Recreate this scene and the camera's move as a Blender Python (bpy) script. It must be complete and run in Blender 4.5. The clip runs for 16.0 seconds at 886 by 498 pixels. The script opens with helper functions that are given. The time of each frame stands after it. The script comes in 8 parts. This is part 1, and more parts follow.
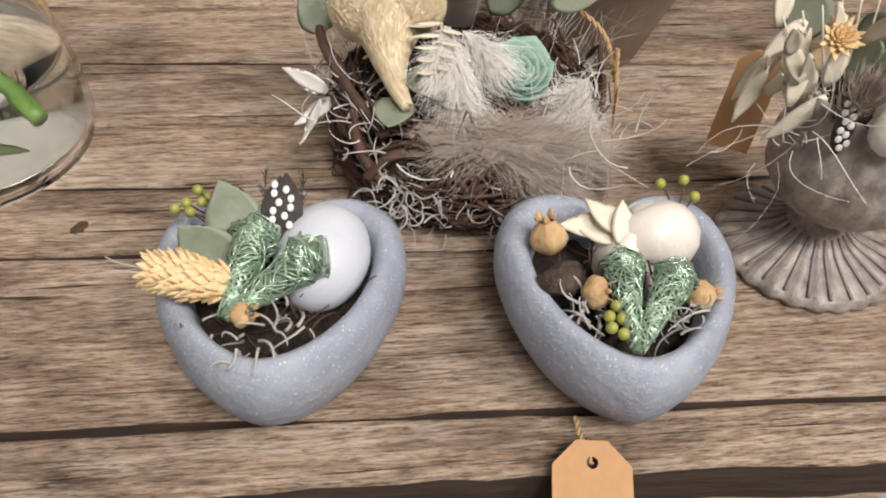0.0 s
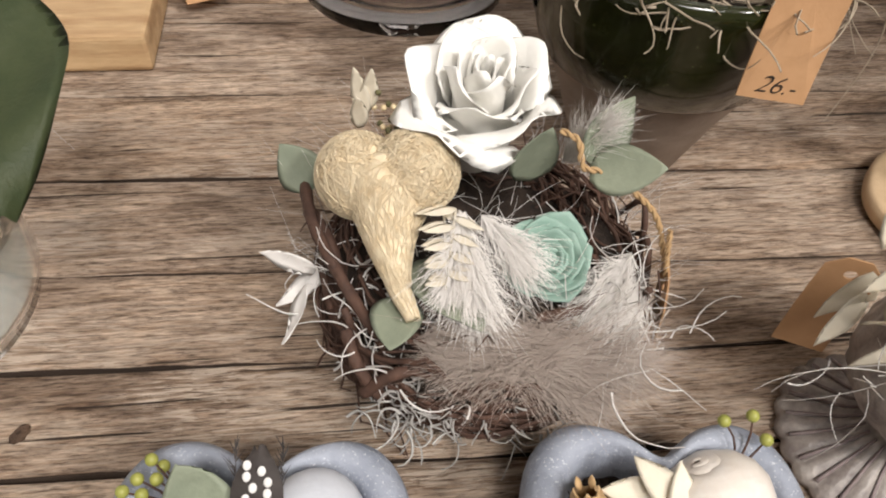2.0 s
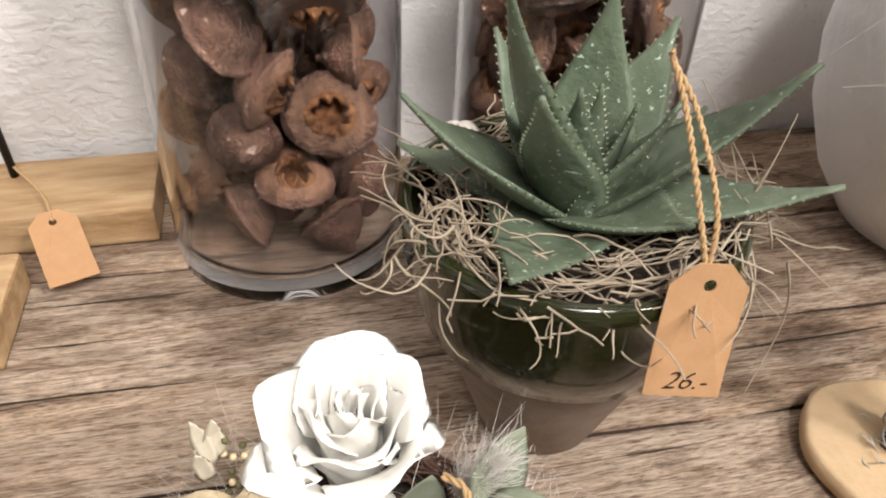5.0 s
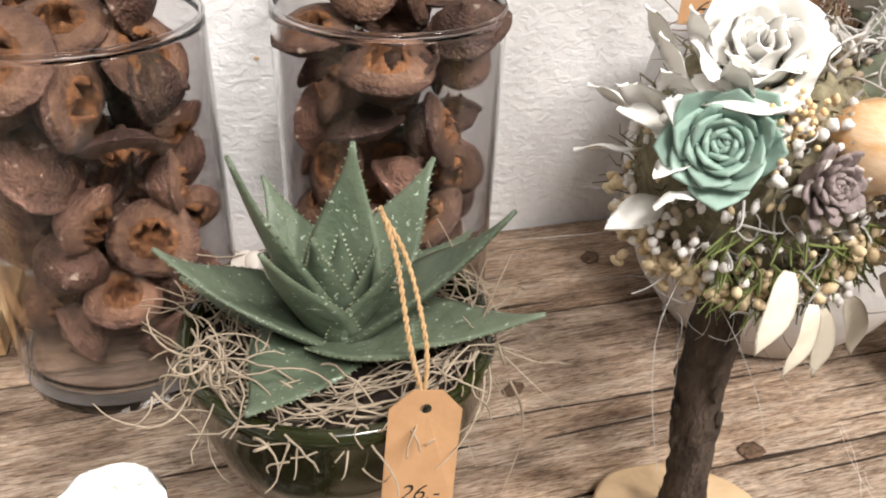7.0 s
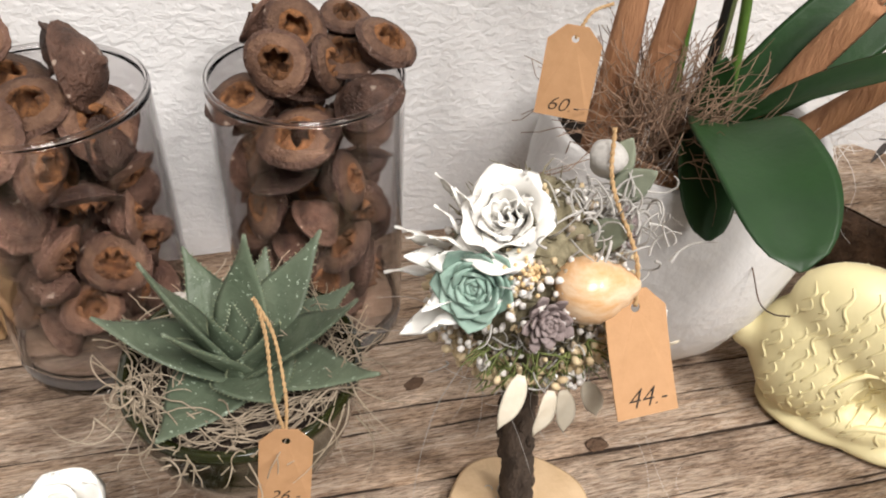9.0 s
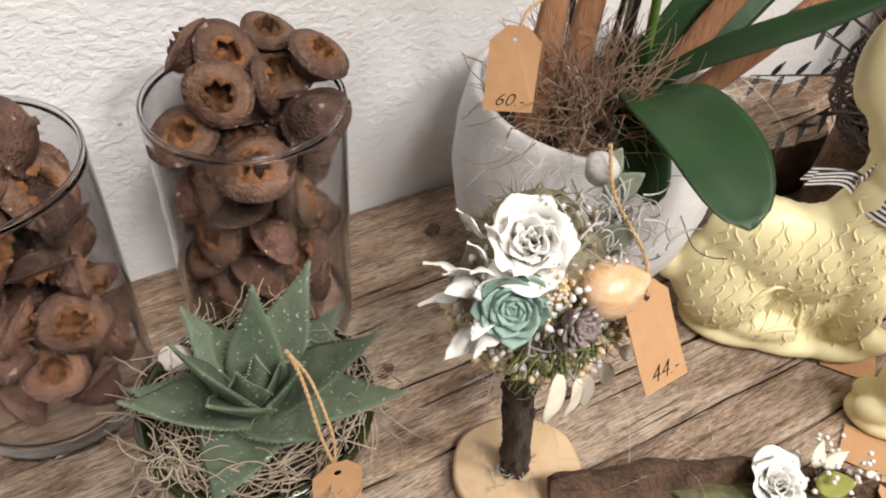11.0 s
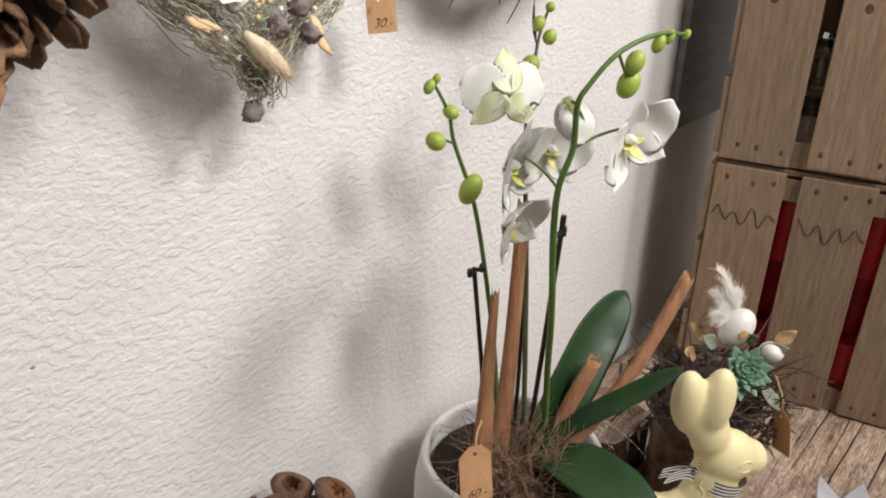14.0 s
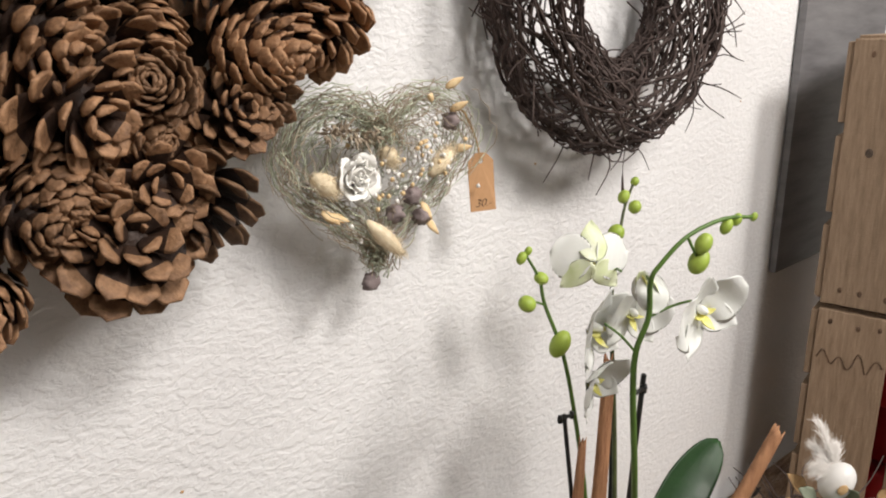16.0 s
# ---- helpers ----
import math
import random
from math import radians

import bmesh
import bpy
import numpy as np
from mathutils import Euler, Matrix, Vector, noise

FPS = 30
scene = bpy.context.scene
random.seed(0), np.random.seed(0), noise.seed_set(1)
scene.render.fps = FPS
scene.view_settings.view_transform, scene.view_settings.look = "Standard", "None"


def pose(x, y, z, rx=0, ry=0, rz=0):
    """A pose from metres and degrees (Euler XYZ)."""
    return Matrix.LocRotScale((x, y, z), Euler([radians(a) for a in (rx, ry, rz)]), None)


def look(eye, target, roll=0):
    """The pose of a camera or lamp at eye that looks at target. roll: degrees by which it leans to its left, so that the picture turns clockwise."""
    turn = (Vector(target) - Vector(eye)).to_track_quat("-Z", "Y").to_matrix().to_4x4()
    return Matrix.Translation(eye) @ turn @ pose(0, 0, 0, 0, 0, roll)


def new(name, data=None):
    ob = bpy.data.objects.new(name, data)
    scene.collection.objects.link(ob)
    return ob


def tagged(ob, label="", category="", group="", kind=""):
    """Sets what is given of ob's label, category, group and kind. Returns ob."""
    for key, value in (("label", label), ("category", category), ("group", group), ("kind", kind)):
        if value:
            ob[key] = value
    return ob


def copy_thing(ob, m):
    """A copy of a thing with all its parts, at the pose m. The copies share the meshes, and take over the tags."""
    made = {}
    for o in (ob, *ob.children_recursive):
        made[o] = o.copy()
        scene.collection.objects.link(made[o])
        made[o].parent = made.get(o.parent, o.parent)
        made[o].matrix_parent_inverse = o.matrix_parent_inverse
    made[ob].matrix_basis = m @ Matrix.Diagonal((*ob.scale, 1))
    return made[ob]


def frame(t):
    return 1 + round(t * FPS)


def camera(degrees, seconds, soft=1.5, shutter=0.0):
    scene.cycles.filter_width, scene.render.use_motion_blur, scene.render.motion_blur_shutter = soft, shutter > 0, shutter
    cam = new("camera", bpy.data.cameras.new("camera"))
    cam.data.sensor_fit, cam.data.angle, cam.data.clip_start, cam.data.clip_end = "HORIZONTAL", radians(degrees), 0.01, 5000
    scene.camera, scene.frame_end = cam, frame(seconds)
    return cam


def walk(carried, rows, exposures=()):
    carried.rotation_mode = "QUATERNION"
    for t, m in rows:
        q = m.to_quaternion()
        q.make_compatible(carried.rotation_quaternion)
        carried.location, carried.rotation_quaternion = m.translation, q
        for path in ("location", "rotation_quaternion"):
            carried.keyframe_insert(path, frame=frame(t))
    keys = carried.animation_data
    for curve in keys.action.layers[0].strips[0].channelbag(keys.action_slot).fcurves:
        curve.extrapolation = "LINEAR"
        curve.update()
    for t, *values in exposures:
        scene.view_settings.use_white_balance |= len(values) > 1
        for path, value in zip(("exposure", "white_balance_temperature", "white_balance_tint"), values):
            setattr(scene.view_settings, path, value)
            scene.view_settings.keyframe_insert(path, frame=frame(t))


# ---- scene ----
from mathutils.bvhtree import BVHTree

cam = camera(60.9, 16.0, soft=2.0)
PATH = [
    (0, (0.276, 0.346, 0.255), (0.501, 1.709, -1.191), 4.4),
    (0.5, (0.282, 0.385, 0.268), (0.504, 1.696, -1.226), 5.1),
    (1, (0.284, 0.415, 0.278), (0.505, 1.69, -1.248), 5.4),
    (1.5, (0.284, 0.44, 0.28), (0.507, 1.697, -1.26), 5.3),
    (2, (0.282, 0.464, 0.28), (0.505, 1.72, -1.261), 5.0),
    (2.5, (0.282, 0.491, 0.279), (0.515, 1.765, -1.245), 4.8),
    (3, (0.288, 0.512, 0.277), (0.54, 1.821, -1.214), 4.5),
    (3.5, (0.297, 0.523, 0.283), (0.579, 1.896, -1.143), 4.1),
    (3.7, (0.3, 0.525, 0.286), (0.599, 1.925, -1.111), 3.9),
    (5.8, (0.344, 0.529, 0.305), (0.801, 2.102, -0.842), 2.7),
    (6, (0.353, 0.526, 0.312), (0.829, 2.103, -0.822), 2.8),
    (6.5, (0.371, 0.512, 0.324), (0.875, 2.101, -0.782), 2.5),
    (7, (0.389, 0.498, 0.338), (0.919, 2.091, -0.748), 2.8),
    (7.5, (0.411, 0.486, 0.35), (0.943, 2.075, -0.742), 3.2),
    (8, (0.439, 0.468, 0.388), (0.932, 2.04, -0.746), 3.3),
    (8.5, (0.454, 0.451, 0.432), (0.902, 1.981, -0.776), 3.4),
    (8.7, (0.455, 0.447, 0.446), (0.89, 1.953, -0.796), 3.5),
    (10.8, (0.384, 0.498, 0.511), (1.134, 1.691, -0.909), 5.7),
    (11, (0.374, 0.499, 0.512), (1.172, 1.675, -0.896), 5.6),
    (11.5, (0.339, 0.491, 0.534), (1.282, 1.625, -0.816), 5.7),
    (12, (0.282, 0.481, 0.566), (1.359, 1.598, -0.696), 5.0),
    (12.5, (0.25, 0.5, 0.609), (1.447, 1.605, -0.551), 4.1),
    (13, (0.221, 0.527, 0.666), (1.517, 1.622, -0.393), 3.4),
    (13.5, (0.202, 0.522, 0.709), (1.57, 1.639, -0.229), 2.2),
    (14, (0.184, 0.512, 0.745), (1.598, 1.653, -0.091), 1.5),
    (14.5, (0.165, 0.493, 0.774), (1.595, 1.677, 0.032), 0.7),
    (15, (0.147, 0.477, 0.798), (1.564, 1.721, 0.131), 0.1),
    (15.5, (0.133, 0.465, 0.815), (1.5, 1.795, 0.212), -0.4),
    (16, (0.149, 0.453, 0.816), (1.422, 1.888, 0.249), -0.5),
]
EXPOSURES = [(0, -0.25), (3.5, -0.18), (6, 0.28), (7, 0.2), (8, 0.0), (8.5, -0.1), (11, -0.17), (12.5, -0.34), (14, -0.54), (16, -0.5)]
walk(cam, [(t, look(eye, target, roll)) for t, eye, target, roll in PATH], EXPOSURES)

# ---- world and light ----
world = bpy.data.worlds.new("world")
scene.world = world
world.use_nodes = True
bg = world.node_tree.nodes["Background"]
bg.inputs[0].default_value = (1.0, 0.96, 0.92, 1)
bg.inputs[1].default_value = 0.4


def lamp(name, eye, target, size, power, col):
    l = bpy.data.lights.new(name, "AREA")
    l.shape, l.size, l.energy, l.color = "DISK", size, power, col
    o = new(name, l)
    o.matrix_world = look(eye, target)
    return o


lamp("ceiling_spot", (1.6, -0.6, 1.95), (0.6, 0.9, 0.3), 0.5, 47, (1.0, 0.955, 0.91))
lamp("ceiling_spot", (0.6, -0.6, 2.25), (0.75, 0.8, 0.2), 0.45, 34, (1.0, 0.95, 0.90))
# Added broad fill lamp that lifts the shadows; no real fitting is known here.
lamp("fill_panel", (0.4, -0.9, 2.3), (0.4, 0.2, 0.0), 1.0, 38, (1.0, 0.97, 0.95))


# ---- materials ----
def nodes_of(m):
    m.use_nodes = True
    return m.node_tree.nodes, m.node_tree.links


def pm(name, c1, c2=None, rough=0.6, scale=60.0, bump=0.15, stretch=(1, 1, 1), fine=None, vary=0.0, spec=0.4,
       metal=0.0, coat=0.0, trans=0.0, sss=0.0, speck=None, speck_scale=400.0, speck_amount=0.66):
    """Two colours mixed by noise, fine relief, optional specks and a change of tone from object to object."""
    m = bpy.data.materials.new(name)
    n, l = nodes_of(m)
    b = n["Principled BSDF"]
    b.inputs["Roughness"].default_value = rough
    b.inputs["Metallic"].default_value = metal
    b.inputs["Specular IOR Level"].default_value = spec
    b.inputs["Coat Weight"].default_value = coat
    b.inputs["Transmission Weight"].default_value = trans
    if sss:
        tr_, both = n.new("ShaderNodeBsdfTranslucent"), n.new("ShaderNodeMixShader")
        tr_.inputs["Color"].default_value = (*c1, 1)
        both.inputs[0].default_value = sss
        l.new(b.outputs[0], both.inputs[1])
        l.new(tr_.outputs[0], both.inputs[2])
        l.new(both.outputs[0], n["Material Output"].inputs["Surface"])
    c2 = c2 or tuple(min(1.0, 0.8 * v) for v in c1)
    tc, mp = n.new("ShaderNodeTexCoord"), n.new("ShaderNodeMapping")
    mp.inputs["Scale"].default_value = stretch
    l.new(tc.outputs["Object"], mp.inputs["Vector"])
    ns = n.new("ShaderNodeTexNoise")
    ns.inputs["Scale"].default_value, ns.inputs["Detail"].default_value, ns.inputs["Roughness"].default_value = scale, 6, 0.65
    l.new(mp.outputs[0], ns.inputs["Vector"])
    rp = n.new("ShaderNodeValToRGB")
    rp.color_ramp.elements[0].position, rp.color_ramp.elements[1].position = 0.32, 0.68
    rp.color_ramp.elements[0].color, rp.color_ramp.elements[1].color = (*c2, 1), (*c1, 1)
    l.new(ns.outputs["Fac"], rp.inputs["Fac"])
    col = rp.outputs["Color"]
    fn = n.new("ShaderNodeTexNoise")
    fn.inputs["Scale"].default_value, fn.inputs["Detail"].default_value = fine or scale * 6, 4
    l.new(mp.outputs[0], fn.inputs["Vector"])
    if speck:
        sn = n.new("ShaderNodeTexNoise")
        sn.inputs["Scale"].default_value, sn.inputs["Detail"].default_value = speck_scale, 2
        l.new(tc.outputs["Object"], sn.inputs["Vector"])
        sr = n.new("ShaderNodeValToRGB")
        sr.color_ramp.elements[0].position, sr.color_ramp.elements[1].position = speck_amount, speck_amount + 0.05
        l.new(sn.outputs["Fac"], sr.inputs["Fac"])
        mx = n.new("ShaderNodeMixRGB")
        mx.inputs[2].default_value = (*speck, 1)
        l.new(sr.outputs["Color"], mx.inputs[0])
        l.new(col, mx.inputs[1])
        col = mx.outputs[0]
    if vary:
        oi, mr, hs = n.new("ShaderNodeObjectInfo"), n.new("ShaderNodeMapRange"), n.new("ShaderNodeHueSaturation")
        mr.inputs[3].default_value, mr.inputs[4].default_value = 1 - vary, 1 + vary
        l.new(oi.outputs["Random"], mr.inputs[0])
        l.new(mr.outputs[0], hs.inputs["Value"])
        l.new(col, hs.inputs["Color"])
        col = hs.outputs[0]
    l.new(col, b.inputs["Base Color"])
    if bump:
        ad = n.new("ShaderNodeMath")
        ad.operation = "MULTIPLY_ADD"
        ad.inputs[1].default_value = 0.35
        l.new(fn.outputs["Fac"], ad.inputs[0])
        l.new(ns.outputs["Fac"], ad.inputs[2])
        bp = n.new("ShaderNodeBump")
        bp.inputs["Strength"].default_value, bp.inputs["Distance"].default_value = bump, 0.6 / scale
        l.new(ad.outputs[0], bp.inputs["Height"])
        l.new(bp.outputs[0], b.inputs["Normal"])
    return m


def wood_weathered(name, light, mid, dark, crack=0.5):
    """Grey, worn boards: grain along x, dark checks, pale worn ridges."""
    m = bpy.data.materials.new(name)
    n, l = nodes_of(m)
    b = n["Principled BSDF"]
    b.inputs["Roughness"].default_value = 0.75
    b.inputs["Specular IOR Level"].default_value = 0.25
    tc = n.new("ShaderNodeTexCoord")
    oi = n.new("ShaderNodeObjectInfo")
    ofs = n.new("ShaderNodeVectorMath")
    ofs.operation = "SCALE"
    cmb = n.new("ShaderNodeCombineXYZ")
    for i in range(3):
        l.new(oi.outputs["Random"], cmb.inputs[i])
    l.new(cmb.outputs[0], ofs.inputs[0])
    ofs.inputs["Scale"].default_value = 7.0
    av = n.new("ShaderNodeVectorMath")
    l.new(tc.outputs["Object"], av.inputs[0])
    l.new(ofs.outputs[0], av.inputs[1])

    def noise_at(sx, sy, scale, detail, rough=0.6, dist=0.0):
        mp = n.new("ShaderNodeMapping")
        mp.inputs["Scale"].default_value = (sx, sy, sy)
        l.new(av.outputs[0], mp.inputs["Vector"])
        t = n.new("ShaderNodeTexNoise")
        for k, v in (("Scale", scale), ("Detail", detail), ("Roughness", rough), ("Distortion", dist)):
            t.inputs[k].default_value = v
        l.new(mp.outputs[0], t.inputs["Vector"])
        return t.outputs["Fac"]

    big = noise_at(1.3, 5.0, 5.0, 4)
    grain = noise_at(2.2, 26.0, 13.0, 8, 0.72, 0.5)
    fibre = noise_at(3.2, 26.0, 40.0, 5, 0.7)
    patch = noise_at(1.0, 2.0, 14.0, 5)

    def ramp(fac, stops):
        r = n.new("ShaderNodeValToRGB")
        while len(r.color_ramp.elements) < len(stops):
            r.color_ramp.elements.new(0.5)
        for e, (p, c) in zip(r.color_ramp.elements, stops):
            e.position, e.color = p, (*c, 1)
        l.new(fac, r.inputs["Fac"])
        return r.outputs["Color"]

    base = ramp(grain, [(0.30, dark), (0.42, mid), (0.54, light), (0.70, tuple(1.25 * v for v in light))])
    tone = ramp(big, [(0.3, (0.55, 0.50, 0.47)), (0.5, (0.9, 0.87, 0.85)), (0.7, (1.2, 1.18, 1.15))])
    fib = ramp(fibre, [(0.37, (0.36, 0.33, 0.32)), (0.49, (0.95, 0.94, 0.94)), (0.63, (1.32, 1.31, 1.3))])
    each = ramp(oi.outputs["Random"], [(0.0, (0.84, 0.75, 0.67)), (0.35, (1.02, 1.0, 0.98)), (0.65, (0.90, 0.85, 0.81)), (1.0, (1.1, 1.09, 1.08))])
    stain = ramp(patch, [(0.34, (0.55, 0.52, 0.5)), (0.5, (1, 1, 1))])
    col = base
    for other in (tone, fib, stain, each):
        mx = n.new("ShaderNodeMixRGB")
        mx.blend_type = "MULTIPLY"
        mx.inputs[0].default_value = 1.0
        l.new(col, mx.inputs[1])
        l.new(other, mx.inputs[2])
        col = mx.outputs[0]
    where = ramp(noise_at(1.0, 4.0, 7.0, 5, 0.6, 0.6), [(0.47, (0, 0, 0)), (0.60, (1, 1, 1))])
    shred = ramp(noise_at(2.2, 24.0, 24.0, 6, 0.7, 0.8), [(0.47, (0, 0, 0)), (0.56, (1, 1, 1))])
    both = n.new("ShaderNodeMixRGB")
    both.blend_type = "MULTIPLY"
    both.inputs[0].default_value = 1.0
    l.new(where, both.inputs[1])
    l.new(shred, both.inputs[2])
    half = n.new("ShaderNodeMath")
    half.operation = "MULTIPLY"
    half.inputs[1].default_value = 0.8
    l.new(both.outputs[0], half.inputs[0])
    mx = n.new("ShaderNodeMixRGB")
    l.new(half.outputs[0], mx.inputs[0])
    l.new(col, mx.inputs[1])
    mx.inputs[2].default_value = (*(1.22 * v for v in light), 1)
    col = mx.outputs[0]
    soot = ramp(noise_at(1.6, 9.0, 9.0, 6, 0.65, 0.9), [(0.36, (0.42, 0.38, 0.36)), (0.47, (1, 1, 1))])
    mx = n.new("ShaderNodeMixRGB")
    mx.blend_type = "MULTIPLY"
    mx.inputs[0].default_value = 0.55
    l.new(col, mx.inputs[1])
    l.new(soot, mx.inputs[2])
    col = mx.outputs[0]
    checks = noise_at(0.7, 30.0, 8.0, 4, 0.55, 0.25)
    ck = ramp(checks, [(0.325, (1, 1, 1)), (0.355, (0, 0, 0))])
    mx = n.new("ShaderNodeMixRGB")
    l.new(ck, mx.inputs[0])
    l.new(col, mx.inputs[1])
    mx.inputs[2].default_value = (*(0.28 * v for v in dark), 1)
    l.new(mx.outputs[0], b.inputs["Base Color"])
    hgt = n.new("ShaderNodeMath")
    hgt.operation = "MULTIPLY_ADD"
    hgt.inputs[1].default_value = 0.5
    l.new(fibre, hgt.inputs[0])
    l.new(grain, hgt.inputs[2])
    sub = n.new("ShaderNodeMath")
    sub.operation = "SUBTRACT"
    l.new(hgt.outputs[0], sub.inputs[0])
    l.new(ck, sub.inputs[1])
    bp = n.new("ShaderNodeBump")
    bp.inputs["Strength"].default_value, bp.inputs["Distance"].default_value = 0.9, 0.003
    l.new(sub.outputs[0], bp.inputs["Height"])
    l.new(bp.outputs[0], b.inputs["Normal"])
    return m


def plaster(name):
    """White painted stipple plaster with short trowelled ridges."""
    m = bpy.data.materials.new(name)
    n, l = nodes_of(m)
    b = n["Principled BSDF"]
    b.inputs["Roughness"].default_value = 0.7
    b.inputs["Specular IOR Level"].default_value = 0.25
    tc = n.new("ShaderNodeTexCoord")
    warp = n.new("ShaderNodeTexNoise")
    warp.inputs["Scale"].default_value = 9
    l.new(tc.outputs["Object"], warp.inputs["Vector"])
    a = n.new("ShaderNodeVectorMath")
    a.operation = "MULTIPLY_ADD"
    l.new(warp.outputs["Color"], a.inputs[0])
    a.inputs[1].default_value = (0.009, 0.009, 0.009)
    l.new(tc.outputs["Object"], a.inputs[2])
    mp = n.new("ShaderNodeMapping")
    mp.inputs["Scale"].default_value = (0.85, 1, 1.3)
    mp.inputs["Rotation"].default_value = (0, 0.35, 0)
    l.new(a.outputs[0], mp.inputs["Vector"])
    t1 = n.new("ShaderNodeTexNoise")
    for k, v in (("Scale", 125), ("Detail", 4), ("Roughness", 0.55), ("Distortion", 0.35)):
        t1.inputs[k].default_value = v
    l.new(mp.outputs[0], t1.inputs["Vector"])
    r1 = n.new("ShaderNodeValToRGB")
    r1.color_ramp.elements[0].position, r1.color_ramp.elements[1].position = 0.38, 0.6
    l.new(t1.outputs["Fac"], r1.inputs["Fac"])
    t2 = n.new("ShaderNodeTexNoise")
    t2.inputs["Scale"].default_value, t2.inputs["Detail"].default_value = 330, 3
    l.new(tc.outputs["Object"], t2.inputs["Vector"])
    h = n.new("ShaderNodeMath")
    h.operation = "MULTIPLY_ADD"
    h.inputs[1].default_value = 0.16
    l.new(t2.outputs["Fac"], h.inputs[0])
    l.new(r1.outputs["Color"], h.inputs[2])
    bp = n.new("ShaderNodeBump")
    bp.inputs["Strength"].default_value, bp.inputs["Distance"].default_value = 0.5, 0.0014
    l.new(h.outputs[0], bp.inputs["Height"])
    l.new(bp.outputs[0], b.inputs["Normal"])
    t3 = n.new("ShaderNodeTexNoise")
    t3.inputs["Scale"].default_value, t3.inputs["Detail"].default_value = 3, 5
    l.new(tc.outputs["Object"], t3.inputs["Vector"])
    r3 = n.new("ShaderNodeValToRGB")
    r3.color_ramp.elements[0].color, r3.color_ramp.elements[1].color = (0.74, 0.725, 0.72, 1), (0.82, 0.81, 0.805, 1)
    r3.color_ramp.elements[0].position, r3.color_ramp.elements[1].position = 0.35, 0.65
    l.new(t3.outputs["Fac"], r3.inputs["Fac"])
    l.new(r3.outputs["Color"], b.inputs["Base Color"])
    return m


def glass(name, col=(1, 1, 1), rough=0.0):
    m = bpy.data.materials.new(name)
    n, l = nodes_of(m)
    b = n["Principled BSDF"]
    b.inputs["Base Color"].default_value = (*col, 1)
    b.inputs["Roughness"].default_value = rough
    b.inputs["Transmission Weight"].default_value = 1.0
    b.inputs["IOR"].default_value = 1.45
    return m


def stripes(name, c1, c2, scale):
    m = bpy.data.materials.new(name)
    n, l = nodes_of(m)
    b = n["Principled BSDF"]
    b.inputs["Roughness"].default_value = 0.7
    uv = n.new("ShaderNodeAttribute")
    uv.attribute_name = "across"
    w = n.new("ShaderNodeMath")
    w.operation = "MULTIPLY"
    w.inputs[1].default_value = scale
    l.new(uv.outputs["Fac"], w.inputs[0])
    f = n.new("ShaderNodeMath")
    f.operation = "FRACT"
    l.new(w.outputs[0], f.inputs[0])
    g = n.new("ShaderNodeMath")
    g.operation = "GREATER_THAN"
    g.inputs[1].default_value = 0.5
    l.new(f.outputs[0], g.inputs[0])
    mx = n.new("ShaderNodeMixRGB")
    mx.inputs[1].default_value, mx.inputs[2].default_value = (*c1, 1), (*c2, 1)
    l.new(g.outputs[0], mx.inputs[0])
    l.new(mx.outputs[0], b.inputs["Base Color"])
    return m


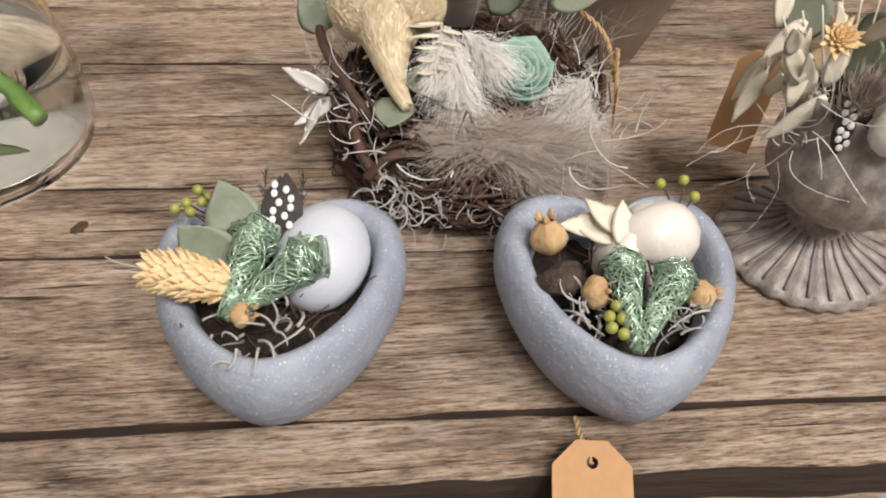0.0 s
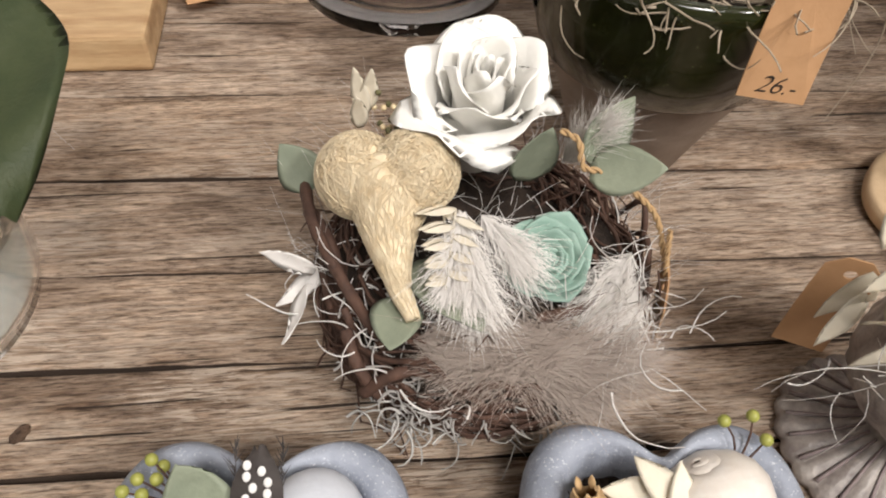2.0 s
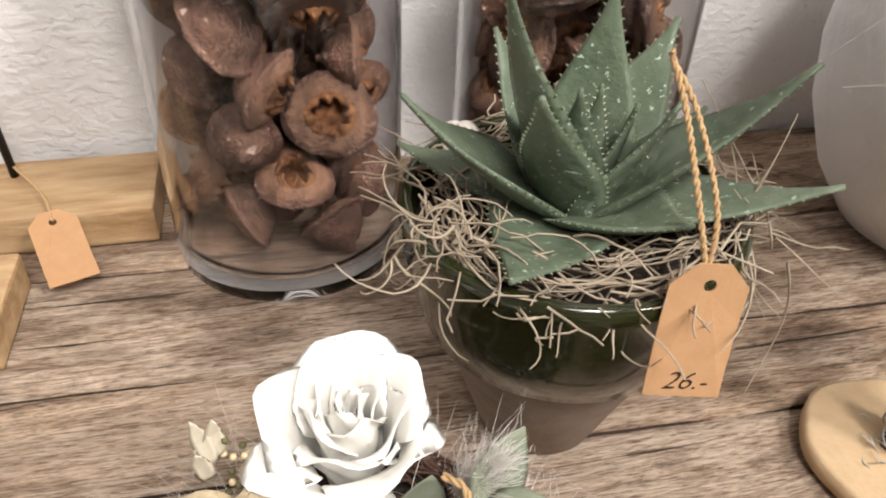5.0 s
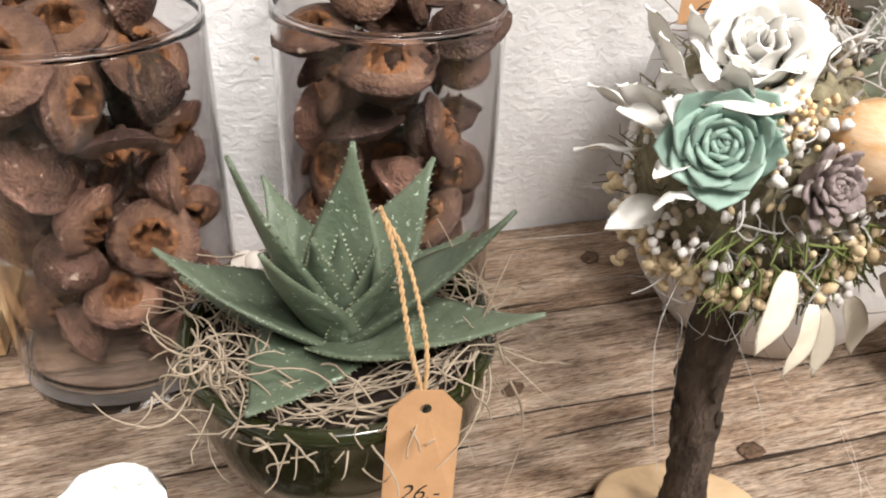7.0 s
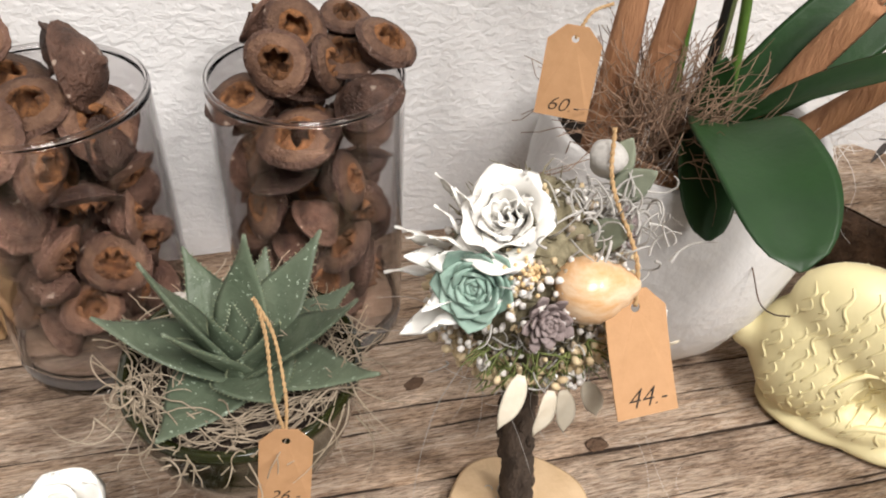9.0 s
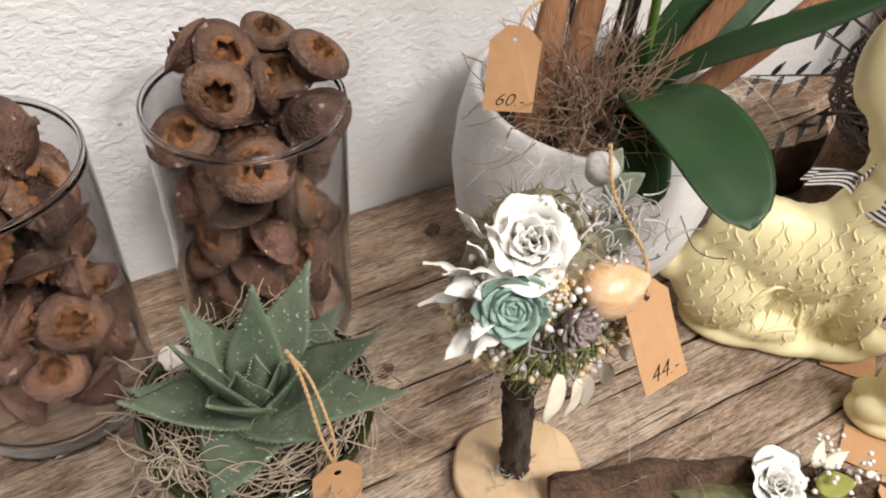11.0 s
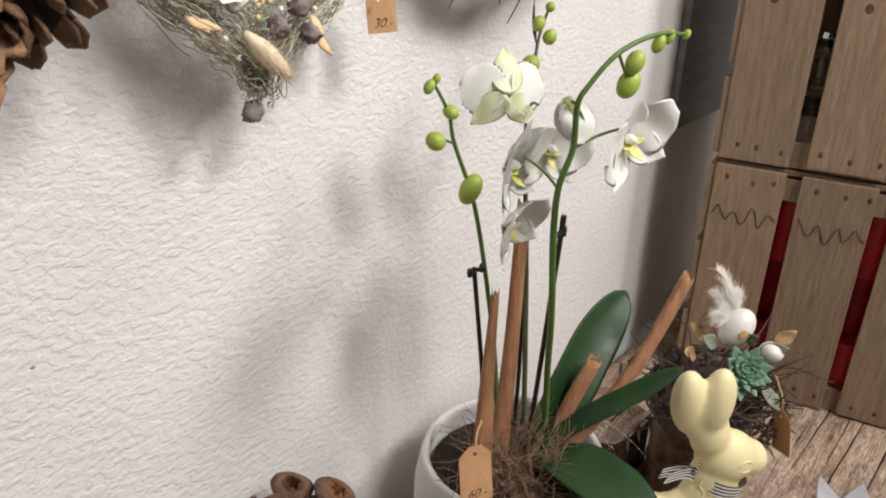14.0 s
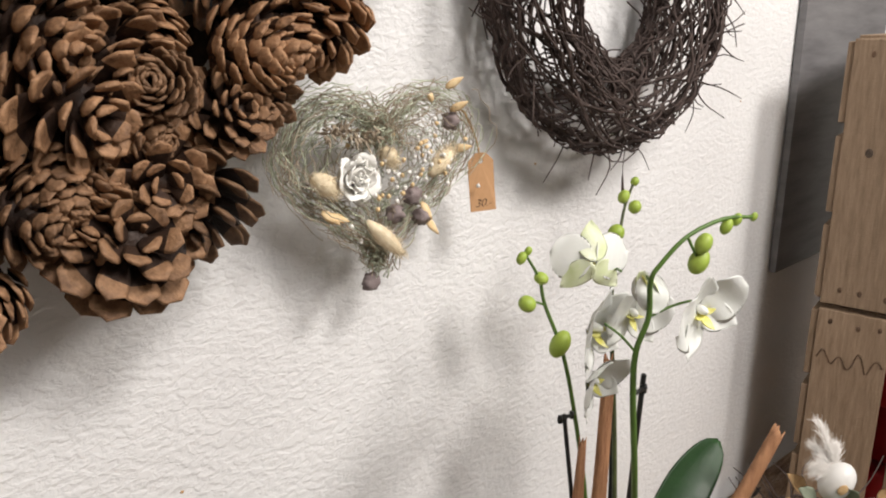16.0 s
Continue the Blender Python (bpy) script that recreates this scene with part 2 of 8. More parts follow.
M = {
    "table": wood_weathered("weathered_boards", (0.56, 0.46, 0.37), (0.40, 0.30, 0.22), (0.16, 0.105, 0.072)),
    # Board side walls: dirt in the joints plus their depth shade, both as colour.
    "grime_shade": pm("grimy_shaded_board_edge", (0.06, 0.038, 0.025), (0.025, 0.015, 0.010), 0.9, 60, 0.4, (0.3, 3, 3)),
    "plaster": plaster("rough_plaster"),
    "room": pm("painted_room", (0.62, 0.6, 0.57), (0.55, 0.53, 0.5), 0.8, 8, 0.05),
    "floor": pm("shop_floor", (0.28, 0.25, 0.22), (0.2, 0.18, 0.16), 0.6, 12, 0.1),
    "crate": pm("crate_wood", (0.32, 0.225, 0.15), (0.20, 0.135, 0.085), 0.75, 26, 0.3, (6, 6, 0.7), vary=0.12),
    "block": pm("oiled_wood", (0.60, 0.42, 0.235), (0.33, 0.185, 0.085), 0.5, 15, 0.2, (1, 6, 6), fine=260, vary=0.15),
    "slice": pm("pale_cut_wood", (0.66, 0.48, 0.30), (0.55, 0.38, 0.22), 0.6, 40, 0.12),
    "bark": pm("bark", (0.12, 0.085, 0.062), (0.035, 0.024, 0.018), 0.9, 90, 0.9, (1, 1, 0.4)),
    "barkred": pm("peeled_bark", (0.46, 0.235, 0.12), (0.26, 0.12, 0.06), 0.75, 40, 0.4, (3, 3, 0.5), vary=0.12),
    "logdark": pm("old_log", (0.17, 0.10, 0.06), (0.05, 0.03, 0.02), 0.85, 40, 0.7),
    "concrete": pm("grey_blue_cement", (0.365, 0.39, 0.455), (0.25, 0.275, 0.335), 0.6, 38, 0.2, speck=(0.66, 0.68, 0.71), speck_scale=1150, speck_amount=0.65),
    "soil": pm("dark_soil", (0.06, 0.04, 0.028), (0.015, 0.01, 0.008), 0.95, 160, 1.0),
    "eggblue": pm("bluish_white_shell", (0.60, 0.62, 0.67), (0.53, 0.55, 0.61), 0.45, 30, 0.08),
    "white": pm("white_glaze", (0.78, 0.76, 0.74), (0.7, 0.68, 0.66), 0.4, 20, 0.05),
    "potw": pm("matt_white_pot", (0.74, 0.725, 0.72), (0.66, 0.65, 0.645), 0.6, 16, 0.12),
    "shell": pm("white_shell", (0.80, 0.76, 0.72), (0.72, 0.64, 0.56), 0.35, 60, 0.12, coat=0.2),
    "shellbrown": pm("brown_shell", (0.62, 0.33, 0.13), (0.78, 0.60, 0.42), 0.3, 60, 0.1, (1, 1, 3), coat=0.3),
    "needle": pm("conifer_needle", (0.17, 0.20, 0.055), (0.09, 0.11, 0.03), 0.6, 120, 0.1),
    "petal": pm("white_petal", (0.93, 0.915, 0.88), (0.90, 0.88, 0.83), 0.6, 30, 0.08),
    "orchidgreen": pm("green_tinged_petal", (0.84, 0.86, 0.70), (0.70, 0.77, 0.42), 0.5, 45, 0.06, sss=0.15),
    "orchid": pm("orchid_petal", (0.90, 0.90, 0.88), (0.86, 0.87, 0.82), 0.5, 40, 0.06, sss=0.18),
    "lip": pm("yellow_lip", (0.72, 0.66, 0.06), (0.8, 0.78, 0.4), 0.5, 90, 0.1),
    "bud": pm("green_bud", (0.36, 0.46, 0.08), (0.27, 0.38, 0.05), 0.45, 60, 0.08),
    "stem": pm("orchid_stem", (0.10, 0.19, 0.035), (0.07, 0.13, 0.025), 0.45, 50, 0.08),
    "budstem": pm("dark_spike", (0.09, 0.11, 0.04), (0.06, 0.07, 0.03), 0.5, 50, 0.08),
    "black": pm("black_plastic", (0.012, 0.012, 0.012), (0.02, 0.02, 0.02), 0.4, 50, 0.05),
    "orchleaf": pm("orchid_leaf", (0.013, 0.050, 0.010), (0.008, 0.034, 0.007), 0.5, 22, 0.06, (1, 1, 1), coat=0.03),
    "aloe": pm("aloe_leaf", (0.148, 0.182, 0.124), (0.085, 0.115, 0.075), 0.45, 26, 0.16, (1, 1, 1), speck=(0.40, 0.48, 0.38), speck_scale=360, speck_amount=0.655, vary=0.14),
    "aloespine": pm("aloe_spines", (0.33, 0.38, 0.25), (0.2, 0.2, 0.12), 0.5, 90, 0.05),
    "succ": pm("blue_green_rosette", (0.33, 0.455, 0.39), (0.215, 0.33, 0.275), 0.5, 60, 0.1, vary=0.12),
    "succ2": pm("green_rosette", (0.22, 0.36, 0.25), (0.14, 0.26, 0.18), 0.5, 45, 0.06),
    "euc": pm("eucalyptus_leaf", (0.27, 0.295, 0.215), (0.18, 0.205, 0.15), 0.6, 40, 0.12, vary=0.12),
    "ivory": pm("bleached_leaf", (0.76, 0.70, 0.58), (0.68, 0.60, 0.47), 0.6, 60, 0.1),
    "fibre": pm("cream_fibre", (0.82, 0.71, 0.52), (0.70, 0.56, 0.36), 0.6, 200, 0.2),
    "rootfibre": pm("brown_root_fibre", (0.34, 0.225, 0.155), (0.19, 0.115, 0.075), 0.75, 120, 0.1),
    "hay": pm("dry_fibre", (0.46, 0.38, 0.29), (0.31, 0.245, 0.175), 0.75, 120, 0.1),
    "moss": pm("grey_lichen", (0.52, 0.50, 0.47), (0.38, 0.36, 0.34), 0.8, 200, 0.3),
    # Darker copy of the wire green: shade between the windings as colour.
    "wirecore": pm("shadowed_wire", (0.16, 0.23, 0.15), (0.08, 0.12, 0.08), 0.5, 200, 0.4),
    "mossbrown": pm("brown_moss", (0.30, 0.265, 0.17), (0.13, 0.11, 0.065), 0.9, 220, 0.5),
    "mossgreen": pm("green_moss", (0.19, 0.175, 0.08), (0.09, 0.08, 0.04), 0.85, 200, 0.4),
    "twig": pm("brown_twig", (0.12, 0.062, 0.042), (0.055, 0.03, 0.022), 0.75, 120, 0.3),
    "twigdark": pm("dark_twig", (0.085, 0.056, 0.047), (0.035, 0.023, 0.02), 0.75, 120, 0.3),
    "feather": pm("white_feather", (0.82, 0.79, 0.76), (0.74, 0.70, 0.66), 0.7, 60, 0.0),
    "featherg": pm("grey_brown_down", (0.47, 0.40, 0.35), (0.29, 0.23, 0.195), 0.75, 60, 0.0),
    "featherd": pm("dark_feather", (0.05, 0.04, 0.036), (0.03, 0.024, 0.022), 0.7, 60, 0.1),
    "wire": pm("mint_wire", (0.55, 0.70, 0.55), (0.40, 0.53, 0.41), 0.3, 90, 0.0, metal=0.75),
    "wirepale": pm("pale_wire", (0.58, 0.60, 0.45), (0.42, 0.46, 0.34), 0.4, 90, 0.0, metal=0.4),
    "yellow": pm("straw_flower", (0.82, 0.64, 0.39), (0.72, 0.49, 0.24), 0.7, 120, 0.3),
    "seed": pm("tan_pod", (0.62, 0.43, 0.23), (0.42, 0.25, 0.115), 0.6, 90, 0.3),
    "cream": pm("cream_seed", (0.70, 0.58, 0.38), (0.58, 0.44, 0.26), 0.5, 120, 0.1),
    "berry": pm("yellow_green_berry", (0.36, 0.36, 0.09), (0.26, 0.27, 0.06), 0.4, 90, 0.05),
    # cone1: brown taken near black for shade in the gaps; cone2: real pale tips.
    "cone1": pm("shaded_cone_scale", (0.048, 0.023, 0.012), (0.013, 0.006, 0.004), 0.6, 70, 0.3, vary=0.35),
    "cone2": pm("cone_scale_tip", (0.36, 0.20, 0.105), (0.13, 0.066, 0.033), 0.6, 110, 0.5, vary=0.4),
    "conegrey": pm("small_grey_cone", (0.30, 0.245, 0.24), (0.19, 0.145, 0.14), 0.7, 90, 0.3),
    "pod": pm("dry_pod", (0.150, 0.080, 0.056), (0.040, 0.020, 0.014), 0.55, 55, 0.7, (1, 1, 1.8), fine=420, vary=0.5, speck=(0.40, 0.31, 0.25), speck_scale=120, speck_amount=0.67, spec=0.35),
    "podcore": pm("pod_core", (0.27, 0.115, 0.042), (0.045, 0.019, 0.010), 0.8, 150, 0.9, vary=0.4),
    "podrim": pm("pod_rim", (0.20, 0.11, 0.068), (0.075, 0.036, 0.023), 0.65, 90, 0.7, vary=0.45),
    "kraft": pm("kraft_card", (0.50, 0.285, 0.145), (0.455, 0.255, 0.125), 0.8, 150, 0.08),
    "ink": pm("pencil", (0.03, 0.024, 0.02), None, 0.6, 100, 0.0),
    "twine": pm("jute_twine", (0.56, 0.38, 0.20), (0.42, 0.26, 0.125), 0.85, 400, 0.5),
    "glaze": pm("dark_green_glaze", (0.022, 0.026, 0.006), (0.012, 0.014, 0.004), 0.12, 25, 0.02, coat=0.5, speck=(0.2, 0.2, 0.1), speck_scale=520, speck_amount=0.72),
    "stone": pm("raw_stoneware", (0.33, 0.26, 0.21), (0.26, 0.20, 0.16), 0.7, 90, 0.15),
    "bunny": pm("pale_yellow_ceramic", (0.80, 0.71, 0.42), (0.76, 0.67, 0.38), 0.42, 40, 0.05, fine=300),
    "ribbon": stripes("striped_ribbon", (0.80, 0.76, 0.72), (0.04, 0.03, 0.035), 4.0),
    "glass": glass("clear_glass", (0.97, 0.98, 0.98)),
    "smoky": glass("smoked_glass", (0.72, 0.70, 0.70)),
    "water": glass("water", (0.86, 0.87, 0.80)),
    "pressed": pm("stained_pressed_glass", (0.58, 0.52, 0.47), (0.20, 0.16, 0.15), 0.35, 110, 0.25, (1, 1, 1), trans=0.3),
    "silver": pm("grey_felt_leaf", (0.38, 0.38, 0.40), (0.30, 0.30, 0.32), 0.6, 40, 0.1),
    "red": pm("red_wax", (0.50, 0.012, 0.02), (0.42, 0.01, 0.015), 0.4, 30, 0.03),
    "panel": pm("grey_panel", (0.22, 0.215, 0.22), (0.12, 0.115, 0.12), 0.35, 6, 0.02, (1, 1, 6)),
    "blackmetal": pm("black_iron", (0.015, 0.014, 0.014), (0.03, 0.028, 0.026), 0.5, 80, 0.1, metal=0.6),
    "leafdark": pm("dark_green_leaf", (0.028, 0.042, 0.014), (0.05, 0.062, 0.024), 0.6, 60, 0.15),
}


# ---- building tools ----
BASE = {}


class Mesh:
    """Collects vertices and faces, with a material slot and an 'across' value for ribbons."""

    def __init__(self):
        self.v, self.f, self.m, self.count, self.across = [], [], [], 0, []

    def add(self, geo, mat=None, slot=0):
        v, f = geo[0], geo[1]
        v = np.asarray(v, float)
        if mat is not None:
            a = np.array(mat)
            v = v @ a[:3, :3].T + a[:3, 3]
        self.v.append(v)
        k = self.count
        self.f.extend([tuple(i + k for i in q) for q in f])
        self.m.extend(geo[2] if len(geo) > 2 and geo[2] is not None else [slot] * len(f))
        self.across.append(geo[3] if len(geo) > 3 else np.zeros(len(v)))
        self.count += len(v)
        return self

    def data(self, name, mats, base=(0, 0, 0), smooth=True):
        me = bpy.data.meshes.new(name)
        v = np.vstack(self.v) - np.array(base)
        me.from_pydata(v.tolist(), [], self.f)
        for mt in mats:
            me.materials.append(M[mt])
        me.polygons.foreach_set("material_index", self.m)
        me.polygons.foreach_set("use_smooth", [smooth] * len(self.f))
        ac = np.concatenate(self.across)
        if ac.any():
            at = me.attributes.new("across", "FLOAT", "POINT")
            at.data.foreach_set("value", ac.astype(np.float32))
        me.update()
        return me


def thing(name, base, label, category, group="", kind=""):
    ob = new(name)
    ob.empty_display_size = 0.02
    ob.location = base
    BASE[ob] = tuple(base)
    return tagged(ob, label, category, group, kind)


def part(name, mesh, mats, parent, label="", smooth=True):
    mats = [mats] if isinstance(mats, str) else mats
    b = BASE[parent]
    ob = new(name, mesh.data(name, mats, b, smooth))
    ob.parent = parent
    BASE[ob] = b
    return tagged(ob, label)


def solo(name, mesh, mats, base, label, category, group="", kind="", smooth=True):
    mats = [mats] if isinstance(mats, str) else mats
    ob = new(name, mesh.data(name, mats, base, smooth))
    ob.location = base
    BASE[ob] = tuple(base)
    return tagged(ob, label, category, group, kind)


def frm(p, d, up=(0, 0, 1), s=1.0):
    """A pose at p whose x axis runs along d and whose z axis leans to up."""
    x = Vector(d).normalized()
    y = Vector(up).cross(x)
    if y.length < 1e-4:
        y = Vector((0, 1, 0)).cross(x) if abs(x.y) < 0.9 else Vector((1, 0, 0)).cross(x)
    y.normalize()
    z = x.cross(y)
    return Matrix(((x.x * s, y.x * s, z.x * s, p[0]), (x.y * s, y.y * s, z.y * s, p[1]), (x.z * s, y.z * s, z.z * s, p[2]), (0, 0, 0, 1)))


def grid_faces(rows, cols, wrap=False):
    f = []
    for i in range(rows - 1):
        for j in range(cols if wrap else cols - 1):
            k = (j + 1) % cols
            f.append((i * cols + j, i * cols + k, (i + 1) * cols + k, (i + 1) * cols + j))
    return f


def tube(pts, r0, r1=None, sides=6, caps=True):
    p = np.asarray(pts, float)
    n = len(p)
    r = np.asarray(r0, float) if np.ndim(r0) else np.linspace(r0, r0 if r1 is None else r1, n)
    t = np.gradient(p, axis=0)
    t /= np.linalg.norm(t, axis=1)[:, None] + 1e-12
    u = np.cross(t[0], (0, 0, 1) if abs(t[0][2]) < 0.9 else (1, 0, 0))
    a = np.arange(sides) * 2 * np.pi / sides
    v = np.zeros((n, sides, 3))
    for i in range(n):
        u = u - t[i] * (u @ t[i])
        u /= np.linalg.norm(u) + 1e-12
        w = np.cross(t[i], u)
        v[i] = p[i] + r[i] * (np.cos(a)[:, None] * u + np.sin(a)[:, None] * w)
    f = grid_faces(n, sides, True)
    if caps:
        f += [tuple(range(sides))[::-1], tuple((n - 1) * sides + i for i in range(sides))]
    return v.reshape(-1, 3), f


def smooth_path(pts, n):
    """Catmull-Rom through the points."""
    p = np.asarray(pts, float)
    p = np.vstack([2 * p[0] - p[1], p, 2 * p[-1] - p[-2]])
    out = []
    for s in np.linspace(0, len(p) - 3 - 1e-9, n):
        i = int(s)
        t = s - i
        a, b, c, d = p[i:i + 4]
        out.append(0.5 * (2 * b + (c - a) * t + (2 * a - 5 * b + 4 * c - d) * t * t + (3 * b - a - 3 * c + d) * t ** 3))
    return np.array(out)


def lathe(profile, segs=48):
    pr = np.asarray(profile, float)
    a = np.arange(segs) * 2 * np.pi / segs
    v = np.stack([pr[:, 0:1] * np.cos(a), pr[:, 0:1] * np.sin(a), np.repeat(pr[:, 1:2], segs, 1)], -1).reshape(-1, 3)
    return v, grid_faces(len(pr), segs, True)


def blob(rx, ry=None, rz=None, seg=12, rings=8, rough=0.0, rng=None):
    ry, rz = ry or rx, rz or rx
    v = [(0, 0, rz)]
    for i in range(1, rings):
        th = np.pi * i / rings
        for j in range(seg):
            ph = 2 * np.pi * j / seg
            v.append((rx * np.sin(th) * np.cos(ph), ry * np.sin(th) * np.sin(ph), rz * np.cos(th)))
    v.append((0, 0, -rz))
    v = np.array(v)
    if rough:
        v *= 1 + rough * (rng or np.random).uniform(-1, 1, (len(v), 1))
    f = [(0, 1 + j, 1 + (j + 1) % seg) for j in range(seg)]
    for i in range(rings - 2):
        for j in range(seg):
            a, b = 1 + i * seg + j, 1 + i * seg + (j + 1) % seg
            f.append((a, a + seg, b + seg, b))
    k = len(v) - 1
    o = 1 + (rings - 2) * seg
    f += [(k, o + (j + 1) % seg, o + j) for j in range(seg)]
    return v, f


def leafgeo(L, W, T, curl=0.3, fold=0.15, n=8, s=8, shape="leaf", tipslot=None, wave=0.0):
    """A leaf with thickness that points along x, upper side z. shape: leaf, blade, round, scale."""
    v, ang, x, z = [], 0.0, 0.0, 0.0
    prof = {"leaf": lambda t: math.sin(math.pi * min(1, t * 0.96 + 0.04) ** 0.75) ** 0.85,
            "blade": lambda t: (0.75 + 0.35 * math.sin(math.pi * min(1, t * 1.2))) * (1 - t ** 2.2),
            "round": lambda t: math.sqrt(max(0, 1 - (2 * t - 1) ** 2)) * 0.98,
            "scale": lambda t: (0.45 + 0.55 * math.sin(math.pi * 0.5 * min(1, t * 1.25))) * (1 if t < 0.8 else math.sqrt(max(0, 1 - ((t - 0.8) / 0.2) ** 2))),
            "spoon": lambda t: (0.35 + 0.65 * math.sin(math.pi * 0.5 * min(1, t * 1.35))) * (1 if t < 0.72 else (max(0.0, 1 - ((t - 0.72) / 0.28) ** 1.6)))}[shape]
    for i in range(n + 1):
        t = i / n
        w = max(W * 0.5 * prof(t), 0.0004 * (L / 0.03))
        th = T * (1 - 0.75 * t) if shape == "blade" else T * (0.55 + 0.45 * math.sin(math.pi * t))
        for j in range(s):
            a = 2 * math.pi * j / s
            y = w * math.cos(a)
            h = th * 0.5 * math.sin(a) + fold * (y / (W * 0.5 + 1e-9)) ** 2 * W * 0.5 + wave * W * math.sin(9 * t + 2 * math.cos(a))
            v.append((x - h * math.sin(ang), y, z + h * math.cos(ang)))
        if i < n:
            ang += curl / n
            x += L / n * math.cos(ang)
            z += L / n * math.sin(ang)
    f = grid_faces(n + 1, s, True) + [tuple(range(s))[::-1], tuple(n * s + i for i in range(s))]
    slots = None
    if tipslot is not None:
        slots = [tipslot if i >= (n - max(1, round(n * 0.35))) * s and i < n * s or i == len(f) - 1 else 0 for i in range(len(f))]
    return np.array(v), f, slots


def strip(pts, widths, side, across=True):
    """A flat ribbon along the points."""
    p = np.asarray(pts, float)
    sd = np.asarray(side, float)
    sd = np.broadcast_to(sd, p.shape)
    w = np.broadcast_to(np.asarray(widths, float), (len(p),))
    v = np.stack([p - sd * w[:, None] / 2, p - sd * w[:, None] / 6, p + sd * w[:, None] / 6, p + sd * w[:, None] / 2], 1).reshape(-1, 3)
    return v, grid_faces(len(p), 4), None, np.tile([0.001, 0.333, 0.667, 1.0], len(p))


def rnd(seed):
    return np.random.default_rng(seed)


def curls(rng, centre, n, spread, length, r, mesh, bend=2.5, up=0.0, segs=7, sides=3, outward=False):
    """Loose fibres, each a bent thread."""
    c = np.array(centre, float)
    sp = np.broadcast_to(np.array(spread, float), (3,))
    for _ in range(n):
        o = rng.normal(size=3) * 0.5
        p = c + o * sp
        d = (o / (np.linalg.norm(o) + 1e-6) if outward else rng.normal(size=3))
        d[2] += up
        d /= np.linalg.norm(d) + 1e-9
        ax = rng.normal(size=3)
        ax /= np.linalg.norm(ax)
        ll = length * rng.uniform(0.5, 1.4)
        pts = [p]
        for i in range(segs):
            k = bend / segs * rng.uniform(0.3, 1.5)
            d = d * math.cos(k) + np.cross(ax, d) * math.sin(k)
            d /= np.linalg.norm(d) + 1e-9
            q = pts[-1] + d * ll / segs
            if q[2] < 0.0015:
                q[2] = 0.0015
            pts.append(q)
        mesh.add(tube(pts, r * rng.uniform(0.7, 1.2), r * 0.35, sides, False))
    return mesh


def feather(mesh, base, tip, up, width, n=40, rng=None, droop=0.2, fluff=0.35, r=0.00022):
    b, t = np.array(base, float), np.array(tip, float)
    L = np.linalg.norm(t - b)
    d = (t - b) / L
    side = np.cross(d, up)
    side /= np.linalg.norm(side)
    nrm = np.cross(side, d)
    mid = (b + t) / 2 + nrm * L * droop
    rach = smooth_path([b, mid, t], 16)
    mesh.add(tube(rach, 0.0005, 0.0002, 4))
    n = int(n * 3.4)
    for sgn in (-1, 1):
        for k in range(n):
            s = k / n * 0.97
            p = rach[int(s * 15)]
            w = width * (0.35 + 0.65 * math.sin(math.pi * min(1, s * 0.9 + 0.1))) * rng.uniform(0.7, 1.15)
            dd = side * sgn * rng.uniform(0.05, 0.75) + d * rng.uniform(0.6, 1.5) + nrm * rng.normal() * fluff * 0.6
            dd /= np.linalg.norm(dd)
            q = p + dd * w * 0.55 + nrm * rng.normal() * fluff * w * 0.12
            e = p + dd * w + d * w * 0.25 + rng.normal(size=3) * fluff * w * 0.34
            sd = np.cross(dd, nrm)
            q2 = q * 0.5 + e * 0.5 + rng.normal(size=3) * w * 0.05
            mesh.add(strip([p, q, q2, e], [r * 1.6, r * 2.2, r * 1.6, r * 0.5], sd)[:2])


def rosette(mesh, centre, normal, R, n=34, rng=None, T=0.16, tilt0=0.15, tilt1=1.35, width=0.55, shape="spoon"):
    """A succulent: leaves in golden-angle turns, steep in the middle, flat outside."""
    z = Vector(normal).normalized()
    m = frm(centre, z.orthogonal(), z)
    for i in range(n):
        s = (i + 0.6) / n
        a = i * 2.39996
        tl = tilt0 + (tilt1 - tilt0) * s
        L = R * (0.32 + 0.72 * s) * rng.uniform(0.94, 1.06)
        d = Vector((math.cos(a) * math.sin(tl), math.sin(a) * math.sin(tl), math.cos(tl)))
        up = Vector((-math.cos(a) * math.cos(tl), -math.sin(a) * math.cos(tl), math.sin(tl)))
        o = Vector((math.cos(a), math.sin(a), 0)) * R * 0.06 * s + Vector((0, 0, R * 0.12 * (1 - s)))
        mesh.add(leafgeo(L, width * R * (0.45 + 0.6 * s), T * R, 0.6, 0.32, 8, 8, shape), m @ frm(o, d, up))


def leaf_parts(builder, name, mt, parent, label=""):
    """Calls builder with a stand-in mesh so that each leaf or petal becomes a part of its own."""
    class Each:
        def add(self, geo, m=None):
            part(name, Mesh().add(geo, m), mt, parent, label)
    builder(Each())


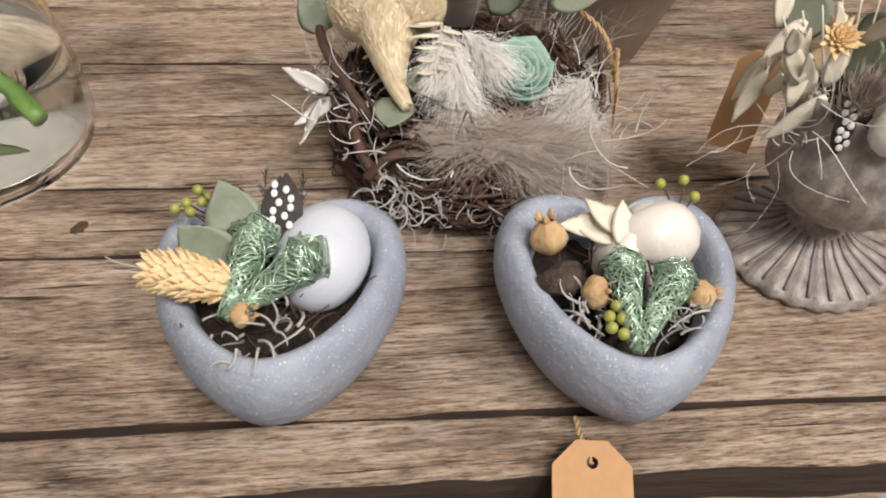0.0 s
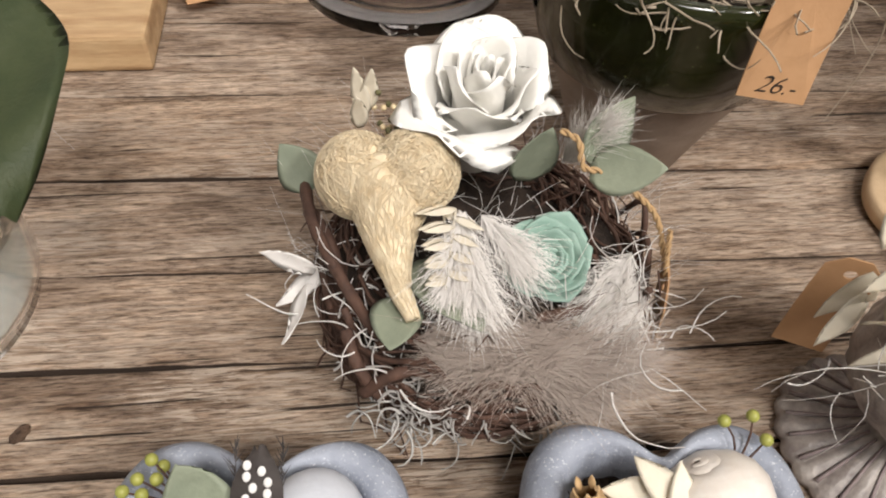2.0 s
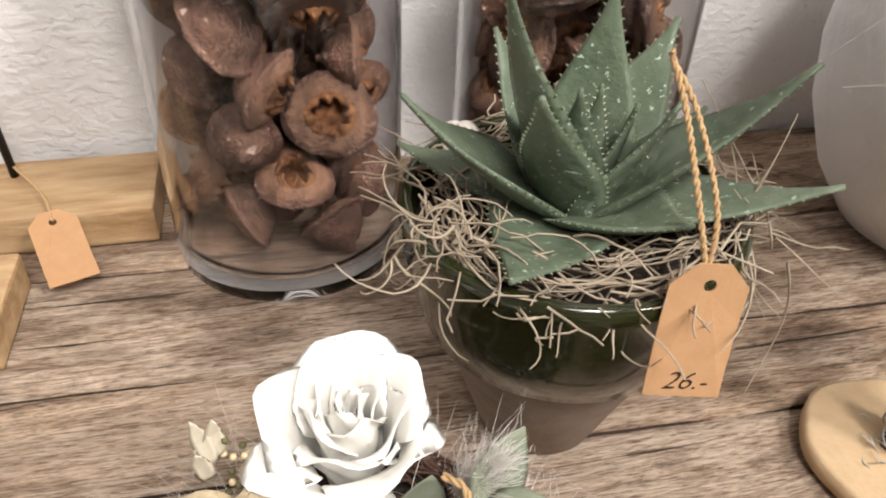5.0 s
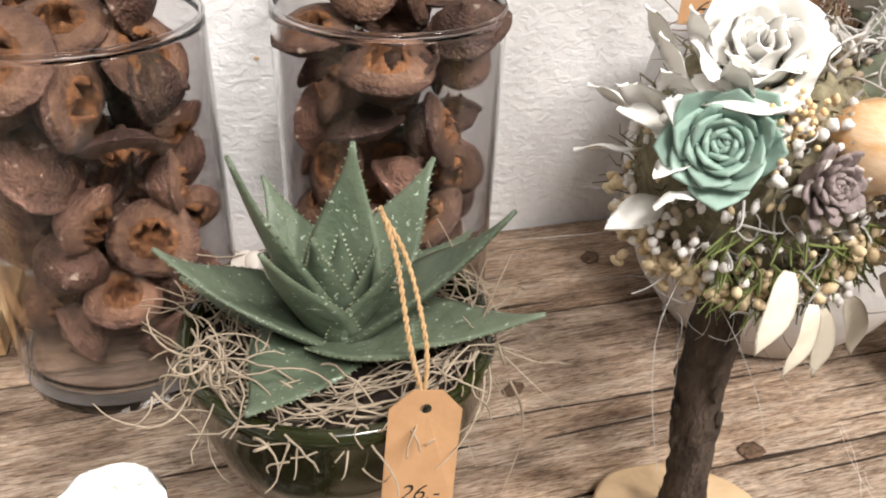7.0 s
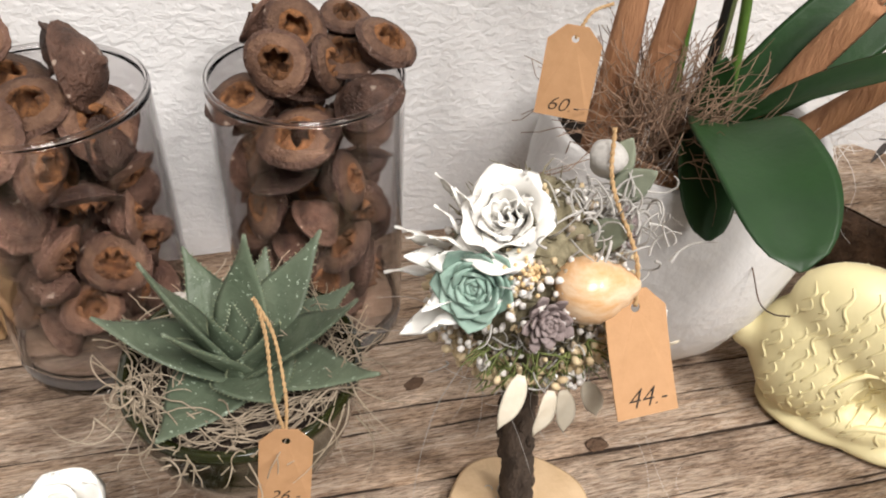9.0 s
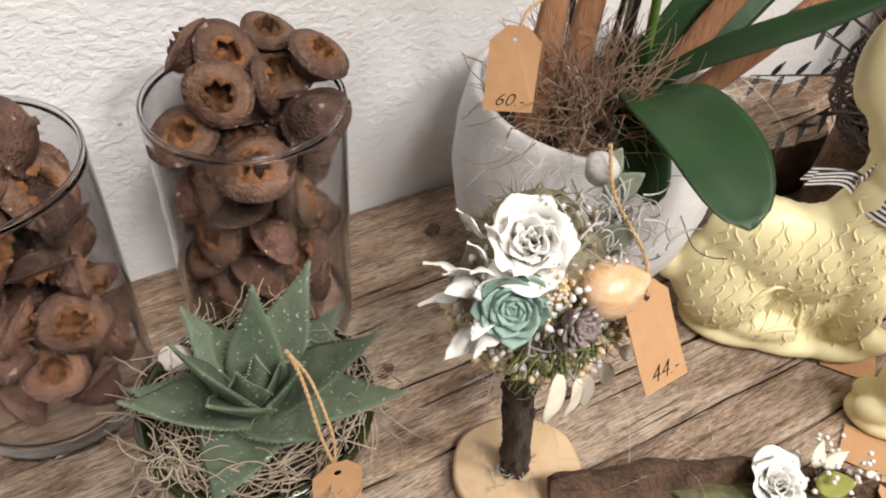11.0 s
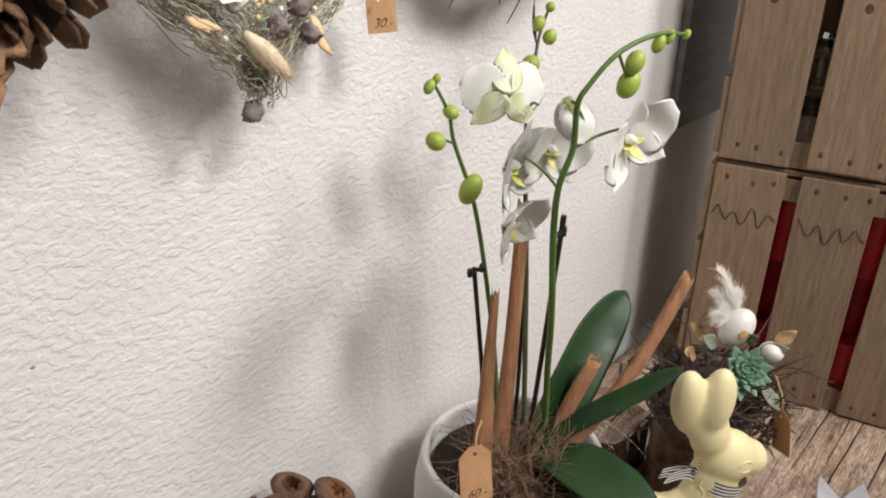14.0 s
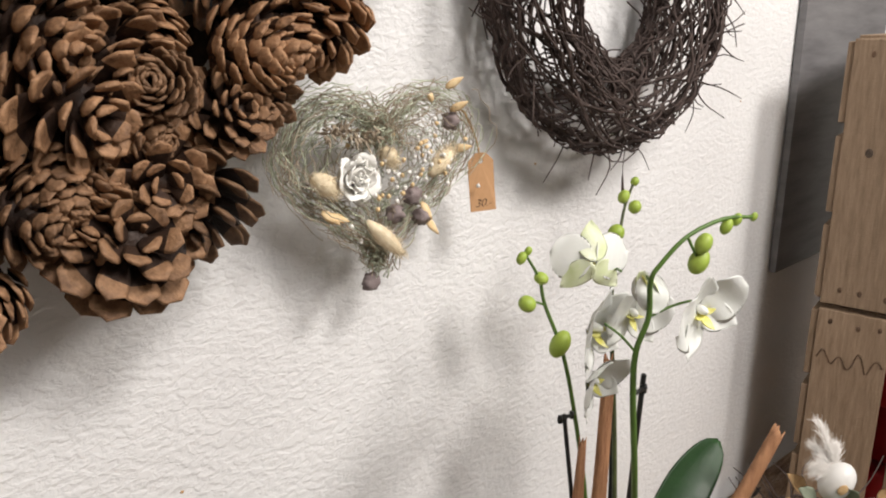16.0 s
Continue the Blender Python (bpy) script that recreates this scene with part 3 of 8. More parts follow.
def petal(mesh, m, R, h, width, flare, rng, n=7, k=7, thick=0.0006, curlback=0.0, point=0.0):
    """A cupped petal standing on the plane z = 0 of m at radius R, opening by flare."""
    v, lop = [], rng.uniform(-0.35, 0.35)
    for side in (0, 1):
        for i in range(n):
            t = i / (n - 1)
            for j in range(k):
                u = 2 * j / (k - 1) - 1
                w = width * (0.45 + 0.75 * math.sin(math.pi * 0.5 * min(1, t * 1.3))) * (1 if t < 0.7 else 1 - 0.35 * ((t - 0.7) / 0.3) ** 2)
                a = u * w
                rr = R + flare * t ** 1.6 + curlback * max(0, t - 0.75) * (0.6 + 0.4 * abs(u)) + side * thick
                z = h * t * (1 - 0.16 * u * u * t) - max(0, t - 0.8) * curlback * 0.6
                rr += 0.0012 * math.sin(5 * u + 9 * t + R * 900) * t
                z += h * point * t ** 3 * (max(0.0, 1 - abs(u + lop)) - 0.35)
                v.append((rr * math.cos(a), rr * math.sin(a), z))
    f = grid_faces(n, k)
    o = n * k
    f2 = [tuple(o + i for i in q[::-1]) for q in f]
    rim = [(i * k, (i + 1) * k) for i in range(n - 1)]
    edge = [(a, b, b + o, a + o) for a, b in rim] + [(b + k - 1, a + k - 1, a + k - 1 + o, b + k - 1 + o) for a, b in rim]
    edge += [((n - 1) * k + j, (n - 1) * k + j + 1, (n - 1) * k + j + 1 + o, (n - 1) * k + j + o) for j in range(k - 1)]
    mesh.add((v, f + f2 + edge), m)


def rose(mesh, centre, normal, R, H, rng, n=22):
    z = Vector(normal).normalized()
    m = frm(centre, z.orthogonal(), z)
    for i in range(n):
        s = i / (n - 1)
        a = i * 2.39996 + rng.uniform(-0.2, 0.2)
        rr = R * (0.06 + 0.5 * s)
        h = H * (0.95 - 0.22 * s * s) * rng.uniform(0.95, 1.05)
        fl = R * (0.02 + 0.42 * s ** 1.8)
        cb = R * rng.uniform(0.5, 1.05) * s ** 2
        fl *= rng.uniform(0.75, 1.25)
        petal(mesh, m @ pose(0, 0, -H * 0.0, 0, 0, math.degrees(a)), rr, h, 1.2 - 0.35 * s, fl, rng, 10, 11, curlback=cb, point=0.06 + 0.20 * s)


def soft_heart(n=96, rounds=40):
    """A heart with a rounded tip and a shallow cleft, one unit wide and high."""
    h = [(0, -0.5), (0.13, -0.455), (0.26, -0.355), (0.385, -0.195), (0.47, 0.01), (0.5, 0.19), (0.465, 0.36), (0.37, 0.465), (0.24, 0.49), (0.11, 0.44)]
    loop = h + [(0, 0.35)] + [(-x, y) for x, y in h[:0:-1]] + [h[0]]
    o = smooth_path(loop, n + 1)[:-1]
    for _ in range(rounds):
        o = 0.5 * o + 0.25 * (np.roll(o, 1, 0) + np.roll(o, -1, 0))
    lo, hi = o.min(0), o.max(0)
    return (o - (lo + hi) / 2) / (hi - lo)


def heart_outline(n=72):
    t = np.linspace(0, 2 * np.pi, n, endpoint=False)
    x = 16 * np.sin(t) ** 3 / 32
    y = (13 * np.cos(t) - 5 * np.cos(2 * t) - 2 * np.cos(3 * t) - np.cos(4 * t) + 2.5) / 29
    return np.stack([x, y], 1)


def box(x0, x1, y0, y1, z0, z1, bev=0.002):
    """A box with chamfered edges."""
    bm = bmesh.new()
    bmesh.ops.create_cube(bm, size=1, matrix=Matrix.Translation(((x0 + x1) / 2, (y0 + y1) / 2, (z0 + z1) / 2)) @ Matrix.Diagonal((x1 - x0, y1 - y0, z1 - z0, 1)))
    if bev:
        bmesh.ops.bevel(bm, geom=bm.edges[:], offset=bev, segments=2, affect="EDGES", profile=0.6)
    bm.verts.index_update()
    g = [tuple(v.co) for v in bm.verts], [tuple(v.index for v in q.verts) for q in bm.faces]
    bm.free()
    return g


def board(mesh, L, W, T, rng, nx=60, ny=9, relief=0.0008, wear=0.003, m=None, slot=0, edge=None):
    """A worn plank along x, centred, top at z = 0, with uneven edges."""
    v = []
    ph = rng.uniform(0, 50, 4)
    xs = np.linspace(-L / 2, L / 2, nx)
    ys = np.concatenate([[-1, -1], np.linspace(-1, 1, ny), [1, 1]])
    for x in xs:
        e0 = wear * 0.8 * (noise.noise((x * 14 + ph[0], 0.3, 0)) + 0.6 * noise.noise((x * 60, ph[0], 0)))
        e1 = wear * 0.7 * (noise.noise((x * 14 + ph[1], 0.7, 0)) + 0.5 * noise.noise((x * 60, ph[1], 0)))
        for k, y in enumerate(ys):
            yy = y * W / 2 + (e0 if y < 0 else e1) * abs(y)
            z = relief * (noise.noise((x * 9 + ph[2], y * 6, ph[3])) + 0.6 * noise.noise((x * 30 + ph[2], y * 22, ph[3])))
            if k in (0, len(ys) - 1):
                z = -T
            elif k in (1, len(ys) - 2):
                z -= wear * 0.9
                yy += 0.0
            elif k in (2, len(ys) - 3):
                yy -= math.copysign(wear * 0.55, y)
            v.append((x, yy, z))
    c = len(ys)
    f = grid_faces(nx, c)
    f = [q[::-1] for q in f]
    sl_ = [slot if edge is None or 1 <= k % (c - 1) <= c - 3 else edge for k in range(len(f))]
    f += [tuple(range(c)), tuple((nx - 1) * c + i for i in range(c))[::-1]]
    mesh.add((v, f, sl_ + [slot, slot]), m)
    return mesh


def writing(text, size, m, parent, name="writing"):
    cu = bpy.data.curves.new(name, "FONT")
    cu.body, cu.size, cu.shear, cu.align_x, cu.align_y, cu.extrude = text, size, 0.35, "CENTER", "CENTER", 0.0001
    cu.offset = -size * 0.016
    tmp = new("text_source", cu)
    me = bpy.data.meshes.new_from_object(tmp.evaluated_get(bpy.context.evaluated_depsgraph_get()))
    bpy.data.objects.remove(tmp)
    me.transform(m)
    me.transform(Matrix.Translation(-Vector(BASE[parent])))
    me.materials.clear()
    me.materials.append(M["ink"])
    ob = new(name, me)
    ob.parent = parent
    BASE[ob] = BASE[parent]
    return tagged(ob, "handwritten pencil price")


def rope(pts, r, n=60):
    """Two strands wound round a path."""
    p = smooth_path(pts, n)
    t = np.gradient(p, axis=0)
    length = np.concatenate([[0], np.cumsum(np.linalg.norm(np.diff(p, axis=0), axis=1))])
    t /= np.linalg.norm(t, axis=1)[:, None] + 1e-12
    u = np.cross(t, (0.31, 0.52, 0.79))
    u /= np.linalg.norm(u, axis=1)[:, None] + 1e-12
    w = np.cross(t, u)
    ms = Mesh()
    for ph in (0.0, math.pi):
        a = (length / (r * 6.5) * 2 * math.pi + ph)[:, None]
        ms.add(tube(p + (np.cos(a) * u + np.sin(a) * w) * r * 0.55, r * 0.62, None, 6))
    return ms


def price_tag(hole, down, face, w, h, text, knot_path, label, size=None, group="kraft price tags"):
    """A card tag with cut corners and a punched hole; hangs from its hole along down, its front turned to face."""
    th = thing("price_tag", hole, label, "price tag", group)
    x = Vector(down).normalized()
    m = frm(hole, x, face)
    a = np.linspace(0, 2 * np.pi, 16, endpoint=False)
    ring = [(0.0022 * math.cos(k), 0.0022 * math.sin(k)) for k in a]
    outl = []
    top, c = -0.008, w * 0.3
    corners = [(top, -w / 2 + c), (top, w / 2 - c), (top + c, w / 2), (h + top, w / 2), (h + top, -w / 2), (top + c, -w / 2)]
    for k in a:
        best = 1e9
        dx, dy = math.cos(k), math.sin(k)
        for i in range(6):
            (x1, y1), (x2, y2) = corners[i], corners[(i + 1) % 6]
            den = dx * (y2 - y1) - dy * (x2 - x1)
            if abs(den) > 1e-9:
                t = (x1 * (y2 - y1) - y1 * (x2 - x1)) / den
                s = (x1 * dy - y1 * dx) / den
                if t > 0 and -1e-6 <= s <= 1 + 1e-6:
                    best = min(best, t)
        outl.append((dx * best, dy * best))
    # corners are added as their own points so that the outline is sharp
    pts = sorted(outl + corners, key=lambda p: math.atan2(p[1], p[0]) % (2 * math.pi))
    n = len(pts)
    ang = [math.atan2(p[1], p[0]) for p in pts]
    inner = [(0.0022 * math.cos(k), 0.0022 * math.sin(k)) for k in ang]
    warp = lambda p: 0.03 * max(0, p[0]) ** 2 / h * 3 + 0.04 * p[1] * p[0] / w * 0.2
    v, T = [], 0.0006
    for zz in (T / 2, -T / 2):
        v += [(p[0], p[1], zz + warp(p)) for p in inner] + [(p[0], p[1], zz + warp(p)) for p in pts]
    f = []
    for i in range(n):
        j = (i + 1) % n
        f += [(i, n + i, n + j, j), (2 * n + j, 3 * n + j, 3 * n + i, 2 * n + i), (n + i, 3 * n + i, 3 * n + j, n + j), (j, 2 * n + j, 2 * n + i, i)]
    card = part("card", Mesh().add((v, f), m), "kraft", th, smooth=False)
    if text:
        px = h * 0.72
        writing(text, size or w * 0.42, m @ Matrix.Translation((px, 0, T + warp((px, 0)) + 0.0004)) @ pose(0, 0, 0, 0, 0, 90), th)
    if knot_path is not None:
        part("twine", rope(knot_path, 0.00105), "twine", th, "twisted jute twine")
    return th


# ---- structure ----
def slab(name, x0, x1, y0, y1, z0, z1, mt, label, category):
    cx, cy, cz = (x0 + x1) / 2, (y0 + y1) / 2, z0
    return solo(name, Mesh().add(box(x0, x1, y0, y1, z0, z1, 0)), mt, (cx, cy, cz), label, category, kind="structure", smooth=False)


slab("wall_north", -2.0, 3.2, 1.015, 1.115, -0.85, 2.5, "plaster", "white painted wall of rough trowelled plaster", "wall")
slab("wall_south", -2.0, 3.2, -3.1, -3.0, -0.85, 2.5, "room", "plain painted wall behind the walk", "wall")
slab("wall_west", -2.1, -2.0, -3.0, 1.015, -0.85, 2.5, "room", "plain painted side wall of the shop", "wall")
slab("wall_east", 3.2, 3.3, -3.0, 1.015, -0.85, 2.5, "room", "plain painted end wall of the shop", "wall")
slab("floor", -2.0, 3.2, -3.0, 1.015, -0.95, -0.85, "floor", "plain dark shop floor", "floor")
slab("ceiling", -2.0, 3.2, -3.0, 1.015, 2.4, 2.5, "room", "plain pale ceiling", "ceiling")
slab("wall_panel", 1.405, 1.75, 1.0, 1.012, 0.40, 1.3, "panel", "grey glossy panel standing against the wall", "panel")

# ---- the table of old boards ----
table = thing("table", (0.6, 0.74, -0.85), "old display table of weathered grey-brown boards", "table")
rg = rnd(3)
SKEW = pose(0.3, 0.7, 0, 0, 0, -1.6)
joints = [0.472, 0.5, 0.588, 0.634, 0.684, 0.745, 0.811, 0.905, 1.022]
for a, b in zip(joints[:-1], joints[1:]):
    gap = rg.uniform(0.0008, 0.0022)
    drop = -0.0026 if a < 0.48 else -rg.uniform(0.0, 0.0014)
    # Slot 1 darkens the side walls: joint dirt and joint shade together.
    bm_ = board(Mesh(), 2.7, b - a - gap, 0.03, rg, 170, 9, 0.0006, 0.0020 if a > 0.48 else 0.0035, SKEW @ Matrix.Translation((0.45, (a + b) / 2 - 0.7, drop)), 0, 1)
    ob = part("board", bm_, ["table", "grime_shade"], table)
fb = Mesh()
board(fb, 2.7, 0.11, 0.025, rg, 120, 7, 0.0012, 0.004, SKEW @ Matrix.Translation((0.45, 0.468 - 0.7, -0.088)) @ pose(0, 0, 0, 90, 0, 0))
part("apron", fb, "table", table, "weathered front edge board")
for x in (-0.6, 1.7):
    for y in (0.56, 0.96):
        part("leg", Mesh().add(box(x - 0.035, x + 0.035, y - 0.03, y + 0.03, -0.85, -0.03, 0.004)), "table", table)
# knots: dark lumps in the boards
for i, (x, y, r) in enumerate([(0.67, 0.74, 0.012), (0.55, 0.824, 0.011), (0.669, 0.955, 0.013), (0.148, 0.610, 0.006)]):
    k = Mesh().add(blob(r * 0.75, r * 0.5, 0.0011, 18, 8, 0.15, rnd(i + 60)), pose(x, y, -0.0003, 0, 0, 20 * i))
    part("knot", k, "logdark", table, "dark knot in the board")


# ---- heart bowls ----
def heart_bowl(cx, cy, turn, sx, sy, label):
    th = thing("heart_bowl", (cx, cy, 0), label, "bowl", "heart bowls")
    o = soft_heart(96, 4)
    prof = [(0.0, 0.001), (0.70, 0.001), (0.80, 0.004), (0.92, 0.013), (0.99, 0.023), (1.0, 0.031), (0.97, 0.0385), (0.91, 0.0435), (0.84, 0.0455), (0.775, 0.044), (0.73, 0.039), (0.70, 0.030), (0.67, 0.02), (0.0, 0.018)]
    m = pose(cx, cy, 0, 0, 0, turn)
    v = []
    for s, z in prof:
        q = o * s
        v += [(x * sx, y * sy, z + 0.0007 * math.sin(7 * x + 3 * z * 100)) for x, y in q]
    f = [q for q in grid_faces(len(prof), len(o), True)]
    part("bowl", Mesh().add((v, f), m), "concrete", th)
    e = Mesh()
    v = [(x * sx * 0.69, y * sy * 0.69, 0.0265 + 0.002 * math.sin(40 * x) * math.cos(33 * y)) for x, y in o] + [(0, 0, 0.03)]
    e.add((v, [(i, (i + 1) % 96, 96) for i in range(96)]), m)
    part("soil", e, "soil", th, "dark moss-lined filling")
    return th


heart_bowl(0.2450, 0.5345, -5, 0.098, 0.095, "blue-grey cement heart bowl with egg shell and green wire heart")
heart_bowl(0.3780, 0.5275, -5, 0.097, 0.1, "blue-grey cement heart bowl holding a snail shell and dried pods")


def wire_heart(name, p_tip, p_l, p_r, rw, mt, label, n, seed, r, cat="ornament"):
    """A wound heart: threads wrapped round the two arms of a V with lobed ends."""
    rng = rnd(seed)
    tip, le, ri = (np.array(q, float) for q in (p_tip, p_l, p_r))
    mid = (le + ri) / 2
    cleft = mid * 0.68 + tip * 0.32
    ms = Mesh()
    for arm in (le, ri):
        axis = smooth_path([tip, tip * 0.6 + arm * 0.4, arm, arm * 0.75 + cleft * 0.25], 24)
        core_r = rw * np.concatenate([0.3 + 0.7 * np.linspace(0, 1, 16) ** 1.9, np.sqrt(1 - np.linspace(0, 0.93, 8) ** 2)])
        # With wire, the core's colour carries the shade inside the winding.
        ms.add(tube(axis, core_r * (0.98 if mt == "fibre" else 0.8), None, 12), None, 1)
        for k in range(n):
            s0, ln = rng.uniform(0, 0.8), rng.uniform(0.15, 0.4)
            ph, tw = rng.uniform(0, 6.28), rng.uniform(-7, 7)
            pts = []
            for i in range(8):
                s = min(0.999, s0 + ln * i / 7)
                c = axis[int(s * 23)] * (1 - (s * 23) % 1) + axis[min(23, int(s * 23) + 1)] * ((s * 23) % 1)
                d = axis[min(23, int(s * 23) + 1)] - axis[max(0, int(s * 23) - 1)]
                d /= np.linalg.norm(d) + 1e-9
                u = np.cross(d, (0.2, 0.1, 1))
                u /= np.linalg.norm(u)
                w = np.cross(d, u)
                a = ph + tw * i / 7
                rr = core_r[int(s * 23)] * (rng.uniform(0.98, 1.06) if mt == "fibre" else rng.uniform(0.95, 1.18))
                pts.append(c + rr * (math.cos(a) * u + math.sin(a) * w))
            ms.add(tube(smooth_path(pts, 14), r, None, 3, False), None, 0)
    th = thing(name, tuple(tip), label, cat)
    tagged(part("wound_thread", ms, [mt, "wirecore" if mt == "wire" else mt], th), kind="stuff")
    return th


wire_heart("wire_heart", (0.230, 0.512, 0.049), (0.2385, 0.5435, 0.055), (0.258, 0.5325, 0.055), 0.0085, "wire", "heart wound of shiny mint green wire", 150, 11, 0.00032)
wire_heart("wire_heart", (0.3695, 0.489, 0.048), (0.3725, 0.523, 0.053), (0.3905, 0.5165, 0.053), 0.0074, "wire", "heart wound of shiny mint green wire", 150, 12, 0.00032)
# egg shell with dotted feather
solo("egg_shell", Mesh().add(blob(0.0180, 0.0220, 0.0175, 28, 18), pose(0.2625, 0.545, 0.042, 18, 12, -20)), "eggblue", (0.263, 0.556, 0.03), "smooth white egg shell lying in the heart bowl", "egg")


def snail(name, p, r, turn, label, mt="shell", tilt=(50, 10)):
    ms = Mesh()
    m = pose(*p, tilt[0], tilt[1], turn)
    pts, rad = [], []
    for i in range(90):
        s = i / 89
        a = s * 2 * math.pi * 3.1
        k = math.exp(-2.1 * (1 - s))
        pts.append((r * 0.30 * k * math.cos(a), r * 0.30 * k * math.sin(a), r * 0.80 * (1 - k) - r * 0.1))
        rad.append(r * 0.70 * k * min(1, 6 * (1 - s) + 0.75) + r * 0.03)
    ms.add(tube(pts, rad, None, 14), m)
    return solo(name, ms, mt, p, label, "shell")


snail("snail_shell", (0.3945, 0.541, 0.041), 0.029, 200, "bleached white snail shell with a small hole")


def dotted_feather(base, tip, up, w, label):
    th = thing("feather", base, label, "feather")
    b, t = np.array(base), np.array(tip)
    d = t - b
    sd = np.cross(d, up)
    sd /= np.linalg.norm(sd)
    nr = np.cross(sd, d)
    nr /= np.linalg.norm(nr)
    ms = Mesh()
    n = 14
    v = []
    for i in range(n):
        s = i / (n - 1)
        ww = w * math.sin(math.pi * (0.12 + 0.8 * s)) ** 1.1
        for j in range(5):
            u = j / 2 - 1
            v.append(b + d * s + sd * ww * 0.5 * u + nr * (0.004 * math.sin(3 * s) - 0.0015 * u * u) + d * 0.02 * rnd(i * 7 + j).normal())
    ms.add((v, grid_faces(n, 5)))
    part("vane", ms, "featherd", th)
    for k in range(11):
        s, u = 0.2 + 0.062 * k, (0.5 if k % 2 else -0.5) * (0.8 if k % 3 else 0.3)
        p = b + d * s + sd * w * 0.5 * u + nr * 0.0042
        part("dot", Mesh().add(blob(0.0016, 0.0013, 0.0003, 10, 6), frm(p, d, nr)), "white", th)
    rng = rnd(5)
    fz = Mesh()
    for k in range(40):
        s = rng.uniform(0.5, 1.0)
        p = b + d * s + sd * w * 0.45 * rng.choice([-1, 1])
        fz.add(strip([p, p + d * 0.15 + sd * rng.normal() * 0.002], [0.0006, 0.0001], sd)[:2])
    part("fringe", fz, "featherd", th)
    return th


dotted_feather((0.2475, 0.545, 0.05), (0.2500, 0.566, 0.066), (0, -0.8, 0.6), 0.0155, "dark guinea-fowl feather with white dots")


def leaf_thing(name, geo, m, mt, label, cat="leaf", group=""):
    p = tuple(m.translation)
    return solo(name, Mesh().add(geo, m), mt, p, label, cat, group)


leaf_thing("eucalyptus_leaf", leafgeo(0.026, 0.022, 0.0008, 0.7, 0.3, 10, 8, "leaf", None, 0.03), frm((0.234, 0.548, 0.048), (-0.3, 0.7, 0.5), (0.1, -0.6, 0.8)), "euc", "round grey-green eucalyptus leaf in the bowl", group="eucalyptus leaves")
leaf_thing("eucalyptus_leaf", leafgeo(0.025, 0.021, 0.0008, 0.8, 0.35, 10, 8, "leaf", None, 0.03), frm((0.229, 0.537, 0.046), (-0.6, 0.5, 0.5), (-0.1, -0.7, 0.7)), "euc", "round grey-green eucalyptus leaf in the bowl", group="eucalyptus leaves")


def spike_flower(p0, p1, r, n, mt, label, seed, L=0.006):
    rng = rnd(seed)
    a, b = np.array(p0, float), np.array(p1, float)
    ms = Mesh()
    d = (b - a) / np.linalg.norm(b - a)
    for i in range(n):
        s = (i + 0.5) / n
        ang = i * 2.39996
        u = np.cross(d, (0.1, 0.2, 1))
        u /= np.linalg.norm(u)
        w = np.cross(d, u)
        o = math.cos(ang) * u + math.sin(ang) * w
        rr = r * math.sin(math.pi * (0.15 + 0.8 * s)) ** 0.7
        ms.add(leafgeo(L, L * 0.5, L * 0.18, -0.3, 0.2, 4, 6, "leaf"), frm(a + (b - a) * s + o * rr * 0.4, o + d * 0.9 + rng.normal(size=3) * 0.12, o))
    return solo("dried_grass_head", ms, mt, tuple(a), label, "dried flower")


spike_flower((0.232, 0.524, 0.052), (0.207, 0.529, 0.056), 0.0085, 150, "yellow", "pale orange dried canary-grass head", 4, 0.0085)


def berries(points, r, mt, label, stemp=None):
    th = thing("berry_sprig", points[0], label, "berries")
    for p in points:
        part("berry", Mesh().add(blob(r, r, r, 10, 8), pose(*p)), mt, th)
    s = Mesh()
    root = stemp or (points[0][0], points[0][1] - 0.01, points[0][2] - 0.012)
    for p in points:
        mid = (np.array(root) + np.array(p)) / 2 + (0.002, 0.001, 0.002)
        s.add(tube(smooth_path([root, mid, p], 6), 0.0005, 0.0003, 4))
    part("stalk", s, "twig", th)
    return th


berries([(0.2165, 0.568, 0.058), (0.2125, 0.563, 0.056), (0.2185, 0.562, 0.057), (0.2145, 0.558, 0.056), (0.2195, 0.567, 0.055), (0.209, 0.559, 0.057)], 0.0021, "berry", "yellow-green berries on a brown stalk", (0.225, 0.552, 0.045))
berries([(0.3635, 0.504, 0.049), (0.3665, 0.507, 0.051), (0.363, 0.499, 0.049), (0.3665, 0.496, 0.049), (0.3675, 0.502, 0.05)], 0.0023, "berry", "yellow-green berries tucked beside the wire heart", (0.372, 0.506, 0.04))
berries([(0.4015, 0.5685, 0.053), (0.4115, 0.569, 0.054), (0.414, 0.561, 0.052)], 0.0023, "berry", "yellow-green berries on thin stalks", (0.404, 0.555, 0.04))


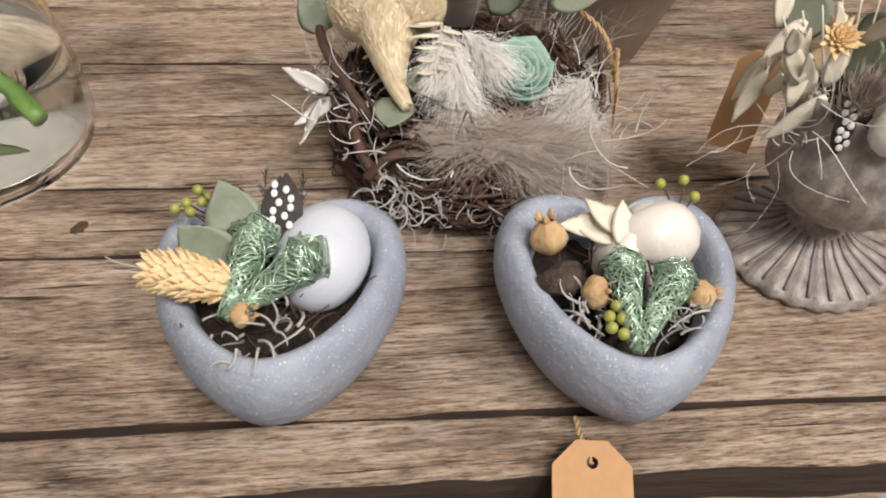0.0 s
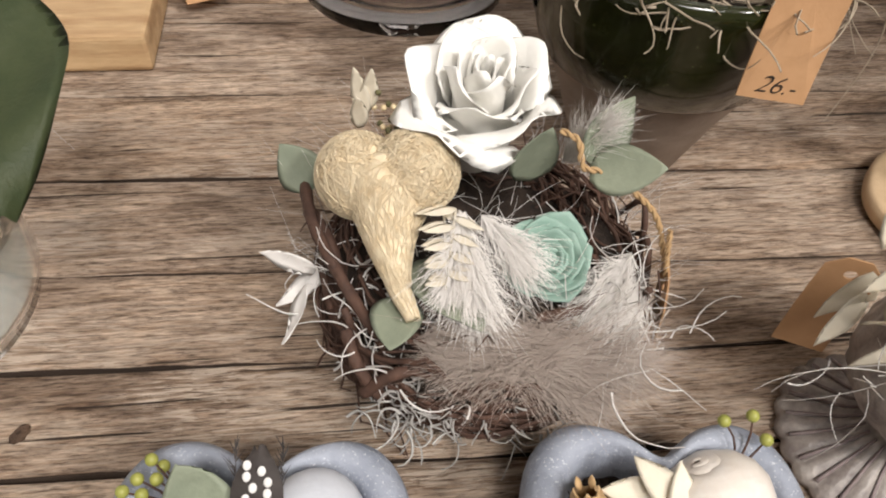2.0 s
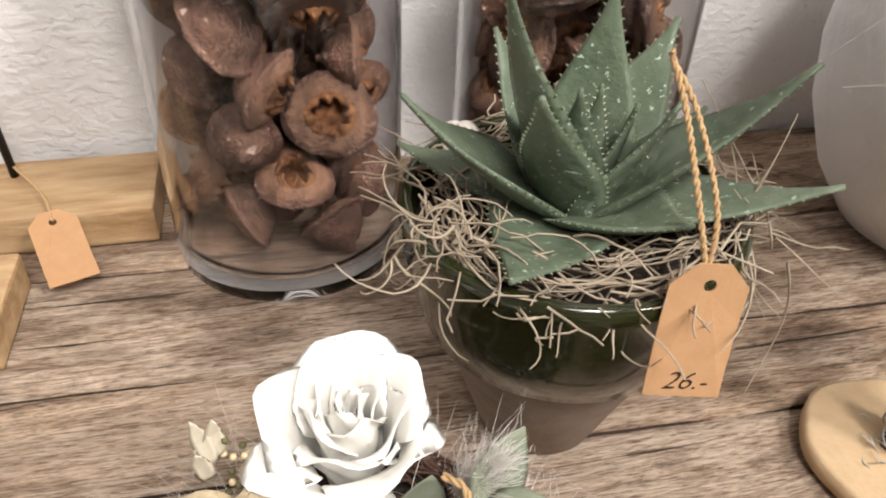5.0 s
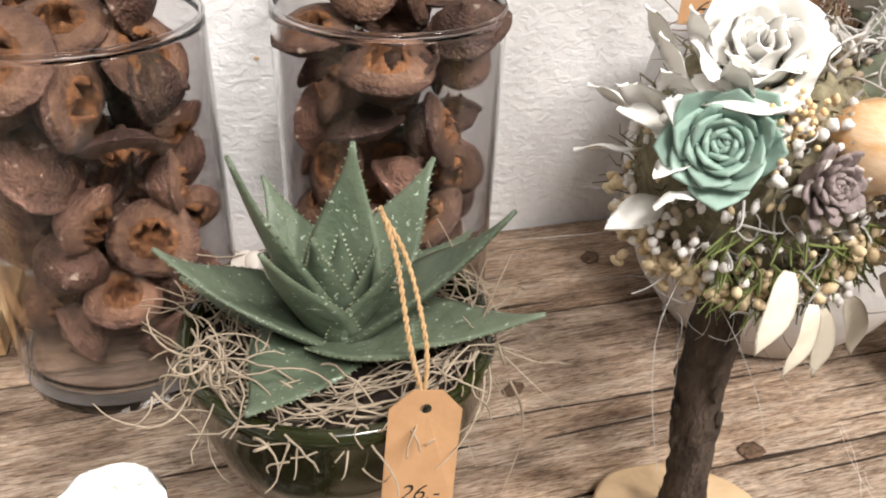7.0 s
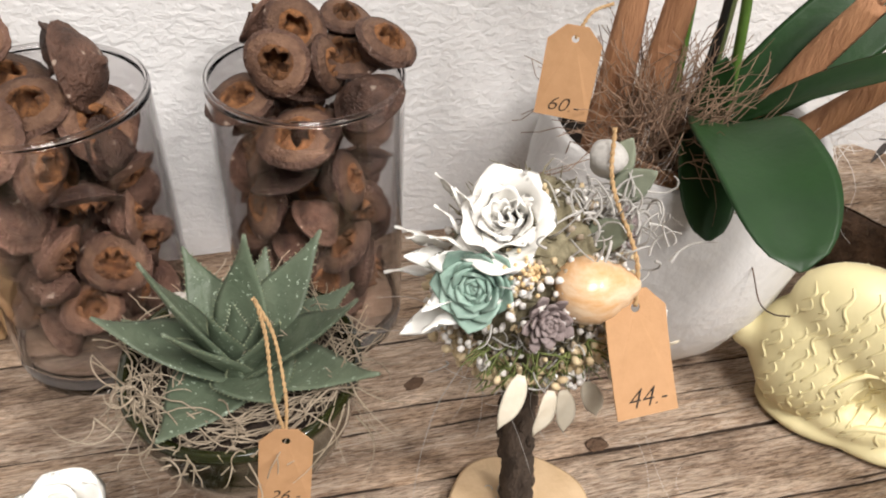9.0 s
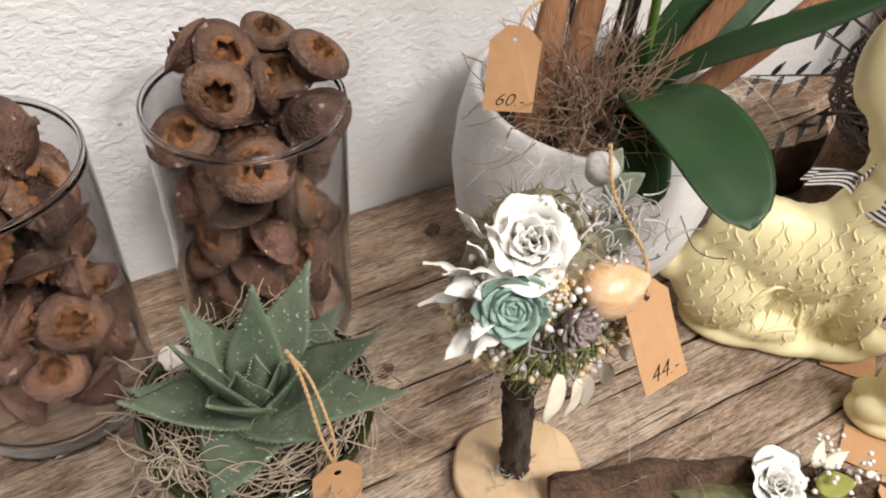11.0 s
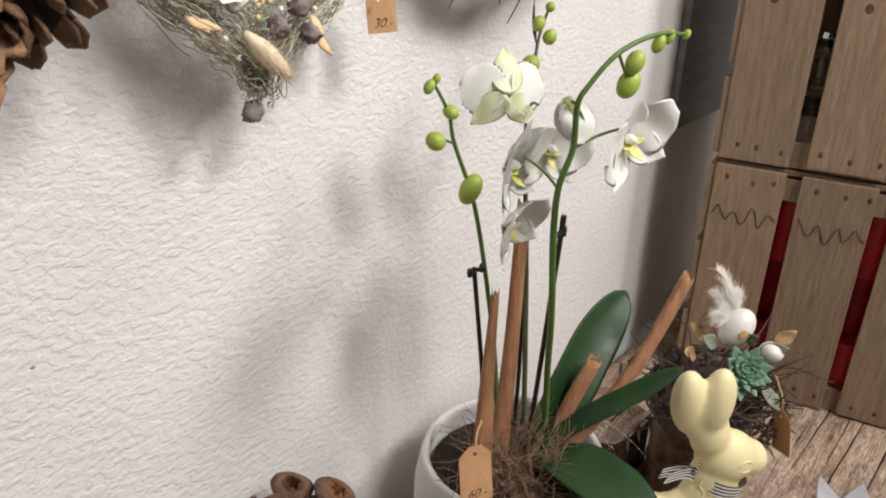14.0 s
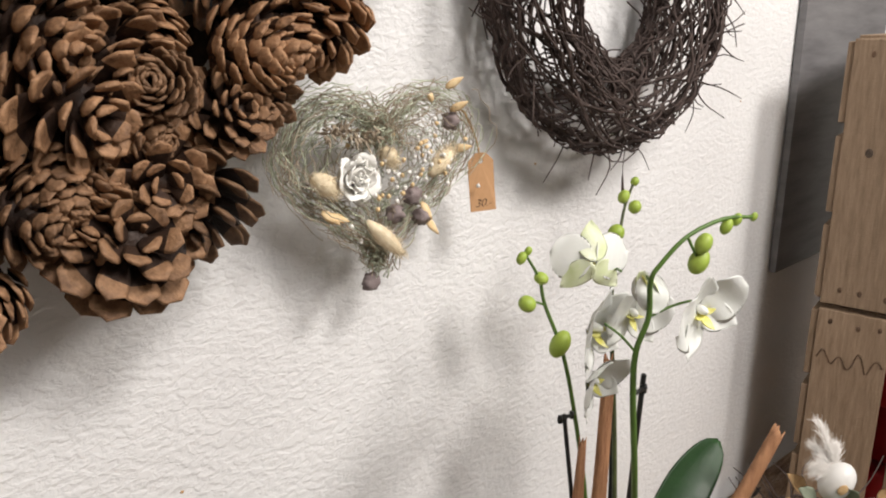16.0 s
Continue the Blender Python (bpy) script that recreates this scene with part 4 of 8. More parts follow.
def dry_pod(p, d, r, label="tan dried poppy-like seed pod", mt="seed"):
    """A ribbed capsule with a toothed crown."""
    ms = Mesh()
    n = 20
    prof = [(0.0, -1.0), (0.35, -0.9), (0.8, -0.45), (1.0, 0.05), (0.85, 0.6), (0.5, 0.9), (0.42, 1.05)]
    v = []
    for rr, z in prof:
        for j in range(n):
            k = 1 + 0.11 * math.cos(2 * math.pi * j / n * 5)
            a = 2 * math.pi * j / n
            v.append((r * rr * k * math.cos(a), r * rr * k * math.sin(a), r * z))
    m = frm(p, Vector(d).orthogonal(), d)
    ms.add((v, grid_faces(len(prof), n, True)), m)
    for j in range(5):
        a = 2 * math.pi * j / 5
        ms.add(leafgeo(r * 0.7, r * 0.4, r * 0.12, 0.9, 0.1, 4, 6, "leaf"), m @ frm((r * 0.38 * math.cos(a), r * 0.38 * math.sin(a), r * 0.95), (math.cos(a), math.sin(a), 0.9), (0, 0, 1)))
    return solo("seed_pod", ms, mt, tuple(p), label, "seed pod", "tan seed pods")


dry_pod((0.3500, 0.5445, 0.048), (-0.2, 0.4, 0.9), 0.0072)
dry_pod((0.3625, 0.517, 0.047), (0.5, -0.5, 0.6), 0.0062)
dry_pod((0.4005, 0.513, 0.047), (0.9, -0.1, 0.3), 0.0055)
dry_pod((0.2355, 0.513, 0.049), (0.6, -0.2, 0.5), 0.0045)
rg = rnd(21)
solo("bark_chip", Mesh().add(blob(0.011, 0.007, 0.006, 12, 8, 0.18, rg), pose(0.353, 0.5275, 0.043, 10, 12, 25)), "bark", (0.353, 0.5275, 0.04), "dark lichen-flecked piece of bark", "bark")
for k, (p, d) in enumerate([((0.376, 0.54, 0.05), (-0.8, 0.5, 0.2)), ((0.377, 0.541, 0.053), (-0.5, 0.7, 0.35)), ((0.377, 0.536, 0.05), (0.15, 0.7, 0.55)), ((0.374, 0.546, 0.05), (-0.95, 0.1, 0.2))]):
    leaf_thing("bleached_leaf", leafgeo(0.02, 0.011, 0.0005, -0.4, 0.25, 7, 6, "leaf", None, 0.03), frm(p, d, (0.1, -0.4, 0.9)), "ivory", "curled ivory bleached leaf", group="bleached leaves")
cl = Mesh()
curls(rg, (0.2435, 0.510, 0.044), 22, (0.018, 0.010, 0.004), 0.014, 0.0007, cl, 2.5, 0.25, 7, 4)
curls(rg, (0.212, 0.52, 0.048), 5, (0.010, 0.012, 0.004), 0.02, 0.0007, cl, 2.6, -0.1, 8, 4)
curls(rg, (0.237, 0.498, 0.045), 2, (0.014, 0.004, 0.004), 0.018, 0.0007, cl, 2.6, -0.5, 8, 4)
solo("lichen_tuft", cl, "moss", (0.24, 0.51, 0.03), "pale grey branching reindeer lichen", "lichen", kind="stuff")
cl = Mesh()
curls(rg, (0.358, 0.510, 0.042), 22, (0.010, 0.012, 0.004), 0.013, 0.0007, cl, 2.5, 0.2, 7, 4)
curls(rg, (0.392, 0.505, 0.044), 20, (0.010, 0.010, 0.004), 0.014, 0.0007, cl, 2.6, 0.1, 7, 4)
curls(rg, (0.405, 0.506, 0.047), 2, (0.006, 0.006, 0.003), 0.025, 0.0007, cl, 1.5, -0.9, 8, 4)
solo("lichen_tuft", cl, "moss", (0.38, 0.51, 0.03), "pale grey branching reindeer lichen", "lichen", kind="stuff")
cl = Mesh()
curls(rg, (0.247, 0.533, 0.034), 60, (0.022, 0.022, 0.004), 0.018, 0.0006, cl, 1.2)
curls(rg, (0.378, 0.526, 0.034), 60, (0.022, 0.022, 0.004), 0.018, 0.0006, cl, 1.2)
solo("twig_filling", cl, "twig", (0.31, 0.525, 0.03), "fine brown twigs filling the heart bowls", "twigs", kind="stuff")
price_tag((0.358, 0.4715, 0.0045), (-0.12, -0.9, -0.42), (0, -0.42, 0.9), 0.030, 0.055, "", [(0.3575, 0.471, 0.005), (0.3565, 0.48, 0.0045), (0.357, 0.492, 0.002)], "brown kraft tag on twine hanging over the table edge")


# ---- nest with rose, fibre heart and rosette ----
def ring_nest(name, c, R, tr, z0, n, seed, mt, label, squash=0.7, r=0.0009, kindtag=""):
    rng = rnd(seed)
    ms = Mesh()
    for k in range(n):
        a0, ln = rng.uniform(0, 6.283), rng.uniform(0.5, 1.7)
        ph, tw = rng.uniform(0, 6.283), rng.uniform(-2.2, 2.2)
        pts = []
        for i in range(9):
            s = i / 8
            a = a0 + ln * s
            q = ph + tw * s
            rr = tr * rng.uniform(0.75, 1.1)
            if k % 7 == 0 and i > 6:
                rr *= rng.uniform(1.1, 1.9)
            pts.append((c[0] + (R + rr * math.cos(q)) * math.cos(a), c[1] + (R + rr * math.cos(q)) * math.sin(a), max(0.001, z0 + tr * squash + rr * squash * math.sin(q))))
        ms.add(tube(pts, r * rng.uniform(0.6, 1.5), r * 0.4, 4, False))
    return ms


nest = thing("nest", (0.333, 0.655, 0), "round twig nest lined with moss, feathers and shavings", "nest")
tagged(part("twig_weave", ring_nest("nest", (0.333, 0.655, 0), 0.05, 0.019, 0.0, 420, 31, "twig", "", 1.35, 0.0009), "twig", nest), kind="stuff")
a = np.linspace(0, 2 * np.pi, 48, endpoint=False)
core = lathe([(0, 0.004), (0.045, 0.003), (0.06, 0.012), (0.061, 0.034), (0.052, 0.044), (0.03, 0.043), (0, 0.042)], 40)
part("core", Mesh().add(core, pose(0.333, 0.655, 0)), "soil", nest, "dark matted nest base")
rg = rnd(41)
mo = Mesh()
curls(rg, (0.3, 0.597, 0.028), 90, (0.02, 0.012, 0.016), 0.014, 0.0006, mo, 3.0, 0, 7, 4)
curls(rg, (0.335, 0.592, 0.02), 50, (0.035, 0.012, 0.016), 0.014, 0.0005, mo, 3.0, 0, 7, 4)
tagged(part("lichen", mo, "moss", nest, "silver-grey curly lichen"), kind="stuff")
mo = Mesh()
curls(rg, (0.37, 0.62, 0.048), 90, (0.03, 0.03, 0.01), 0.028, 0.0005, mo, 2.0, 0.2)
curls(rg, (0.285, 0.63, 0.045), 60, (0.02, 0.04, 0.012), 0.026, 0.0005, mo, 2.0, 0.2)
curls(rg, (0.34, 0.655, 0.052), 40, (0.04, 0.03, 0.008), 0.035, 0.0002, mo, 1.4, 0.5)
tagged(part("shaving", mo, "feather", nest, "white paper-fine shavings"), kind="stuff")
for pts in ([(0.262, 0.678, 0.062), (0.266, 0.655, 0.062), (0.278, 0.628, 0.056), (0.29, 0.608, 0.05)], [(0.276, 0.615, 0.052), (0.280, 0.604, 0.043), (0.288, 0.596, 0.034)], [(0.281, 0.598, 0.035), (0.292, 0.598, 0.047), (0.304, 0.601, 0.046)], [(0.345, 0.612, 0.056), (0.362, 0.614, 0.058), (0.372, 0.622, 0.056)], [(0.264, 0.668, 0.058), (0.271, 0.652, 0.058), (0.275, 0.64, 0.05)]):
    rr = np.full(14, 0.0026)
    rr[::2] *= 0.86
    part("catkin", Mesh().add(tube(smooth_path(pts, 14), rr, None, 8)), "twig", nest, "rust-brown catkin")
for k in range(14):
    a0 = rg.uniform(3.2, 6.4)
    pts = [(0.333 + 0.066 * math.cos(a0 + 0.25 * i), 0.655 + 0.066 * math.sin(a0 + 0.25 * i), 0.02 + 0.03 * rg.uniform() + 0.012 * math.sin(i * 1.3 + k)) for i in range(6)]
    part("vine", Mesh().add(tube(smooth_path(pts, 16), 0.0016, 0.0009, 5)), "twig", nest)

rs = thing("rose", (0.332, 0.693, 0.06), "large white preserved rose in full bloom", "rose")
leaf_parts(lambda e: rose(e, (0.332, 0.692, 0.078), (-0.02, -0.18, 1), 0.0295, 0.040, rnd(51), 18), "petal", "petal", rs)
part("calyx", Mesh().add(lathe([(0, -0.03), (0.008, -0.028), (0.011, -0.012), (0.017, 0.0), (0.018, 0.006)], 20), pose(0.332, 0.694, 0.085)), "petal", rs)
fh = thing("fibre_heart", (0.2995, 0.6095, 0.064), "puffy heart wrapped in cream sisal fibre", "ornament")
rg = rnd(61)
LOBES = [np.array((0.2835, 0.6635, 0.081)), np.array((0.3045, 0.6605, 0.085))]
for c_ in LOBES:
    lb = Mesh().add(blob(0.0152, 0.0162, 0.0145, 24, 16, 0.03, rg), pose(*c_))
    for k in range(420):
        u_ = rg.normal(size=3)
        u_ /= np.linalg.norm(u_)
        w_ = np.cross(u_, rg.normal(size=3))
        w_ /= np.linalg.norm(w_)
        a_ = np.linspace(0, rg.uniform(1.2, 3.6), 12)
        lb.add(tube(c_ + (np.cos(a_)[:, None] * u_ + np.sin(a_)[:, None] * w_) * (0.0152, 0.0162, 0.0146) * rg.uniform(1.0, 1.09), 0.00017, None, 3, False))
    tagged(part("lobe", lb, "fibre", fh), kind="stuff")
tl_ = Mesh()
ax_ = smooth_path([(0.2940, 0.6615, 0.080), (0.2940, 0.650, 0.078), (0.2935, 0.636, 0.073), (0.2955, 0.622, 0.067), (0.2995, 0.6095, 0.064)], 24)
rad_ = np.interp(np.linspace(0, 1, 24), [0, 0.2, 0.45, 0.7, 1], [0.0165, 0.0160, 0.0095, 0.0048, 0.0026])
tl_.add(tube(ax_, rad_, None, 14))
for k in range(380):
    s0, ln = rg.uniform(0, 16), rg.integers(5, 12)
    ph, tw = rg.uniform(0, 6.28), rg.uniform(-1.6, 1.6)
    pts = []
    for i in range(ln):
        n_ = min(23, int(s0) + i)
        a_ = ph + tw * i / ln
        pts.append(ax_[n_] + rad_[n_] * rg.uniform(1.0, 1.06) * np.array((math.cos(a_), -0.3 * math.sin(a_), math.sin(a_))))
    tl_.add(tube(pts, 0.00017, None, 3, False))
part("tail", tl_, "fibre", fh, "tapering tip wound with fibre")
su = thing("succulent", (0.35, 0.634, 0.05), "blue-green artificial rosette succulent in the nest", "succulent", "rosettes")
leaf_parts(lambda e: rosette(e, (0.3505, 0.634, 0.057), (0.05, -0.35, 0.93), 0.0225, 44, rnd(62), 0.10, 0.08, 1.25, 0.92), "leaf", "succ", su)
for b_, t_, w_, n_ in [((0.318, 0.641, 0.084), (0.3225, 0.6075, 0.064), 0.018, 90), ((0.32, 0.64, 0.084), (0.31, 0.612, 0.07), 0.013, 60), ((0.362, 0.668, 0.08), (0.373, 0.659, 0.108), 0.014, 60), ((0.326, 0.64, 0.082), (0.338, 0.624, 0.075), 0.016, 60), ((0.388, 0.640, 0.056), (0.366, 0.612, 0.054), 0.018, 80), ((0.392, 0.628, 0.05), (0.372, 0.604, 0.046), 0.018, 80)]:
    fm = Mesh()
    feather(fm, b_, t_, (0, -0.5, 0.85), w_ * 1.15, int(n_ * 1.5), rnd(int(b_[0] * 1e4)), 0.1, 0.75, 0.0001)
    solo("feather", fm, "feather", b_, "soft white down feather", "feather", "white feathers")
for b_, t_, w_ in [((0.37, 0.606, 0.052), (0.31, 0.6, 0.05), 0.024), ((0.33, 0.603, 0.052), (0.38, 0.598, 0.046), 0.026), ((0.325, 0.606, 0.048), (0.365, 0.59, 0.036), 0.024), ((0.30, 0.61, 0.05), (0.345, 0.6, 0.052), 0.02)]:
    fm = Mesh()
    feather(fm, b_, t_, (0.1, -0.7, 0.7), w_, 200, rnd(int(b_[0] * 1e4) + 3), 0.1, 0.9, 0.0001)
    solo("feather", fm, "featherg", b_, "fluffy grey-brown down feather on the nest rim", "feather", "brown feathers")
for p, d in [((0.3165, 0.640, 0.086), (-0.22, -1, -0.35)), ((0.313, 0.645, 0.082), (-0.05, -1, -0.2))]:
    th = thing("bleached_sprig", p, "ivory fern-like bleached sprig", "leaf", "ivory sprigs")
    x = Vector(d).normalized()
    part("stalk", Mesh().add(tube([p, Vector(p) + x * 0.03], 0.0006, 0.0003, 4)), "ivory", th)
    for k in range(9):
        s = k / 9
        side = 1 if k % 2 else -1
        q = Vector(p) + x * 0.03 * s
        part("leaflet", Mesh().add(leafgeo(0.013 * (1 - 0.4 * s), 0.0042, 0.0004, 0.3, 0.2, 5, 6), frm(q, x * 0.6 + Vector((-x.y, x.x, 0)) * side + Vector((0, 0, 0.2)), (0, 0, 1))), "ivory", th)
for p, d, u, L in [((0.366, 0.652, 0.094), (0.45, 0.55, 0.5), (0.3, -0.7, 0.6), 0.028), ((0.366, 0.650, 0.092), (0.75, -0.3, 0.25), (0.1, -0.6, 0.8), 0.028), ((0.345, 0.66, 0.078), (0.2, 0.15, 0.9), (0.2, -0.9, 0.2), 0.028), ((0.305, 0.634, 0.066), (0.25, -0.9, 0.0), (0, 0, 1), 0.034), ((0.313, 0.628, 0.066), (0.3, -0.95, -0.1), (0, 0, 1), 0.03), ((0.266, 0.676, 0.062), (-0.35, 0.4, 0.35), (-0.3, -0.5, 0.8), 0.022), ((0.296, 0.622, 0.06), (-0.2, -0.9, -0.1), (0, 0, 1), 0.024)]:
    leaf_thing("eucalyptus_leaf", leafgeo(L, 0.019, 0.0007, 0.35, 0.2, 9, 8, "leaf"), frm(p, d, u), "euc", "grey-green preserved eucalyptus leaf", group="eucalyptus leaves")
for k, (p, d) in enumerate([((0.287, 0.688, 0.088), (-0.15, 0.25, 0.95)), ((0.288, 0.689, 0.09), (0.1, 0.2, 0.95)), ((0.285, 0.685, 0.085), (-0.05, 0.1, 1))]):
    leaf_thing("bleached_leaf", leafgeo(0.024 - 0.003 * k, 0.007, 0.0005, 0.5, 0.3, 7, 6, "leaf", None, 0.05), frm(p, d, (0, -1, 0.2)), "ivory", "upright ivory bleached leaf", group="bleached leaves")
for p, d, u in [((0.268, 0.652, 0.04), (-0.6, -0.3, -0.5), (-0.6, -0.5, 0.5)), ((0.265, 0.645, 0.048), (-0.5, 0.2, 0.3), (-0.5, -0.6, 0.5)), ((0.262, 0.637, 0.05), (-0.15, -0.7, -0.7), (-0.8, -0.5, 0.2))]:
    leaf_thing("bleached_leaf", leafgeo(0.024, 0.009, 0.0005, 0.6, 0.35, 7, 6, "leaf", None, 0.04), frm(p, d, u), "feather", "pale silvery dried petal", group="bleached leaves")
bz = thing("flower_cluster", (0.295, 0.683, 0.075), "tiny green-white dried blossoms behind the fibre heart", "dried flower")
rg = rnd(66)
for k in range(26):
    p = np.array((0.296, 0.684, 0.089)) + rg.normal(size=3) * (0.005, 0.004, 0.005)
    part("floret", Mesh().add(blob(0.0013, None, None, 7, 5), pose(*p)), "cream" if k % 3 else "mossgreen", bz)
tw_ = rope([(0.3555, 0.66, 0.103), (0.361, 0.655, 0.102), (0.363, 0.649, 0.095), (0.372, 0.648, 0.092), (0.39, 0.64, 0.08), (0.398, 0.632, 0.06)], 0.0012, 90)
solo("twine_loop", tw_, "twine", (0.363, 0.65, 0.09), "knotted jute twine tied to the nest", "twine")
fz = Mesh()
for k in range(150):
    a0 = rg.uniform(-0.5, 3.6)
    p = np.array((0.333 + 0.062 * math.cos(a0), 0.66 + 0.058 * math.sin(a0), 0.045))
    o = np.array((math.cos(a0), math.sin(a0), rg.uniform(0.5, 2.2))) * rg.uniform(0.006, 0.018)
    fz.add(tube([p, p + o * 0.6 + rg.normal(size=3) * 0.004, p + o + rg.normal(size=3) * 0.008], 0.00012, 0.00005, 3, False))
tagged(part("down_hairs", fz, "feather", nest, "fine wispy white down"), kind="stuff")
price_tag((0.3985, 0.6265, 0.052), (0.06, -0.02, -1), (0.95, -0.3, 0.1), 0.027, 0.055, "", [(0.3985, 0.6265, 0.053), (0.397, 0.63, 0.064), (0.396, 0.634, 0.076)], "brown kraft tag hanging edge-on beside the nest")


# ---- water bottle with stems ----
bt = thing("glass_bottle", (0.085, 0.672, 0), "clear rounded glass jar half filled with water", "glass jar")
ou = [(0.0, 0.0), (0.05, 0.0), (0.058, 0.004), (0.0605, 0.014), (0.060, 0.03), (0.0575, 0.05), (0.053, 0.072), (0.046, 0.092), (0.038, 0.106), (0.034, 0.114), (0.036, 0.124)]
inn = [(r_ - 0.0025, z_ + (0.004 if z_ < 0.002 else 0)) for r_, z_ in ou[::-1] if r_ > 0.01] + [(0.0, 0.004)]
g_ = part("glass", Mesh().add(lathe(ou + inn, 56), pose(0.085, 0.672, 0)), "glass", bt)
g_.visible_shadow = False
w_ = part("water", Mesh().add(lathe([(0, 0.0045), (0.047, 0.0045), (0.0548, 0.008), (0.0572, 0.015), (0.0568, 0.03), (0.0545, 0.05), (0.0535, 0.054), (0, 0.054)], 48), pose(0.085, 0.672, 0)), "water", bt)
w_.visible_shadow = False
for k, pts in enumerate([[(0.125, 0.655, 0.03), (0.105, 0.668, 0.045), (0.088, 0.673, 0.085), (0.08, 0.675, 0.15)], [(0.095, 0.655, 0.012), (0.09, 0.665, 0.05), (0.085, 0.672, 0.1), (0.08, 0.672, 0.16)], [(0.075, 0.66, 0.015), (0.08, 0.668, 0.06), (0.09, 0.675, 0.11), (0.11, 0.68, 0.15)]]):
    solo("cut_flower", Mesh().add(tube(smooth_path(pts, 20), 0.0042 if k < 1 else 0.0025, None, 8)), "stem", pts[0], "thick green cut stem standing in water", "cut flower", "cut stems")
solo("hanging_leaf", Mesh().add(leafgeo(0.092, 0.062, 0.0006, -0.3, 0.15, 16, 10, "leaf", None, 0.06), frm((0.152, 0.702, 0.135), (0.34, -0.9, -0.08), (0.1, -0.25, 0.95))), "leafdark", (0.152, 0.702, 0.135), "dark green serrated leaf hanging over the jar", "leaf")
for p, d, u in [((0.093, 0.652, 0.02), (0.9, -0.2, 0.1), (0, -0.4, 0.9)), ((0.085, 0.65, 0.012), (0.5, -0.3, -0.4), (0, -0.8, 0.6))]:
    leaf_thing("small_leaf", leafgeo(0.026, 0.007, 0.0005, -0.3, 0.2, 7, 6), frm(p, d, u), "leafdark", "narrow green leaf under water in the jar", group="jar leaves")
solo("wire_tendril", Mesh().add(tube(smooth_path([(0.075, 0.63, 0.085), (0.105, 0.622, 0.088), (0.135, 0.64, 0.10), (0.148, 0.66, 0.13)], 24), 0.0006, None, 5)), "twig", (0.1, 0.63, 0.085), "thin brown tendril curling round the jar", "tendril")
rg = rnd(77)
cl = Mesh()
curls(rg, (0.14, 0.68, 0.135), 22, (0.025, 0.02, 0.012), 0.045, 0.00018, cl, 1.6, -0.5, 9)
solo("hair_fibre", cl, "feather", (0.14, 0.68, 0.12), "long pale angel-hair fibres above the jar", "fibre", kind="stuff")

# ---- footed glass with dried flowers ----
cg = thing("footed_glass", (0.489, 0.577, 0), "stained pressed-glass goblet with fluted petal foot", "goblet")
n = 96
v = []
prof = [(0.0405, 0.0), (0.0415, 0.0028), (0.039, 0.0055), (0.03, 0.0095), (0.02, 0.0135), (0.013, 0.019), (0.0115, 0.025), (0.015, 0.031), (0.026, 0.037), (0.033, 0.047), (0.0345, 0.06), (0.031, 0.076), (0.029, 0.088), (0.0265, 0.088), (0.028, 0.075), (0.0315, 0.06), (0.029, 0.048), (0.0, 0.042)]
for r_, z_ in prof:
    for j in range(n):
        a_ = 2 * math.pi * j / n
        k_ = 1 + (0.045 if z_ < 0.03 else 0.03) * (abs(math.cos(a_ * 12)) - 0.6) * (1 if r_ > 0.012 else 0)
        zz = z_ + (0.0016 * (abs(math.cos(a_ * 12)) - 0.5) if 0.003 < z_ < 0.016 else 0)
        v.append((r_ * k_ * math.cos(a_), r_ * k_ * math.sin(a_), zz))
part("goblet", Mesh().add((v, grid_faces(len(prof), n, True) + [tuple(range(n))[::-1]]), pose(0.489, 0.577, 0)), "pressed", cg)
for j in range(24):
    a_ = 2 * math.pi * (j + 0.5) / 24
    part("flute_line", Mesh().add(tube(smooth_path([(0.489 + r_ * math.cos(a_), 0.577 + r_ * math.sin(a_), z_ + 0.0008) for r_, z_ in ((0.0385, 0.0055), (0.03, 0.0088), (0.02, 0.013), (0.0135, 0.0185))], 8), 0.0009, 0.0006, 5)), "conegrey", cg, "darker line along a groove of the foot")
rg = rnd(81)
for k in range(16):
    z0 = rg.uniform(0.085, 0.12)
    p = (0.445 + rg.uniform(-0.008, 0.02), 0.582 + rg.uniform(-0.012, 0.012), z0)
    d = (rg.uniform(-0.7, 0.1), rg.uniform(-0.3, 0.4), rg.uniform(0.4, 1.0) if k % 4 else -0.5)
    leaf_thing("bleached_leaf", leafgeo(rg.uniform(0.02, 0.03), 0.0075, 0.0005, rg.uniform(-0.6, 0.8), 0.3, 7, 6, "leaf", None, 0.04), frm(p, d, (-0.3, -0.8, 0.4)), "ivory", "slender ivory bleached leaf in the goblet", group="bleached leaves")
sprig = Mesh()
for k in range(6):
    sprig.add(tube(smooth_path([(0.475, 0.578, 0.07), (0.455 + 0.004 * k, 0.58, 0.09), (0.435 + 0.007 * k, 0.584, 0.12 + 0.002 * k)], 10), 0.0007, 0.0004, 4))
solo("bleached_stalks", sprig, "ivory", (0.475, 0.578, 0.07), "thin ivory stalks rising from the goblet", "stalk")
ym = Mesh()
rosette(ym, (0.4525, 0.572, 0.117), (-0.2, -0.6, 0.7), 0.009, 60, rnd(83), 0.1, 0.1, 1.5, 0.35, "leaf")
solo("straw_flower", ym, "yellow", (0.4525, 0.572, 0.11), "round orange-yellow straw flower head", "dried flower")
